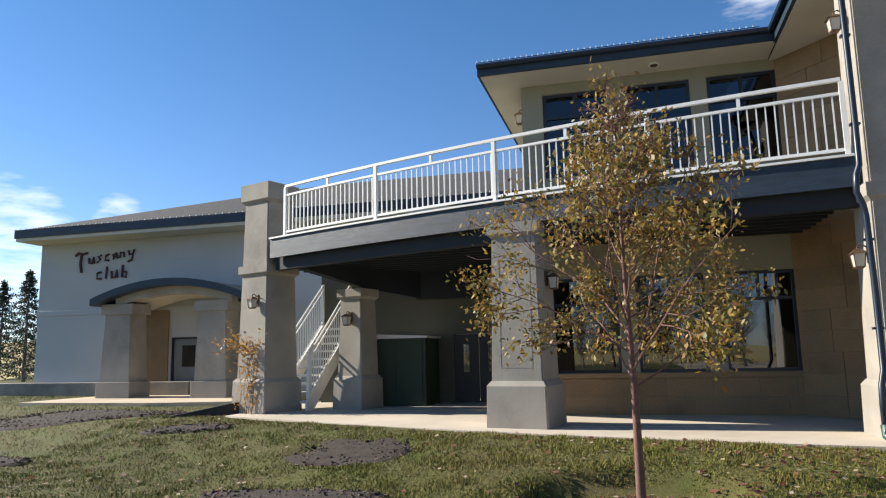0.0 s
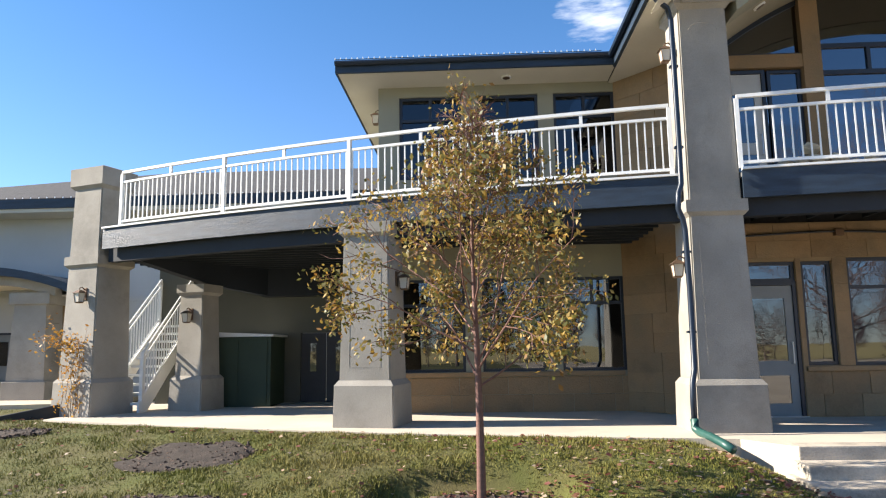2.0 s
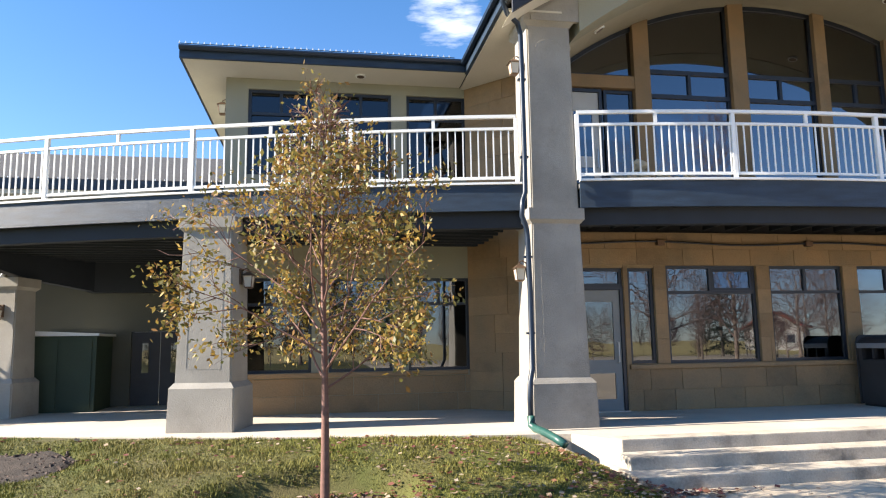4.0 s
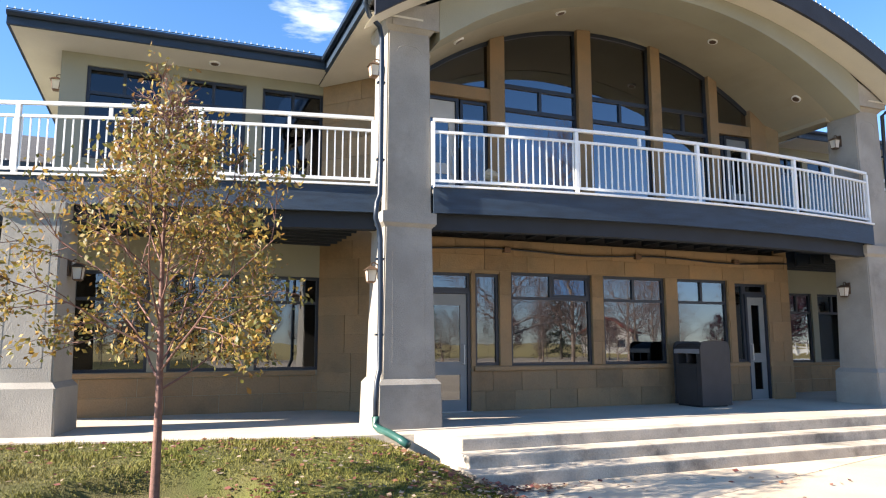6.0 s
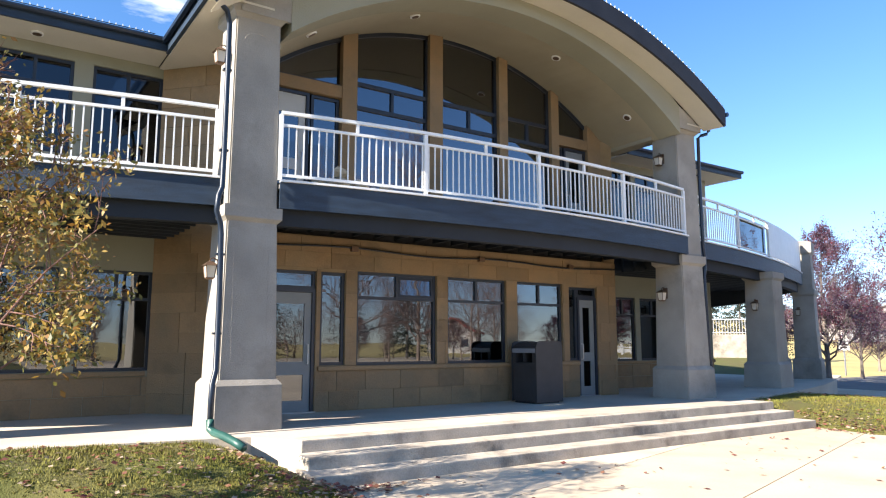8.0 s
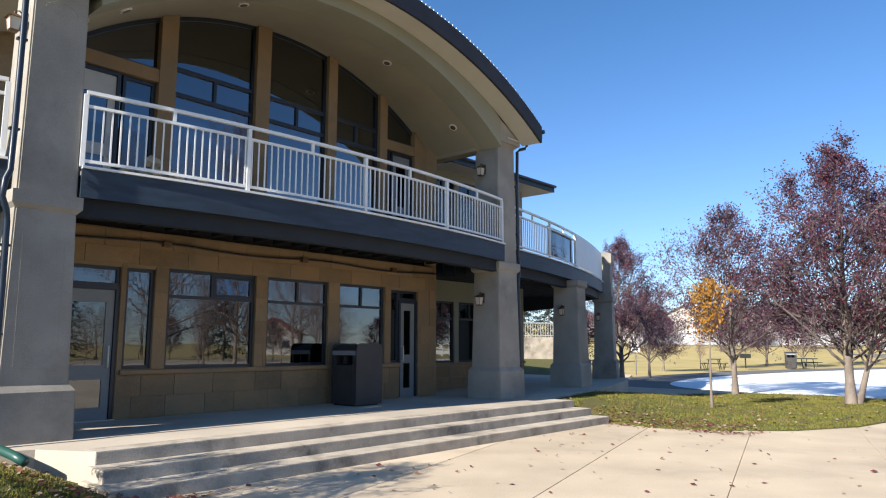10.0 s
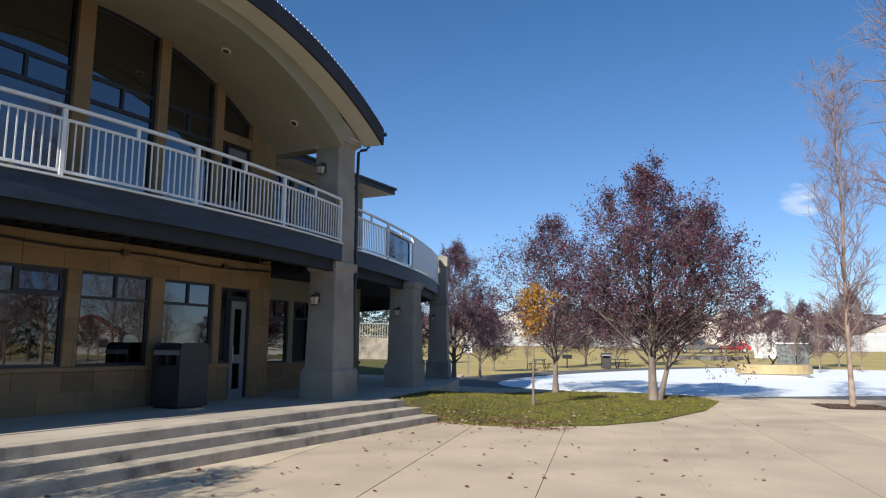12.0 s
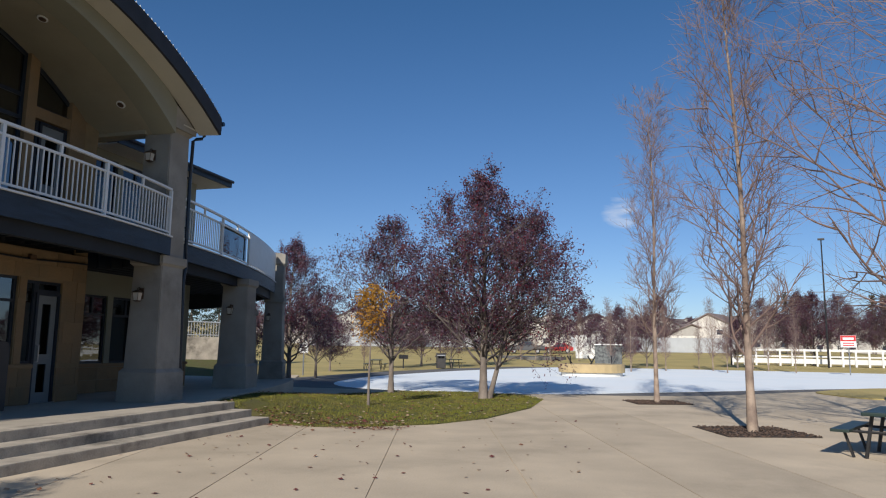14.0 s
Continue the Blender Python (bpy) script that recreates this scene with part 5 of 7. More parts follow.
# storage shed under the deck
shed = thing("storage_shed", "dark green storage shed with a pale lid under the deck", "shed")
bm = BM()
box(bm, -14.45, -13.1, 5.0, 6.1, TERRACE, 1.95, 0.01)
part("shed_body", bm, GREEN_BOX, shed)
bm = BM()
profile_y(bm, [(-14.5, 1.955), (-13.05, 1.955), (-13.05, 2.0), (-14.5, 2.07)], 4.95, 6.15)
part("shed_lid", bm, WHITE_WALL, shed)
for k in range(2):
    bm = BM()
    box(bm, -14.4 + k * 0.64, -13.82 + k * 0.64, 4.975, 4.998, 0.52, 1.88, 0.004)
    part("shed_door", bm, GREEN_BOX, shed)


# ---- litter bin ----
def litter_bin(x, y, z, turn_z):
    b = thing("litter_bin", "charcoal steel litter bin with a silver band", "bin", m=pose(x, y, z, 0, 0, turn_z))
    bm = BM()
    box(bm, -0.33, 0.33, -0.36, 0.36, 0.04, 0.82, 0.012)
    part("bin_body", bm, BIN, b)
    bm = BM()
    box(bm, -0.30, 0.30, -0.345, 0.33, 0.0, 0.04)
    part("bin_foot", bm, BLACK_PLASTIC, b)
    bm = BM()
    for x0, x1, z0, z1 in ((-0.33, -0.25, 0.82, 1.02), (0.25, 0.33, 0.82, 1.02), (-0.02, 0.02, 0.84, 1.02)):
        box(bm, x0, x1, -0.36, -0.28, z0, z1)
    box(bm, 0.29, 0.33, -0.28, 0.36, 0.82, 1.02)
    box(bm, -0.33, -0.29, -0.28, 0.36, 0.82, 1.02)
    box(bm, -0.29, 0.29, 0.30, 0.36, 0.82, 1.02)
    part("bin_hood", bm, BIN, b)
    bm = BM()
    box(bm, -0.345, 0.345, -0.375, 0.375, 1.02, 1.11, 0.01)
    part("bin_band", bm, BIN_TOP, b, "silver painted band")
    bm = BM()
    pts = [(-0.36 + 0.0, 1.11), (0.36, 1.11)] + [(0.36 * math.cos(a), 1.11 + 0.13 * math.sin(a)) for a in np.linspace(0.1, math.pi - 0.1, 9)]
    a = [bm.verts.new((-0.33, yy, zz)) for yy, zz in pts]
    c = [bm.verts.new((0.33, yy, zz)) for yy, zz in pts]
    bm.faces.new(a), bm.faces.new(c[::-1])
    for i in range(len(pts)):
        bm.faces.new((a[i], c[i], c[(i + 1) % len(pts)], a[(i + 1) % len(pts)]))
    part("bin_lid", bm, BIN, b)
    bm = BM()
    box(bm, -0.24, 0.24, -0.368, -0.358, 0.12, 0.76, 0.003)
    part("bin_door", bm, BIN, b)
    for x0 in (-0.375, 0.346):
        bm = BM()
        prof = [(-0.37, 0.03), (0.38, 0.03), (0.38, 1.14), (0.35, 1.22), (0.28, 1.26), (-0.27, 1.26), (-0.34, 1.22), (-0.37, 1.14)]
        a = [bm.verts.new((x0, yy, zz)) for yy, zz in prof]
        c = [bm.verts.new((x0 + 0.03, yy, zz)) for yy, zz in prof]
        bm.faces.new(a), bm.faces.new(c[::-1])
        for i in range(8):
            bm.faces.new((a[i], c[i], c[(i + 1) % 8], a[(i + 1) % 8]))
        part("side_panel", bm, BIN, b)
    return b


litter_bin(1.4, 0.92, TERRACE, -88)

# added pale stones on the balcony, standing in for sun patches on the wall
sun_stones = thing("rubble_pile", "pale stones by the balcony railing standing in for sun patches", "stones")
random.seed(5)
for k in range(30):
    bm = BM()
    bmesh.ops.create_icosphere(bm, subdivisions=1, radius=1.0)
    s = random.uniform(0.06, 0.11)
    for v in bm.verts:
        v.co *= random.uniform(0.75, 1.15)
    x = random.uniform(-4.2, -2.9)
    heap = 0.30 * smooth01(0.35, 0.0, abs(x + 3.65))
    bmesh.ops.transform(bm, matrix=pose(x, bay_edge(x) + random.uniform(0.24, 0.42), DECK + 0.05 + (0.07 + heap) * random.random(), random.uniform(0, 360), 0, random.uniform(0, 360)) @ Matrix.Diagonal((s * 1.3, s, s * 0.8, 1)), verts=bm.verts)
    part("stone", bm, PATCH_STONE, sun_stones)

# glass wind panels in the far end of the right railing
screen = thing("wind_screen", "clear wind panels fixed inside the deck railing", "screen")
for i in range(6, 12, 2):
    a, b = Vector(RIGHT_EDGE[i]), Vector(RIGHT_EDGE[i + 2])
    bm = BM()
    ribbon(bm, [(a.x, a.y), (b.x, b.y)], 0.115, 0.125, DECK + 0.15, DECK + 0.98)
    part("panel", bm, GLASS_CLEAR, screen)
bm = BM()
ribbon(bm, RIGHT_EDGE[12:], 0.02, 0.03, DECK + 0.10, DECK + 1.06)
part("sheet", bm, WHITE, screen, "white sheet tied inside the railing")

# conduit under the middle deck
conduit = thing("conduit", "dark cable run along the wall under the deck", "conduit")
bm = BM()
tube(bm, [(x, WALL_C - 0.06, 3.42 + 0.03 * math.sin(x * 1.7)) for x in np.linspace(-4.5, 4.5, 28)], 0.02, 6)
part("cable", bm, BLACK_PLASTIC, conduit)
for x in (-2.6, 0.4, 3.0):
    bm = BM()
    box(bm, x - 0.07, x + 0.07, WALL_C - 0.10, WALL_C - 0.004, 3.38, 3.48, 0.008)
    part("junction_box", bm, BRONZE, conduit)

# black edging board by the hall path
board = thing("drain_board", "black plastic drain trough lying on the lawn", "trough")
bm = BM()
box(bm, -1.7, 1.7, -0.13, 0.13, -0.06, 0.06, 0.015, look((-17.3, 2.75, 0.42), (-15.9, 3.9, 0.72)) @ Matrix.Rotation(math.pi / 2, 4, "Y"))
part("trough", bm, BLACK_PLASTIC, board)
# ---- trees ----
def leaf_cloud(name, centres, size, mat, parent, rng, jitter=0.08, droop=0.0):
    """Many small folded leaves round the given points, as one mesh."""
    n = len(centres)
    if not n:
        return
    c = np.array(centres) + rng.normal(0, jitter, (n, 3))
    u = rng.normal(0, 1, (n, 3))
    u[:, 2] -= droop
    u /= np.linalg.norm(u, axis=1)[:, None]
    w = rng.normal(0, 1, (n, 3))
    w -= (w * u).sum(1)[:, None] * u
    w /= np.linalg.norm(w, axis=1)[:, None]
    s = size * rng.uniform(0.6, 1.3, (n, 1))
    verts = np.stack([c, c + u * s * 0.5 + w * s * 0.24, c + u * s, c + u * s * 0.5 - w * s * 0.24], 1).reshape(-1, 3)
    faces = np.arange(4 * n).reshape(-1, 4)
    me = bpy.data.meshes.new(name)
    me.from_pydata(verts.tolist(), [], faces.tolist())
    me.materials.append(mat)
    ob = new(name, me)
    ob.parent = parent
    return tagged(ob, kind="stuff")


def tree(label, height, clear, spread, bark, radius, limbs, rise, leaf=None, leaves=0, size=0.06, seed=1, subs=6, twigs=4, top=0.35, lean=0.0,
         curl=0.5, m=None, group="trees", fork=False, name="tree", top_thin=0.0, twig_len=1.0, taper=0.75, low=0.0):
    rng = np.random.default_rng(seed)
    t = thing(name, label, "tree", group, m=m)
    bm, bm_t = BM(), BM()
    stem = []
    k = 12
    ph = rng.uniform(0, 6)
    for i in range(k + 1):
        f = i / k
        wob = 0.015 * height * math.sin(3.1 * f * 2 + ph) * f
        stem.append(Vector((lean * f * height + wob, 0.6 * wob * math.cos(ph), f * height * 0.96)))

    def at(f):
        s = f * k
        i = min(int(s), k - 1)
        return stem[i].lerp(stem[i + 1], s - i)

    rings_r = lambda f: radius * (1 - 0.93 * f ** 0.8)
    pts = stem
    # root flare and tapered stem
    flare = [(0, 0, -0.05)] + [tuple(p) for p in pts[1:]]
    verts_rings = []
    for i, p in enumerate(flare):
        f = i / k
        r = rings_r(f) * (1.25 if i == 0 else 1.0)
        verts_rings.append([bm_t.verts.new(Vector(p) + Vector((math.cos(a), math.sin(a), 0)) * r) for a in (2 * math.pi * q / 9 for q in range(9))])
    for a, b in zip(verts_rings, verts_rings[1:]):
        for q in range(9):
            bm_t.faces.new((a[q], a[(q + 1) % 9], b[(q + 1) % 9], b[q]))
    spots = []

    def branch(p, d, length, r, sides, segs):
        out = [p]
        d = d.copy()
        for i in range(segs):
            d = (d + Vector(rng.normal(0, 0.13, 3)) + Vector((0, 0, curl * 0.16))).normalized()
            out.append(out[-1] + d * (length / segs))
        tube(bm, out, r, sides, r * 0.3)
        return out

    az = rng.uniform(0, 6.28)
    for i in range(limbs):
        f = clear / height + (0.97 - clear / height) * (i / max(limbs - 1, 1)) ** (1.25 if fork else 1.0)
        az += 2.4 + rng.uniform(-0.3, 0.3)
        g = (f - clear / height) / (1 - clear / height)
        prof = max(0.16, (math.sin(math.pi * min(g * (1 - top) + top * 0.6, 1.0)) ** 0.8) if top > 0.2 else (1 - g) ** taper * min(1.0, 0.65 + 2.0 * g))
        length = spread * prof * rng.uniform(0.75, 1.15)
        el = radians(rise + rng.uniform(-10, 10) + 18 * g)
        d = Vector((math.cos(az) * math.cos(el), math.sin(az) * math.cos(el), math.sin(el)))
        limb = branch(at(f), d, length, max(rings_r(f) * (0.4 if leaf else 0.36), 0.008), 6, 6)
        for j in range(subs):
            q = 0.25 + 0.75 * (j + rng.uniform(0, 0.8)) / subs
            s = min(q, 0.999) * 6
            b0 = limb[int(s)].lerp(limb[int(s) + 1], s - int(s))
            dd = (limb[int(s) + 1] - limb[int(s)]).normalized()
            side = Vector(rng.normal(0, 1, 3)).cross(dd).normalized()
            ll = length * 0.42 * (1.15 - 0.6 * q) * rng.uniform(0.7, 1.3)
            sub = branch(b0, (dd * 0.75 + side * 0.8).normalized(), ll, max(rings_r(f) * 0.2, 0.005), 4, 4)
            for w in range(twigs):
                e = (0.3 + 0.7 * (w + rng.uniform(0, 0.8)) / twigs)
                s2 = min(e, 0.999) * 4
                c0 = sub[int(s2)].lerp(sub[int(s2) + 1], s2 - int(s2))
                d2 = (sub[int(s2) + 1] - sub[int(s2)]).normalized()
                sd = Vector(rng.normal(0, 1, 3)).cross(d2).normalized()
                tl = twig_len * max(0.16, ll * 0.5) * rng.uniform(0.6, 1.2)
                tw = branch(c0, (d2 * 0.8 + sd * 0.7).normalized(), tl, 0.005 if leaf else 0.0055, 3, 3)
                keep = 1.0 - top_thin * g
                if rng.random() < keep:
                    spots += tw[1:]
            if rng.random() < 1.0 - top_thin * g:
                spots += sub[2:]
    part("trunk", bm_t, bark, t, smooth=True)
    tagged(part("branchwork", bm, (BARK_PLUM if bark is BARK_GREY else bark) if leaf else TWIG, t), kind="stuff")
    if leaf and spots:
        share = np.exp(-low * np.array([p.z for p in spots]) / height)
        pick = rng.choice(len(spots), leaves, p=share / share.sum())
        leaf_cloud("crown", [tuple(spots[i]) for i in pick], size, leaf, t, rng, jitter=0.07, droop=0.35)
    return t


TREE_X, TREE_Y = -8.6, -3.1
young = tree("young ornamental tree with sparse golden leaves and red bark", 4.5, 1.5, 2.3, BARK_RED, 0.056, 34, 34, LEAF_GOLD, 10500, 0.064, 11, 7, 4,
             0.15, -0.006, 0.25, pose(TREE_X, TREE_Y, lawn_z(TREE_X, TREE_Y) - 0.02, 0, 0, 40), "lawn trees", top_thin=0.9, taper=1.1, low=2.2)
plum = tree("purple-leaved ornamental tree with a short forked trunk", 7.6, 1.05, 4.3, BARK_GREY, 0.15, 40, 40, LEAF_PLUM, 34000, 0.09, 21, 8, 5,
            0.15, 0.0, 0.4, pose(14.7, -5.45, 0.03), "plum trees", True, top_thin=0.55, taper=0.85, twig_len=1.9, low=0.8)
plum_b = tree("purple-leaved ornamental tree thinning at the top", 6.4, 1.05, 4.0, BARK_GREY, 0.11, 34, 42, LEAF_PLUM, 17000, 0.088, 22, 8, 5,
              0.15, 0.0, 0.4, pose(16.4, -1.6, 0.03), "plum trees", True, top_thin=0.72, taper=0.8, twig_len=2.0)
thin = tree("slender young tree with orange-yellow leaves", 3.1, 1.75, 0.75, BARK_GREY, 0.045, 14, 45, LEAF_YELLOW, 1300, 0.10, 23, 6, 4, 0.3, 0.0, 0.5,
            pose(9.65, -3.35, 0.03), "lawn trees")
copy_thing(plum, pose(20.8, 4.9, 0.0, 0, 0, 130) @ Matrix.Diagonal((0.85, 0.85, 0.85, 1)))
copy_thing(plum_b, pose(14.8, -5.6, -0.05, 15, 3, 0) @ Matrix.Diagonal((0.9, 0.9, 1.0, 1)))
copy_thing(plum_b, pose(27.0, 6.5, 0.0, 0, 0, 70) @ Matrix.Diagonal((0.75, 0.75, 0.7, 1)))
aspen = tree("tall bare aspen with pale bark in a square bed", 11.2, 1.6, 2.0, BARK_PALE, 0.10, 58, 42, None, 0, 0, 31, 8, 7, 0.55, -0.012, 0.7,
             pose(7.96, -12.73, 0.0, 0, 0, -64), "bare aspens", twig_len=1.5)
aspen_b = tree("slim bare aspen with pale bark in a square bed", 10.4, 1.8, 1.8, BARK_PALE, 0.085, 50, 46, None, 0, 0, 32, 8, 7, 0.6, -0.012, 0.8,
               pose(15.9, -11.0, 0.0, 0, 0, 10), "bare aspens", twig_len=1.5)
broad = tree("bare spreading tree with pale limbs reaching over the plaza", 8.8, 1.9, 5.2, BARK_PALE, 0.16, 34, 26, None, 0, 0, 33, 9, 7, 0.5, 0.0, 0.35,
             pose(6.6, -16.5, 0.0), "bare aspens", twig_len=1.3)


def place(bearing, r, dz=0.0, turn_z=0.0, scale=1.0):
    x, y = -8.5 + r * math.cos(radians(bearing)), -10.35 + r * math.sin(radians(bearing))
    return pose(x, y, lawn_z(x, y) + dz, 0, 0, turn_z) @ Matrix.Diagonal((scale, scale, scale, 1))


# trees round the field, and behind the camera where the windows mirror them
for i, (b, r, s) in enumerate(((24.3, 52, 0.55), (19.5, 60, 0.7), (17.0, 66, 0.75), (14.6, 64, 0.7), (12.0, 70, 0.75), (3.0, 70, 0.78), (1.2, 66, 0.74), (-0.8, 72, 0.76), (-7.3, 74, 0.62),
                               (-10.0, 86, 0.95), (-12.4, 84, 1.0), (-14.6, 86, 0.95), (-17.0, 84, 0.9), (-20, 80, 0.9))):
    copy_thing((plum, plum_b)[i % 2], place(b, r, -0.05, 47 * i, s))
for i, (b, r, s) in enumerate(((21.6, 58, 0.4), (10.2, 80, 0.5), (9.0, 84, 0.5), (7.8, 82, 0.52), (6.6, 82, 0.5), (5.2, 86, 0.55), (4.4, 84, 0.5), (-4.6, 70, 0.45), (-8.4, 72, 0.5), (-2.2, 62, 0.5), (-5.6, 66, 0.55), (-6.6, 60, 0.48), (-9.4, 68, 0.55), (-11.2, 64, 0.5), (0.4, 58, 0.45), (1.9, 60, 0.5))):
    copy_thing((aspen, aspen_b)[i % 2], place(b, r, -0.05, 61 * i, s))
for i, (b, r, s) in enumerate(((-58, 34, 1.0), (-66, 46, 1.0), (-77, 40, 1.1), (-85, 50, 1.1), (-93, 38, 1.0), (-104, 48, 1.1), (-113, 40, 1.0), (-124, 46, 1.1), (-50, 48, 1.1),
                               (-43, 40, 1.0), (-37, 50, 1.1), (-32, 44, 1.0), (-135, 44, 1.0), (-71, 62, 1.2), (-99, 64, 1.2), (-54, 66, 1.2), (-40, 64, 1.2), (-118, 66, 1.2), (-62, 54, 0.6), (-69, 56, 0.55), (-48, 58, 0.6), (-45, 62, 0.55), (-57, 60, 0.6), (-75, 58, 0.6), (-81, 62, 0.6), (-90, 58, 0.55), (-96, 62, 0.6), (-108, 60, 0.6), (-35, 60, 0.6), (-52, 56, 0.5), (-47, 36, 0.45), (-53, 33, 0.4), (-59, 38, 0.5), (-64, 34, 0.42), (-70, 37, 0.48), (-76, 33, 0.42), (-83, 36, 0.46), (-89, 34, 0.4), (-97, 37, 0.5), (-105, 34, 0.45), (-114, 36, 0.45), (-41, 35, 0.45), (-36, 38, 0.5), (-31, 35, 0.45))):
    copy_thing((aspen_b, broad, aspen)[i % 3], place(b, r, -0.05, 83 * i, s))


rs_w = random.Random(77)
for i, b in enumerate(np.linspace(-28, -142, 34)):
    copy_thing((broad, plum_b, aspen_b)[i % 3], place(float(b), rs_w.uniform(58, 72), -0.05, 57 * i, rs_w.uniform(0.5, 0.75)))


def conifer(label, height, seed, m):
    rng = np.random.default_rng(seed)
    t = thing("conifer", label, "tree", "conifers", m=m)
    bm = BM()
    tube(bm, [(0, 0, -0.1), (0, 0, height * 0.5), (0, 0, height)], height * 0.02, 6, 0.01)
    pts = []
    for i in range(70):
        f = i / 69
        z = height * (0.08 + 0.9 * f)
        length = height * 0.31 * (1 - f) ** 0.85 * rng.uniform(0.75, 1.15) + 0.08
        a = i * 2.4
        tip = Vector((math.cos(a) * length, math.sin(a) * length, z - 0.18 * length))
        tube(bm, [(0, 0, z), tuple(tip)], 0.018, 3, 0.006)
        for q in np.linspace(0.15, 1.0, 12):
            for w in range(8):
                pts.append((tip.x * q + rng.normal(0, 0.05 * length), tip.y * q + rng.normal(0, 0.05 * length), z + (tip.z - z) * q + rng.normal(0, 0.03)))
    part("trunk", bm, BARK_GREY, t)
    leaf_cloud("crown", pts, height * 0.022, LEAF_FIR, t, rng, 0.05, 0.4)
    return t


fir = conifer("dark green conifer at the edge of the field", 6.0, 41, place(135.7, 44))
for b, r, s in ((137.2, 50, 1.0), (134.4, 58, 1.15), (138.6, 54, 0.8), (33.0, 62, 1.3), (35.0, 66, 1.4), (31.4, 64, 1.2), (37, 60, 1.3), (-81, 44, 1.7), (-72, 52, 1.6), (-110, 50, 1.7), (-46, 56, 1.6), (-128, 52, 1.7), (-62, 60, 1.5)):
    copy_thing(fir, place(b, r, 0, 40 * b, s))


def poplar(m):
    rng = np.random.default_rng(51)
    t = thing("poplar", "narrow brown-green poplar beyond the fence", "tree", "poplars", m=m)
    bm = BM()
    tube(bm, [(0, 0, 0), (0, 0, 9.0)], 0.14, 6, 0.02)
    pts = []
    for i in range(60):
        z = 1.0 + 7.8 * i / 59
        a, ln = i * 2.4, 0.9 * math.sin(math.pi * (0.15 + 0.8 * i / 59)) + 0.15
        tube(bm, [(0, 0, z), (math.cos(a) * ln * 0.6, math.sin(a) * ln * 0.6, z + ln)], 0.02, 3, 0.006)
        for q in range(22):
            f = rng.uniform(0.2, 1.0)
            pts.append((math.cos(a) * ln * 0.6 * f, math.sin(a) * ln * 0.6 * f, z + ln * f))
    part("trunk", bm, BARK_GREY, t)
    leaf_cloud("crown", pts, 0.28, LEAF_POPLAR, t, rng, 0.15)
    return t


pop = poplar(place(-10.7, 120))
for b in (-11.2, -11.8, -12.2, -16.2, -16.9, -18):
    copy_thing(pop, place(b, 120, 0, 50 * b, 0.95))

# tree beds with bark chips
random.seed(8)
for x, y, hw in ((7.96, -12.75, 0.95), (15.9, -11.0, 0.9), (6.6, -16.5, 1.0)):
    bed = thing("tree_bed", "square bed of brown bark chips in the plaza", "tree bed", "tree beds", m=pose(x, y, 0.0, 0, 0, 17))
    bm = BM()
    box(bm, -hw, hw, -hw, hw, -0.05, 0.012)
    part("soil", bm, SOIL, bed)
    bm = BM()
    for k in range(520):
        a, b = random.uniform(-hw, hw), random.uniform(-hw, hw)
        box(bm, -0.035, 0.035, -0.012, 0.012, -0.006, 0.006, 0, pose(a, b, 0.02 + 0.03 * random.random() * (1 - max(abs(a), abs(b)) / hw), random.uniform(-40, 40), random.uniform(-40, 40), random.uniform(0, 360)))
    tagged(part("bark_cover", bm, BARK_CHIP, bed), kind="stuff")

# worn earth and mulch in the lawn
for nm, label, cx, cy, rx, ry, sd in (("mulch_ring", "round mulch bed in a hollow of the lawn", TREE_X - 0.05, TREE_Y + 0.4, 0.9, 0.62, 1), ("mulch_patch", "empty round mulch bed in the lawn", -12.45, -0.75, 0.98, 0.66, 2),
                                      ("mulch_patch", "bare patch of earth in the lawn", -16.3, 0.95, 0.95, 0.3, 3), ("mulch_patch", "bare strip of churned earth", -20.6, 3.0, 3.0, 0.75, 4), ("mulch_patch", "bare patch of earth in the lawn", -18.6, -1.0, 0.8, 0.45, 5),
                                      ("mulch_patch", "bare patch of earth in the lawn", -12.4, -2.75, 1.2, 0.35, 7)):
    mp = thing(nm, label, "mulch", "mulch beds")
    z = lawn_z(cx, cy)
    bm = BM()
    blob(bm, cx, cy, rx, ry, z + 0.02, 0.03, 0.35, 26, sd)
    for v in bm.verts:
        v.co.z += lawn_z(v.co.x, v.co.y) - z + 0.02
    part("soil", bm, SOIL, mp, smooth=True)
    bm = BM()
    random.seed(sd)
    for k in range(int(260 * rx)):
        a, q = random.uniform(0, 6.28), math.sqrt(random.random()) * 0.95
        x, y = cx + rx * q * math.cos(a), cy + ry * q * math.sin(a)
        s = random.uniform(0.6, 1.5)
        box(bm, -0.03 * s, 0.03 * s, -0.013 * s, 0.013 * s, -0.008, 0.008, 0, pose(x, y, lawn_z(x, y) + 0.052, random.uniform(-35, 35), random.uniform(-35, 35), random.uniform(0, 360)))
    tagged(part("bark_cover", bm, BARK_CHIP, mp), kind="stuff")

# ---- grass blades and fallen leaves ----
rng = np.random.default_rng(3)


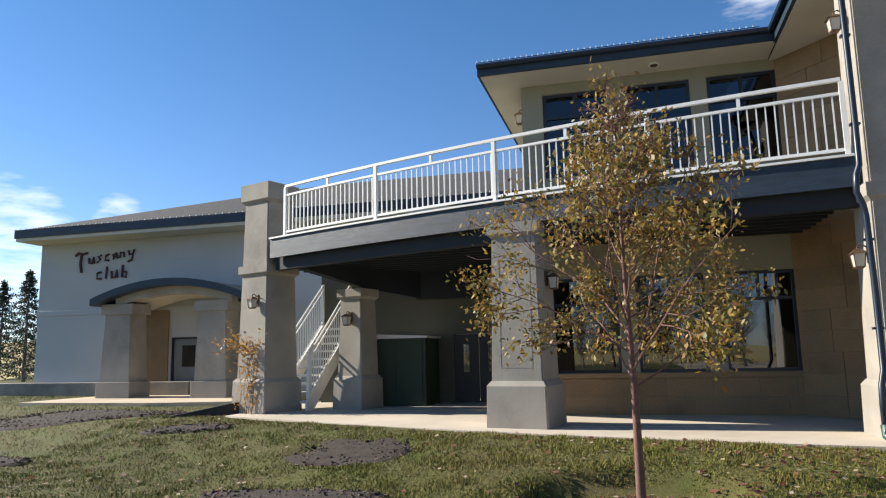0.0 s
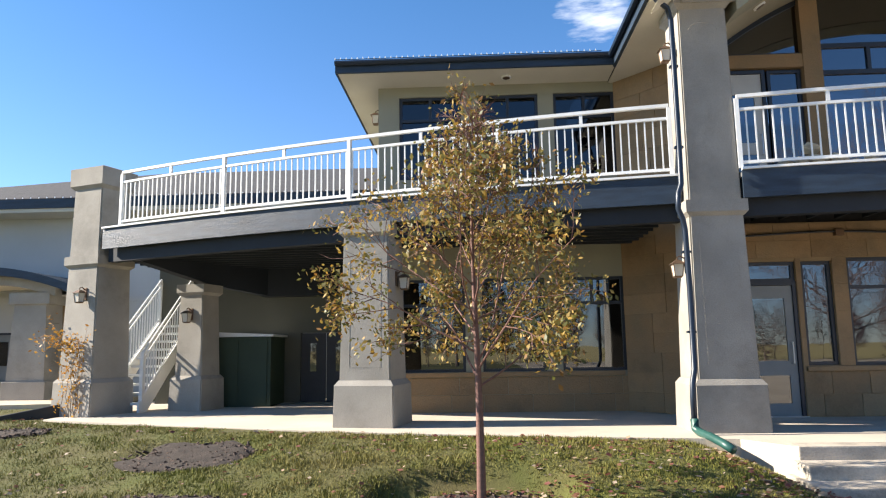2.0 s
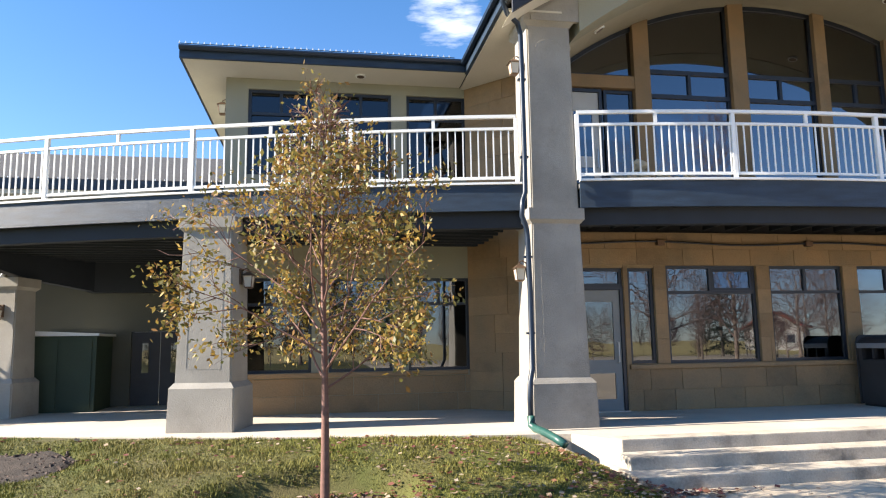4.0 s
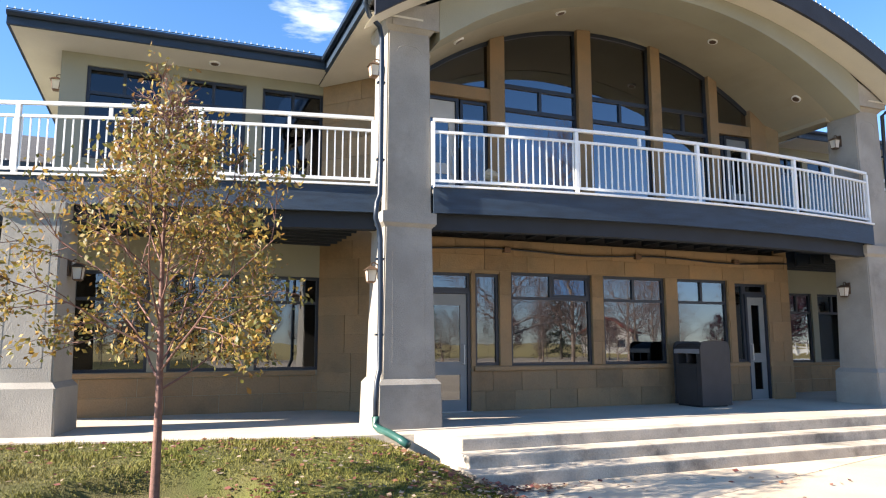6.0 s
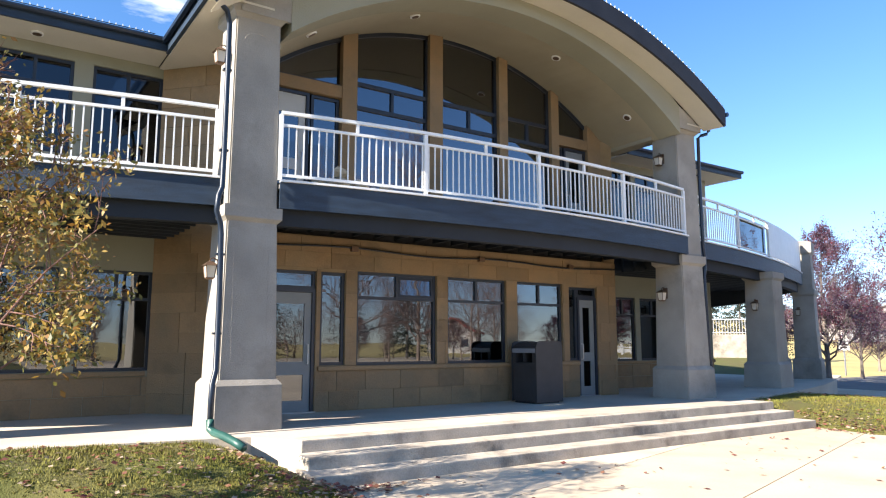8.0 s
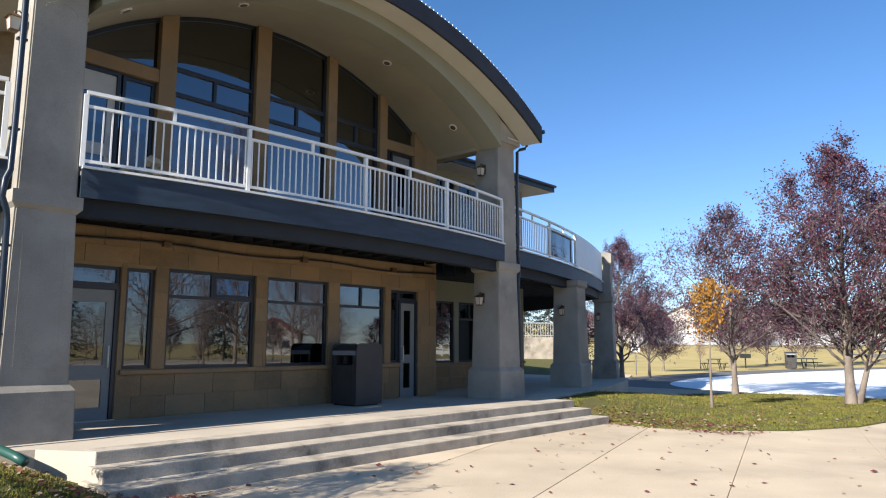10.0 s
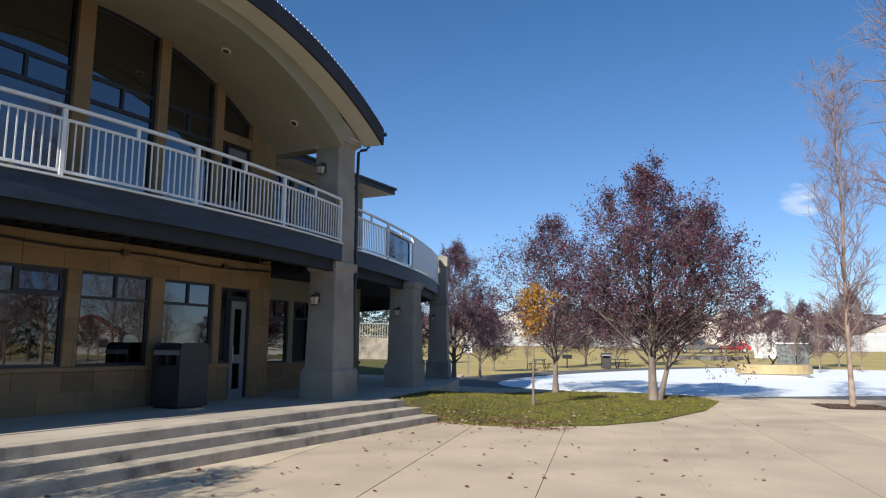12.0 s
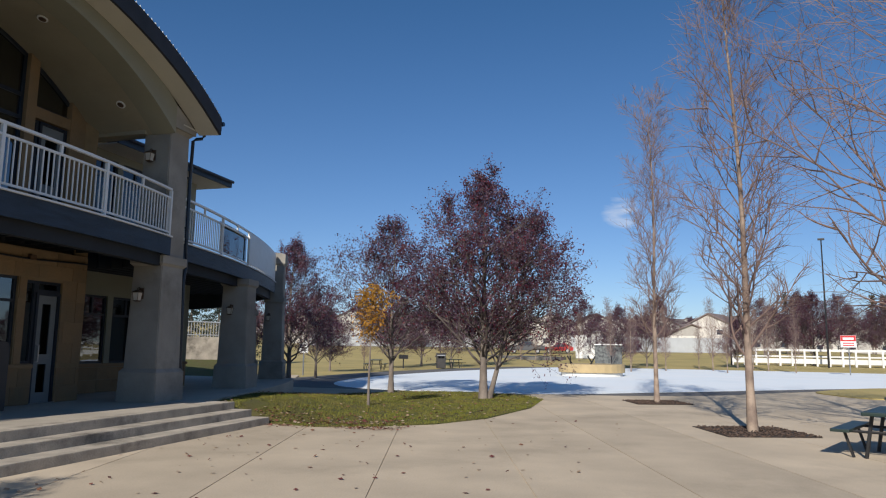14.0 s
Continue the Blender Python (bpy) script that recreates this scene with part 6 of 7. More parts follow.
def blades(name, label, boxes, zfun, keep):
    vs, n = [], 0
    for x0, x1, y0, y1, dens, h in boxes:
        cnt = int((x1 - x0) * (y1 - y0) * dens)
        xs, ys = rng.uniform(x0, x1, cnt), rng.uniform(y0, y1, cnt)
        for x, y in zip(xs, ys):
            if not keep(x, y):
                continue
            z = zfun(x, y)
            a = rng.uniform(0, 6.28)
            tuft = 0.5 + 1.1 * max(0.0, noise.noise((x * 2.3, y * 2.3, 0.0)) + 0.35)
            w, hh = 0.006, h * tuft * rng.uniform(0.5, 1.3)
            lx, ly = rng.normal(0, 0.45 * h, 2)
            vs += [(x - w * math.cos(a), y - w * math.sin(a), z), (x + w * math.cos(a), y + w * math.sin(a), z), (x + lx, y + ly, z + hh)]
            n += 1
    me = bpy.data.meshes.new(name)
    me.from_pydata(vs, [], [(3 * i, 3 * i + 1, 3 * i + 2) for i in range(n)])
    me.materials.append(BLADE)
    return tagged(new(name, me), label, "grass", "", "stuff")


def on_lawn(x, y):
    if x > -5.0 or (x > -5.3 and y > -2.9 and y < -1.0):
        return False
    if x > -16.6 and y > wing_edge(x) - 0.86:
        return False
    for cx, cy, rx, ry in ((TREE_X - 0.05, TREE_Y + 0.4, 0.85, 0.58), (-12.45, -0.75, 0.93, 0.6), (-16.3, 0.95, 0.9, 0.26), (-20.6, 3.0, 2.8, 0.65), (-18.6, -1.0, 0.75, 0.4), (-12.4, -2.75, 1.1, 0.3)):
        if ((x - cx) / rx) ** 2 + ((y - cy) / ry) ** 2 < 0.9:
            return False
    return not (-24.6 < x < -17.2 and y > 5.1)


blades("lawn_blades", "short green grass blades of the lawn", [(-12.5, -5.0, -4.2, 0.4, 2600, 0.042), (-18.5, -12.5, -3.2, 2.6, 1300, 0.042), (-28, -18.5, -2, 8.4, 260, 0.05)],
       lambda x, y: lawn_z(x, y) + 0.015, on_lawn)


blades("island_blades", "short green grass blades of the lawn island", [(5.4, 18.0, -7.5, 0.2, 850, 0.045)], lambda x, y: island_z(x, y) - 0.005, in_island)


def fallen(name, label, spots, size, mat):
    n = len(spots)
    c = np.array(spots)
    a = rng.uniform(0, 6.28, n)
    s = size * rng.uniform(0.6, 1.3, n)
    tilt = rng.uniform(0.0, 0.5, n) * s
    d = np.stack([np.cos(a) * s, np.sin(a) * s, np.zeros(n)], 1)
    e = np.stack([-np.sin(a) * s * 0.55, np.cos(a) * s * 0.55, tilt], 1)
    v = np.stack([c - d, c - e + [0, 0, 0.004], c + d, c + e], 1)
    v[:, :, 2] += tilt[:, None] * 0.8
    me = bpy.data.meshes.new(name)
    me.from_pydata(v.reshape(-1, 3).tolist(), [], np.arange(4 * n).reshape(-1, 4).tolist())
    me.materials.append(mat)
    return tagged(new(name, me), label, "leaves", "", "stuff")


spots = []
for k in range(10500):
    x = rng.uniform(-24, -5.0)
    if rng.random() > 0.18 + 0.82 * smooth01(-12, -5.5, x):
        continue
    y = rng.uniform(-4.5, 3.0)
    if on_lawn(x, y):
        spots.append((x, y, lawn_z(x, y) + 0.035))
for k in range(420):
    a, q = rng.uniform(0, 6.28), math.sqrt(rng.random())
    x, y = TREE_X + 1.0 * q * math.cos(a) + 0.2, TREE_Y + 0.4 + 0.6 * q * math.sin(a)
    spots.append((x, y, lawn_z(x, y) + 0.075))
for k in range(420):
    x, y = -4.95 - abs(rng.normal(0, 0.35)), rng.uniform(-4.6, -2.2)
    spots.append((x, y, lawn_z(x, y) + 0.06))
fallen("fallen_leaves", "scattered dry brown and red leaves on the lawn", spots, 0.036, LEAF_FALL)
spots = []
for k in range(420):
    x, y = rng.uniform(-4.6, 9), rng.uniform(-10, -2.7)
    if rng.random() < 0.35 + 0.65 * smooth01(-6.5, -2.8, y) and not in_island(x, y):
        spots.append((x, y, 0.008))
for k in range(160):
    spots.append((-4.9 + abs(rng.normal(0, 0.5)), -2.72 - abs(rng.normal(0, 0.25)), 0.012))
for k in range(800):
    x, y = 5.3 + abs(rng.normal(0, 0.9)), -1.9 - 3.8 * rng.random()
    spots.append((x, y, island_z(x, y) + 0.03 if in_island(x, y) else 0.012))
for k in range(900):
    x, y = rng.uniform(5.4, 17.5), rng.uniform(-7.4, -0.2)
    if in_island(x, y):
        spots.append((x, y, island_z(x, y) + 0.03))
fallen("plaza_leaves", "scattered dry leaves on the concrete plaza", spots, 0.04, LEAF_FALL)

# vine on the end pillar
vine = thing("vine", "sparse yellow-leaved vine climbing a stucco pillar", "vine")
bm = BM()
pts_v = []
vr = np.random.default_rng(9)
VM = pose(*END_L, 0, 0, 0, -20)
for k in range(7):
    p = [VM @ Vector((vr.uniform(0.0, 0.25), -0.58 - vr.uniform(0, 0.06), 0.3))]
    for i in range(9):
        p.append(p[-1] + VM.to_3x3() @ Vector((vr.normal(0, 0.06), vr.normal(0, 0.012), vr.uniform(0.1, 0.24))))
    tube(bm, p, 0.008, 4, 0.003)
    pts_v += p[2:]
for k in range(4):
    p = [VM @ Vector((0.05, -0.62, 1.75))]
    for i in range(6):
        p.append(p[-1] + VM.to_3x3() @ Vector((-0.14 + vr.normal(0, 0.03), vr.normal(0, 0.03), 0.03 + vr.normal(0, 0.07))))
    tube(bm, p, 0.006, 4, 0.003)
    pts_v += p
part("stem", bm, BARK_GREY, vine)
leaf_cloud("vine_leaves", [tuple(pts_v[i]) for i in vr.integers(0, len(pts_v), 520)], 0.075, LEAF_YELLOW, vine, vr, 0.07)
# ---- round the plaza and in the distance ----
def ground_pose(bearing, r, turn_z=None, dz=0.0):
    x, y = -8.5 + r * math.cos(radians(bearing)), -10.35 + r * math.sin(radians(bearing))
    return pose(x, y, lawn_z(x, y) + dz if r > 58 else dz, 0, 0, bearing - 90 if turn_z is None else turn_z)


# low planter on the rink
planter = thing("rink_planter", "round tan planter on a white plinth on the rink", "planter", m=pose(39.2, -7.5, 0.012))
bm = BM()
tube(bm, [(0, 0, 0.22), (0, 0, 0.75)], 2.15, 28)
part("drum", bm, WOOD_TAN, planter)
bm = BM()
tube(bm, [(0, 0, 0.0), (0, 0, 0.2)], 2.0, 28)
part("plinth", bm, WHITE_WALL, planter)
for k in range(6):
    bm = BM()
    a = k * 1.05
    tube(bm, [(1.5 * math.cos(a), 1.5 * math.sin(a), 0.7), (1.7 * math.cos(a + 0.2), 1.7 * math.sin(a + 0.2), 1.25)], 0.05, 5)
    part("nozzle", bm, BLACK_PLASTIC, planter)


def picnic_table(m, label="dark green steel picnic table with benches"):
    t = thing("picnic_table", label, "table", "picnic tables", m=m)
    bm = BM()
    box(bm, -0.9, 0.9, -0.4, 0.4, 0.70, 0.76, 0.015)
    part("tabletop", bm, TABLE_GREEN, t)
    for sy in (-1, 1):
        bm = BM()
        box(bm, -0.9, 0.9, sy * 0.72 - 0.14, sy * 0.72 + 0.14, 0.42, 0.47, 0.012)
        part("bench", bm, TABLE_GREEN, t)
    for sx in (-0.55, 0.55):
        bm = BM()
        tube(bm, [(sx, -0.3, 0.70), (sx, -0.42, 0.0)], 0.03, 6)
        tube(bm, [(sx, 0.3, 0.70), (sx, 0.42, 0.0)], 0.03, 6)
        tube(bm, [(sx, -0.72, 0.42), (sx, 0.72, 0.42)], 0.025, 6)
        tube(bm, [(sx, -0.72, 0.42), (sx, -0.6, 0.0)], 0.025, 6)
        tube(bm, [(sx, 0.72, 0.42), (sx, 0.6, 0.0)], 0.025, 6)
        part("leg_frame", bm, BLACK_PLASTIC, t)
    return t


table = picnic_table(pose(4.9, -14.55, 0.0, 0, 0, -25))
copy_thing(table, pose(8.2, -16.3, 0.0, 0, 0, 80))
copy_thing(table, pose(41.8, 8.6, 0.0, 0, 0, 15))
copy_thing(table, pose(50.2, 4.9, 0.0, 0, 0, 60))


def post_sign(m, label, h, w, ph, red=False):
    s = thing("post_sign", label, "sign", "signs", m=m)
    bm = BM()
    tube(bm, [(0, 0, 0), (0, 0, h)], 0.04, 8)
    part("post", bm, METAL, s)
    bm = BM()
    box(bm, -w / 2, w / 2, -0.06, -0.045, h - ph, h, 0.004)
    part("plate", bm, SIGN_WHITE, s)
    if red:
        bm = BM()
        box(bm, -w / 2 + 0.01, w / 2 - 0.01, -0.066, -0.061, h - ph * 0.5, h - 0.01)
        part("red_band", bm, SIGN_RED, s)
        for k, (a, b) in enumerate(((0.12, 0.22), (0.30, 0.40))):
            bm = BM()
            box(bm, -w * 0.36, w * 0.36, -0.064, -0.061, h - ph + ph * a, h - ph + ph * b)
            part("text_bar", bm, SIGN_RED, s)
        bm = BM()
        box(bm, -w * 0.34, w * 0.34, -0.070, -0.067, h - ph * 0.36, h - ph * 0.18)
        part("text_bar", bm, SIGN_WHITE, s)
    else:
        for a, b, c in ((0.2, 0.32, 0.34), (0.42, 0.54, 0.3), (0.64, 0.82, 0.22)):
            bm = BM()
            box(bm, -w * c, w * c, -0.066, -0.061, h - ph + ph * a, h - ph + ph * b)
            part("text_bar", bm, BLACK_PLASTIC, s)
    return s


post_sign(pose(29.5, 8.5, 0.0, 0, 0, -64), "small white notice on a metal post", 1.9, 0.5, 0.6)
post_sign(ground_pose(-14.6, 62), "red and white notice board on a metal post", 3.0, 1.05, 0.9, True)


def grill(m):
    g = thing("park_grill", "black steel park grill on a post", "grill", m=m)
    bm = BM()
    tube(bm, [(0, 0, 0), (0, 0, 0.8)], 0.05, 8)
    part("post", bm, BLACK_PLASTIC, g)
    bm = BM()
    for a in ((-0.35, -0.31, -0.25, 0.25), (0.31, 0.35, -0.25, 0.25), (-0.31, 0.31, 0.21, 0.25), (-0.31, 0.31, -0.25, -0.21)):
        box(bm, *a, 0.8, 1.08)
    box(bm, -0.35, 0.35, -0.25, 0.25, 0.77, 0.80)
    part("fire_box", bm, BLACK_PLASTIC, g)
    bm = BM()
    for k in range(7):
        tube(bm, [(-0.3 + 0.1 * k, -0.25, 1.0), (-0.3 + 0.1 * k, 0.25, 1.0)], 0.01, 4)
    part("grate", bm, METAL, g)
    return g


grill(pose(46.5, 8.0, 0.0, 0, 0, -60))
litter_bin(48.6, 5.4, 0.0, -70)


def lamp_post(m, h=9.0):
    l = thing("lamp_post", "tall dark lamp post beyond the rink", "lamp post", "lamp posts", m=m)
    bm = BM()
    tube(bm, [(0, 0, 0), (0, 0, h)], 0.10, 8, 0.06)
    part("pole", bm, BLACK_PLASTIC, l)
    bm = BM()
    box(bm, -0.3, 0.3, -0.15, 0.15, h, h + 0.18, 0.02)
    part("lamp_head", bm, BLACK_PLASTIC, l)
    return l


post_lamp = lamp_post(ground_pose(-13.3, 78), 12.5)
copy_thing(post_lamp, ground_pose(-6.9, 80) @ Matrix.Diagonal((0.8, 0.8, 0.75, 1)))

# utility box in a camouflage wrap
ub = thing("utility_box", "dark utility box wrapped in patterned film", "utility box", m=ground_pose(2.1, 66))
bm = BM()
box(bm, -1.2, 1.2, -0.6, 0.6, 0, 2.1, 0.03)
part("housing", bm, material("patterned_film", (0.13, 0.14, 0.13), 0.6, vary=0.5, scale=5, fine=18, bump=0, second=(0.03, 0.03, 0.035)), ub)
bm = BM()
box(bm, -1.25, 1.25, -0.65, 0.65, 2.1, 2.17, 0.02)
part("housing_lid", bm, METAL, ub)


# white board fence beyond the rink
def board_fence():
    f = thing("board_fence", "white board fence with posts beyond the rink", "fence")
    post_m, rail_m = BM(), BM()
    box(post_m, -0.09, 0.09, -0.09, 0.09, 0, 1.75)
    pm = mesh_of("post", post_m, WHITE_WALL)
    pts = []
    for k in range(34):
        b = -7.0 - 0.8 * k
        r = 82 - 0.12 * k
        pts.append((b, r))
    for i, (b, r) in enumerate(pts):
        m = ground_pose(b, r)
        piece("post", pm, f, m)
        if i + 1 < len(pts):
            p, q = m.translation, ground_pose(*pts[i + 1]).translation
            for z0, z1, d in ((1.5, 1.72, 0.0), (0.25, 0.75, 0.05), (0.9, 1.05, 0.05)):
                bm = BM()
                ribbon(bm, [(p.x, p.y), (q.x, q.y)], d - 0.03, d + 0.03, (p.z + q.z) / 2 + z0, (p.z + q.z) / 2 + z1)
                part("board", bm, WHITE_WALL, f)
    return f


board_fence()


def panel_fence(b0, b1, r, n, h, mat, label):
    f = thing("panel_fence", label, "fence", "panel fences")
    for i in range(n):
        p, q = ground_pose(b0 + (b1 - b0) * i / n, r).translation, ground_pose(b0 + (b1 - b0) * (i + 0.96) / n, r).translation
        bm = BM()
        ribbon(bm, [(p.x, p.y), (q.x, q.y)], -0.04, 0.04, p.z, p.z + h)
        part("panel", bm, mat, f)
        bm = BM()
        box(bm, p.x - 0.08, p.x + 0.08, p.y - 0.08, p.y + 0.08, p.z, p.z + h + 0.1)
        part("post", bm, mat, f)
    return f


panel_fence(5.0, -7.2, 118, 24, 2.3, FENCE_GREY, "pale grey panel fence along the gardens")
panel_fence(26.0, 10.5, 135, 30, 2.2, FENCE_GREY, "pale grey panel fence along the gardens")
panel_fence(4.6, 2.3, 92, 5, 2.9, WHITE_WALL, "white panel screen by the car park")


def house(m, w, d, h, roof_h, roof=None):
    """A far suburban house: walls, gable roof, windows, door."""
    hs = thing("house", "two-storey suburban house with siding and a gable roof", "house", "far houses", m=m)
    bm = BM()
    box(bm, -w / 2, w / 2, 0, d, -3, h)
    part("wall", bm, HOUSE_WALL, hs)
    bm = BM()
    for s0, s1, zz in ((-0.5, d + 0.5, 0.25),):
        profile = [(-w / 2 - 0.5, h - 0.1), (0, h + roof_h), (w / 2 + 0.5, h - 0.1), (w / 2 + 0.5, h + 0.15), (0, h + roof_h + 0.28), (-w / 2 - 0.5, h + 0.15)]
        profile_y(bm, profile, s0, s1)
    part("roof", bm, roof or HOUSE_ROOF, hs)
    bm = BM()
    profile_y(bm, [(-w / 2, h), (w / 2, h), (0, h + roof_h - 0.1)], 0.0, d)
    part("gable", bm, HOUSE_WALL, hs)
    for x in (-w * 0.28, w * 0.22):
        for z in (0.9, 3.6) if h > 4.5 else (0.9,):
            bm = BM()
            box(bm, x - 0.75, x + 0.75, -0.06, 0.02, z, z + 1.3)
            win = part("window", bm, WHITE_WALL, hs)
            bm = BM()
            box(bm, x - 0.65, x + 0.65, -0.09, -0.065, z + 0.1, z + 1.2)
            part("pane", bm, FAR_PANE, win)
    return hs


h_a = house(ground_pose(22.6, 165), 11, 10, 5.6, 2.8)
h_b = house(ground_pose(20.2, 185), 9, 11, 5.4, 3.2)
h_c = house(ground_pose(8.0, 160), 13, 10, 3.4, 2.6)
rs = random.Random(12)
for i in range(40):
    b = 27 - 1.35 * i
    if b < -24:
        break
    r = rs.choice((172, 195, 225))
    copy_thing((h_a, h_b, h_c)[i % 3], ground_pose(b + rs.uniform(-0.3, 0.3), r, None, -0.3) @ Matrix.Rotation(radians(rs.uniform(-35, 35)), 4, "Z"))
for i in range(46):
    b = 30 - 1.3 * i
    r = rs.uniform(270, 380)
    copy_thing((h_b, h_a)[i % 2], ground_pose(b, r, None, -0.5) @ Matrix.Rotation(radians(rs.uniform(-40, 40)), 4, "Z"))

house(ground_pose(-47, 96), 8, 8, 3.2, 2.4, HOUSE_RED)


# parked vehicles
def vehicle(m, label, mat, pickup):
    v = thing("car", label, "car", "parked cars", m=m)
    L, W, H = (5.6, 1.95, 1.85) if pickup else (4.4, 1.8, 1.45)
    bm = BM()
    if pickup:
        prof = [(-L / 2, 0.45), (L / 2, 0.45), (L / 2, 1.0), (L / 2 - 0.3, 1.12), (0.95, 1.2), (0.4, H), (-0.9, H), (-1.15, 1.2), (-L / 2, 1.2)]
    else:
        prof = [(-L / 2, 0.4), (L / 2, 0.4), (L / 2, 0.75), (L / 2 - 0.3, 0.88), (0.9, 0.95), (0.25, H), (-1.2, H), (-1.9, 0.98), (-L / 2, 0.92)]
    profile_y(bm, prof, -W / 2, W / 2)
    bmesh.ops.bevel(bm, geom=bm.edges[:], offset=0.06, segments=2, affect="EDGES")
    body = part("body", bm, mat, v, smooth=False)
    for sy in (-1, 1):
        bm = BM()
        y = sy * (W / 2 + 0.004)
        z0, z1 = (1.22, H - 0.12) if pickup else (0.98, H - 0.1)
        profile_y(bm, [(-0.95, z0), (0.75, z0), (0.3, z1), (-0.85, z1)], min(y, y + sy * 0.01), max(y, y + sy * 0.01))
        part("side_window", bm, FAR_PANE, body)
        for x in (-L * 0.31, L * 0.31):
            bm = BM()
            tube(bm, [(x, sy * (W / 2 - 0.2), 0.37), (x, sy * (W / 2 + 0.02), 0.37)], 0.37, 16)
            wheel = part("wheel", bm, TYRE, v)
            bm = BM()
            tube(bm, [(x, sy * (W / 2 + 0.015), 0.37), (x, sy * (W / 2 + 0.03), 0.37)], 0.22, 12)
            part("rim", bm, METAL, wheel)
    for sy in (-1, 1):
        bm = BM()
        box(bm, L / 2 - 0.02, L / 2 + 0.02, sy * 0.7 - 0.16, sy * 0.7 + 0.16, 0.75, 0.92)
        part("headlight", bm, SIGN_WHITE, v)
        bm = BM()
        box(bm, -L / 2 - 0.02, -L / 2 + 0.02, sy * 0.75 - 0.1, sy * 0.75 + 0.1, 0.75, 1.0)
        part("tail_light", bm, SIGN_RED, v)
    return v


vehicle(ground_pose(8.6, 106, 98.5), "grey pickup truck parked beyond the field", CAR_GREY, True)
vehicle(ground_pose(6.0, 108, 95), "red car parked beyond the field", CAR_RED, False)
vehicle(ground_pose(1.0, 112, 91), "grey car parked by the panel fence", CAR_GREY, False)

# bank and retaining wall seen under the far deck
wall_r = thing("retaining_wall", "pale retaining wall with a metal guard rail", "wall")
path_r = [(20.5, 17.5), (25.5, 14.2), (29.2, 11.6)]
bm = BM()
ribbon(bm, path_r, 0.0, 0.3, -0.2, 2.15)
part("wall_body", bm, STEP_CONC, wall_r)
for h0, h1 in ((2.97, 3.03), (2.24, 2.28)):
    bm = BM()
    ribbon(bm, path_r, 0.12, 0.17, h0, h1)
    part("guard_rail", bm, FENCE_GREY, wall_r)
bar_bm2 = BM()
box(bar_bm2, -0.012, 0.012, -0.012, 0.012, 0, 0.8)
bar2 = mesh_of("bar", bar_bm2, FENCE_GREY)
for p, a in resample([(20.6, 17.62), (25.6, 14.33), (29.2, 11.75)], 0.16):
    piece("bar", bar2, wall_r, pose(p.x, p.y, 2.15, 0, 0, a))
bm = BM()
bank = [(16.8, 9.2), (24, 8.6), (28.8, 11.2), (20.3, 17.2), (16.8, 15)]
lo = [bm.verts.new((x, y, -0.2)) for x, y in bank]
hi = [bm.verts.new((x, y, z)) for (x, y), z in zip(bank, (0.15, 0.12, 0.85, 0.95, 0.7))]
bm.faces.new(lo[::-1]), bm.faces.new((hi[0], hi[1], hi[2])), bm.faces.new((hi[0], hi[2], hi[3])), bm.faces.new((hi[0], hi[3], hi[4]))
for k in range(5):
    bm.faces.new((lo[k], lo[(k + 1) % 5], hi[(k + 1) % 5], hi[k]))
structure("grass_bank", bm, GRASS, "green grass bank below the retaining wall", "lawn")

# broad hedge of far bare trees on the hill line
for i, b in enumerate(np.linspace(30, -24, 34)):
    copy_thing((plum_b, plum, aspen_b)[i % 3], place(float(b) + rs.uniform(-0.8, 0.8), rs.uniform(100, 190), -0.2, 31 * i, rs.uniform(0.9, 1.3)))

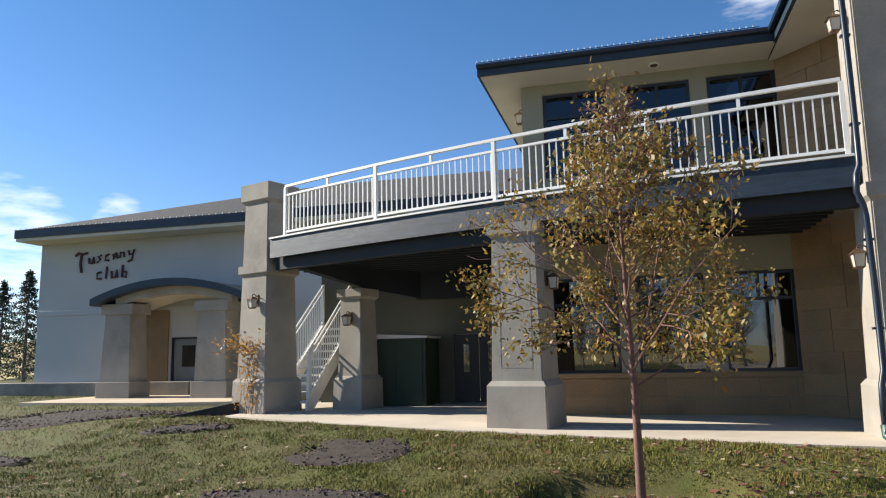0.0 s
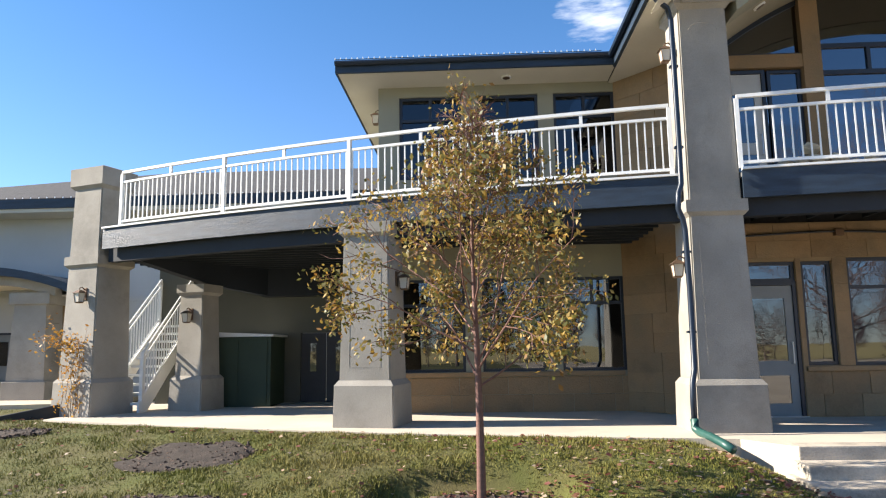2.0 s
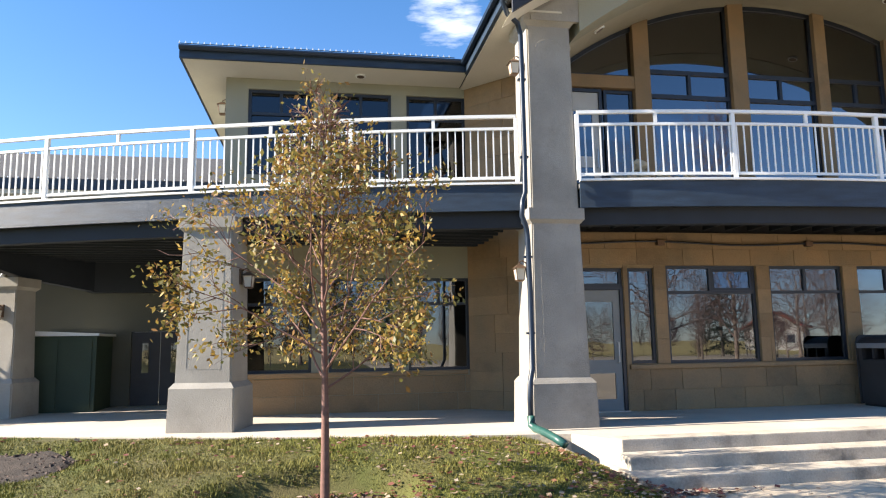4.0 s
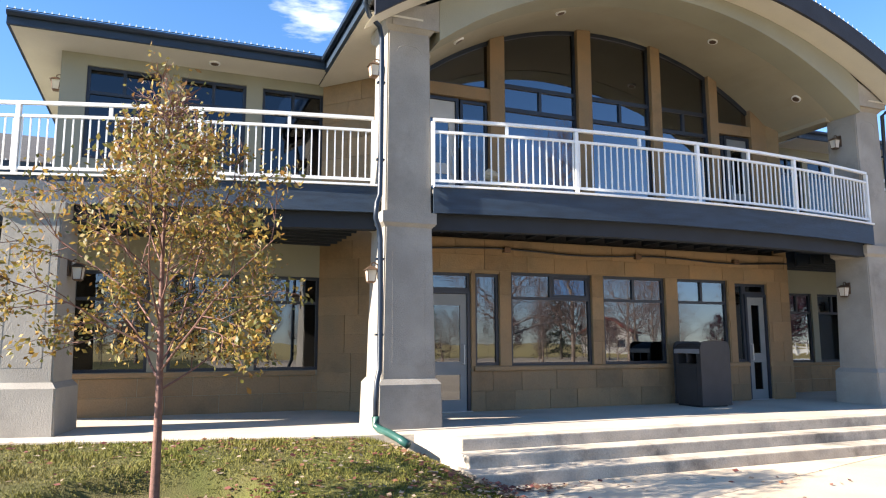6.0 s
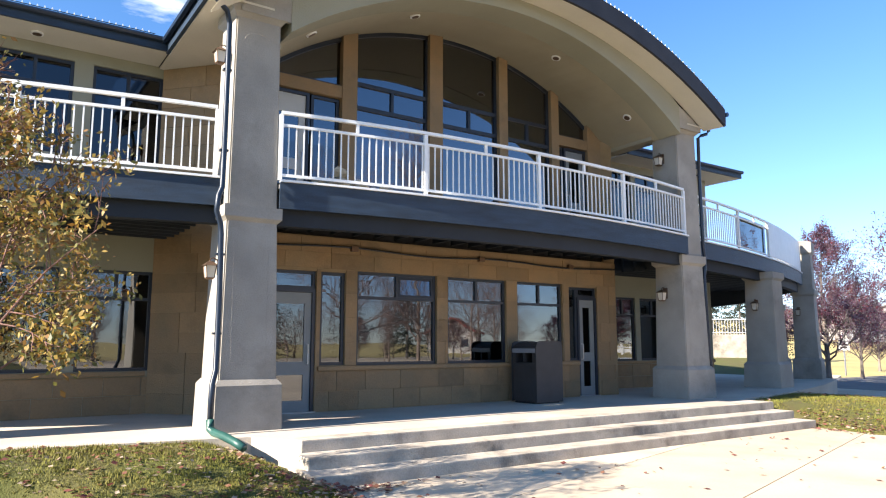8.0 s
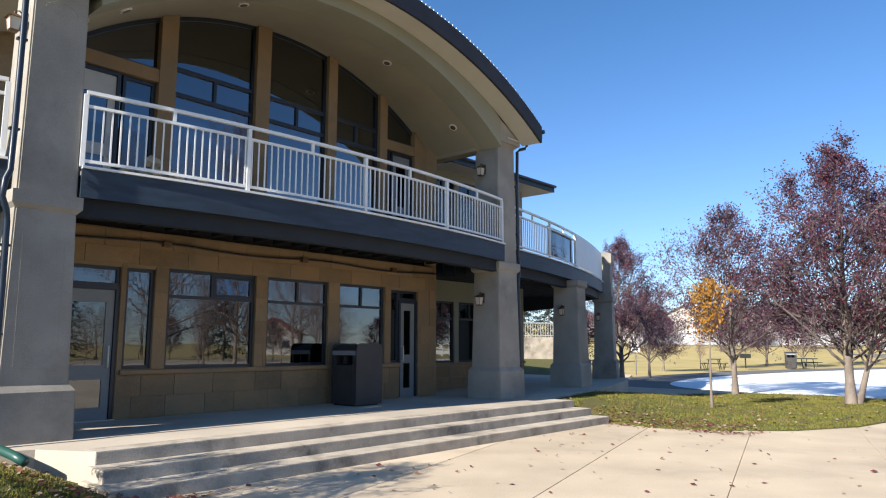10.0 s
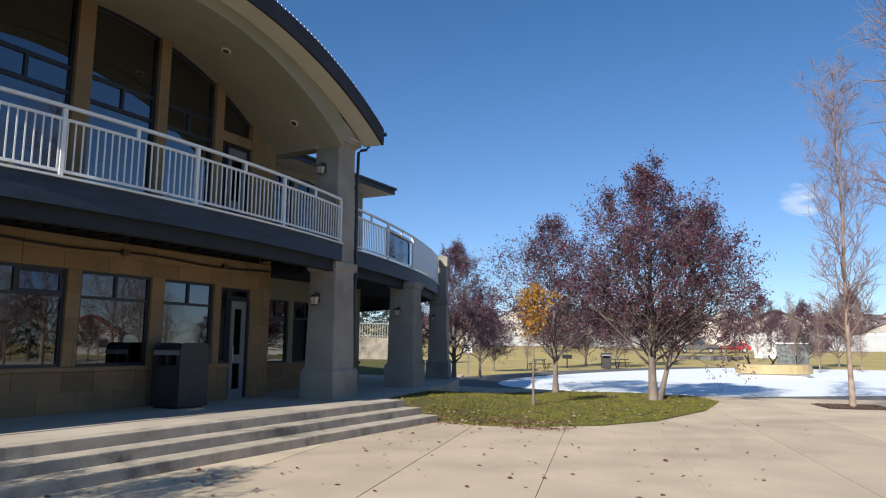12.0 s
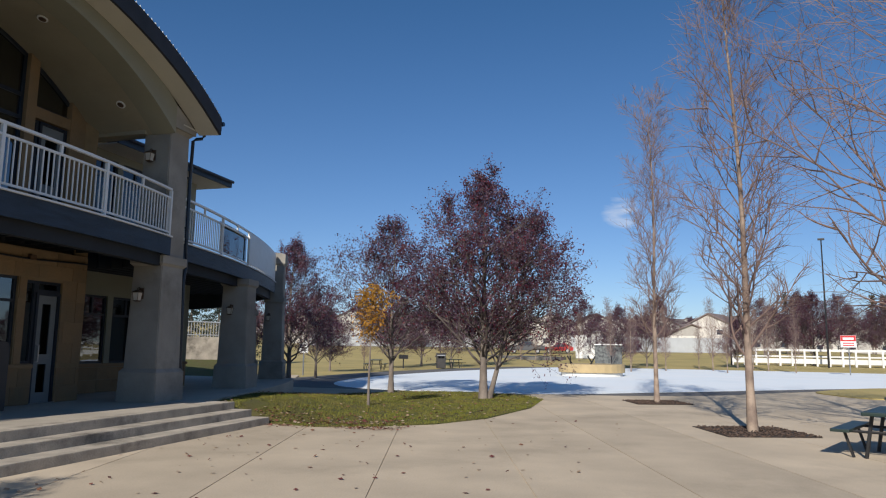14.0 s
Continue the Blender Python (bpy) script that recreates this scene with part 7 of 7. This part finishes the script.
# ---- sandstone blocks on the walls ----
def blocks(parent, origin, along, length, z0, z1, course, holes, seed, depth=0.012):
    """Courses of sandstone blocks laid on a wall face; along is the plan direction, the face looks to its right."""
    rs2 = random.Random(seed)
    d = Vector((*along, 0)).normalized()
    ang = math.degrees(math.atan2(d.y, d.x))
    n_c = max(1, round((z1 - z0) / course))
    ch = (z1 - z0) / n_c
    cache = {}
    for c in range(n_c):
        s = 0.0
        za, zb_ = z0 + c * ch, z0 + (c + 1) * ch
        edges = [0.0]
        while edges[-1] < length - 0.25:
            edges.append(min(length, edges[-1] + rs2.choice((0.6, 0.75, 0.9))))
        if length - edges[-1] > 0.02:
            edges.append(length)
        cuts = sorted({*edges, *[v for h in holes if h[2] < zb_ - 0.02 and h[3] > za + 0.02 for v in h[:2] if 0 < v < length]})
        for a, b in zip(cuts, cuts[1:]):
            mid = (a + b) / 2
            if b - a < 0.05 or any(h[0] < mid < h[1] and h[2] < zb_ - 0.02 and h[3] > za + 0.02 for h in holes):
                continue
            w = round(b - a - 0.008, 3)
            key = (w, round(ch, 3), rs2.randrange(2))
            if key not in cache:
                bm = BM()
                dd = depth + 0.003 * key[2]
                box(bm, -w / 2, w / 2, -dd, 0.01, 0.003, ch - 0.003, 0.004)
                cache[key] = mesh_of("sandstone_block", bm, SANDSTONE)
            p = Vector(origin) + d * mid
            piece("sandstone_block", cache[key], parent, pose(p.x, p.y, za, 0, 0, ang))


off = 4.55
holes_l = [(h[0] + off, h[1] + off, h[2] - 0.01, h[3] + 0.01) for h in LOW_HOLES]
blocks(wall_mid, (-4.55, WALL_C, 0), (1, 0), 9.1, TERRACE, 1.17, 0.36, holes_l, 1)
blocks(wall_mid, (-4.55, WALL_C, 0), (1, 0), 9.1, 1.26, 3.02, 0.44, holes_l, 2)
blocks(wall_mid, (-4.55, WALL_C, 0), (1, 0), 9.1, 3.03, 3.6, 0.285, holes_l, 3)
for s in (-1, 1):
    x0 = -10.45 if s < 0 else 5.85
    blocks(wing_walls[s, 0], (x0, WALL_W, 0), (1, 0), 4.6, TERRACE, 1.09, 0.32, [], 5 + s)
    a, b = ((-5.85, WALL_W), (-4.55, WALL_C)) if s < 0 else ((4.55, WALL_C), (5.85, WALL_W))
    dv = Vector(b) - Vector(a)
    blocks(slant_walls[s], (*a, 0), (dv.x, dv.y), dv.length, TERRACE, 3.6, 0.35, [], 8 + s)
    blocks(slant_walls[s], (*a, 0), (dv.x, dv.y), dv.length, 4.1, 6.7, 0.37, [], 11 + s)
sill = BM()
for xa, xb in ((-3.28, 3.26),):
    box(sill, xa, xb, WALL_C - 0.06, WALL_C - 0.003, 1.175, 1.252, 0.012)
structure("sill_band", sill, SANDSTONE, "sandstone sill band under the windows", "trim")
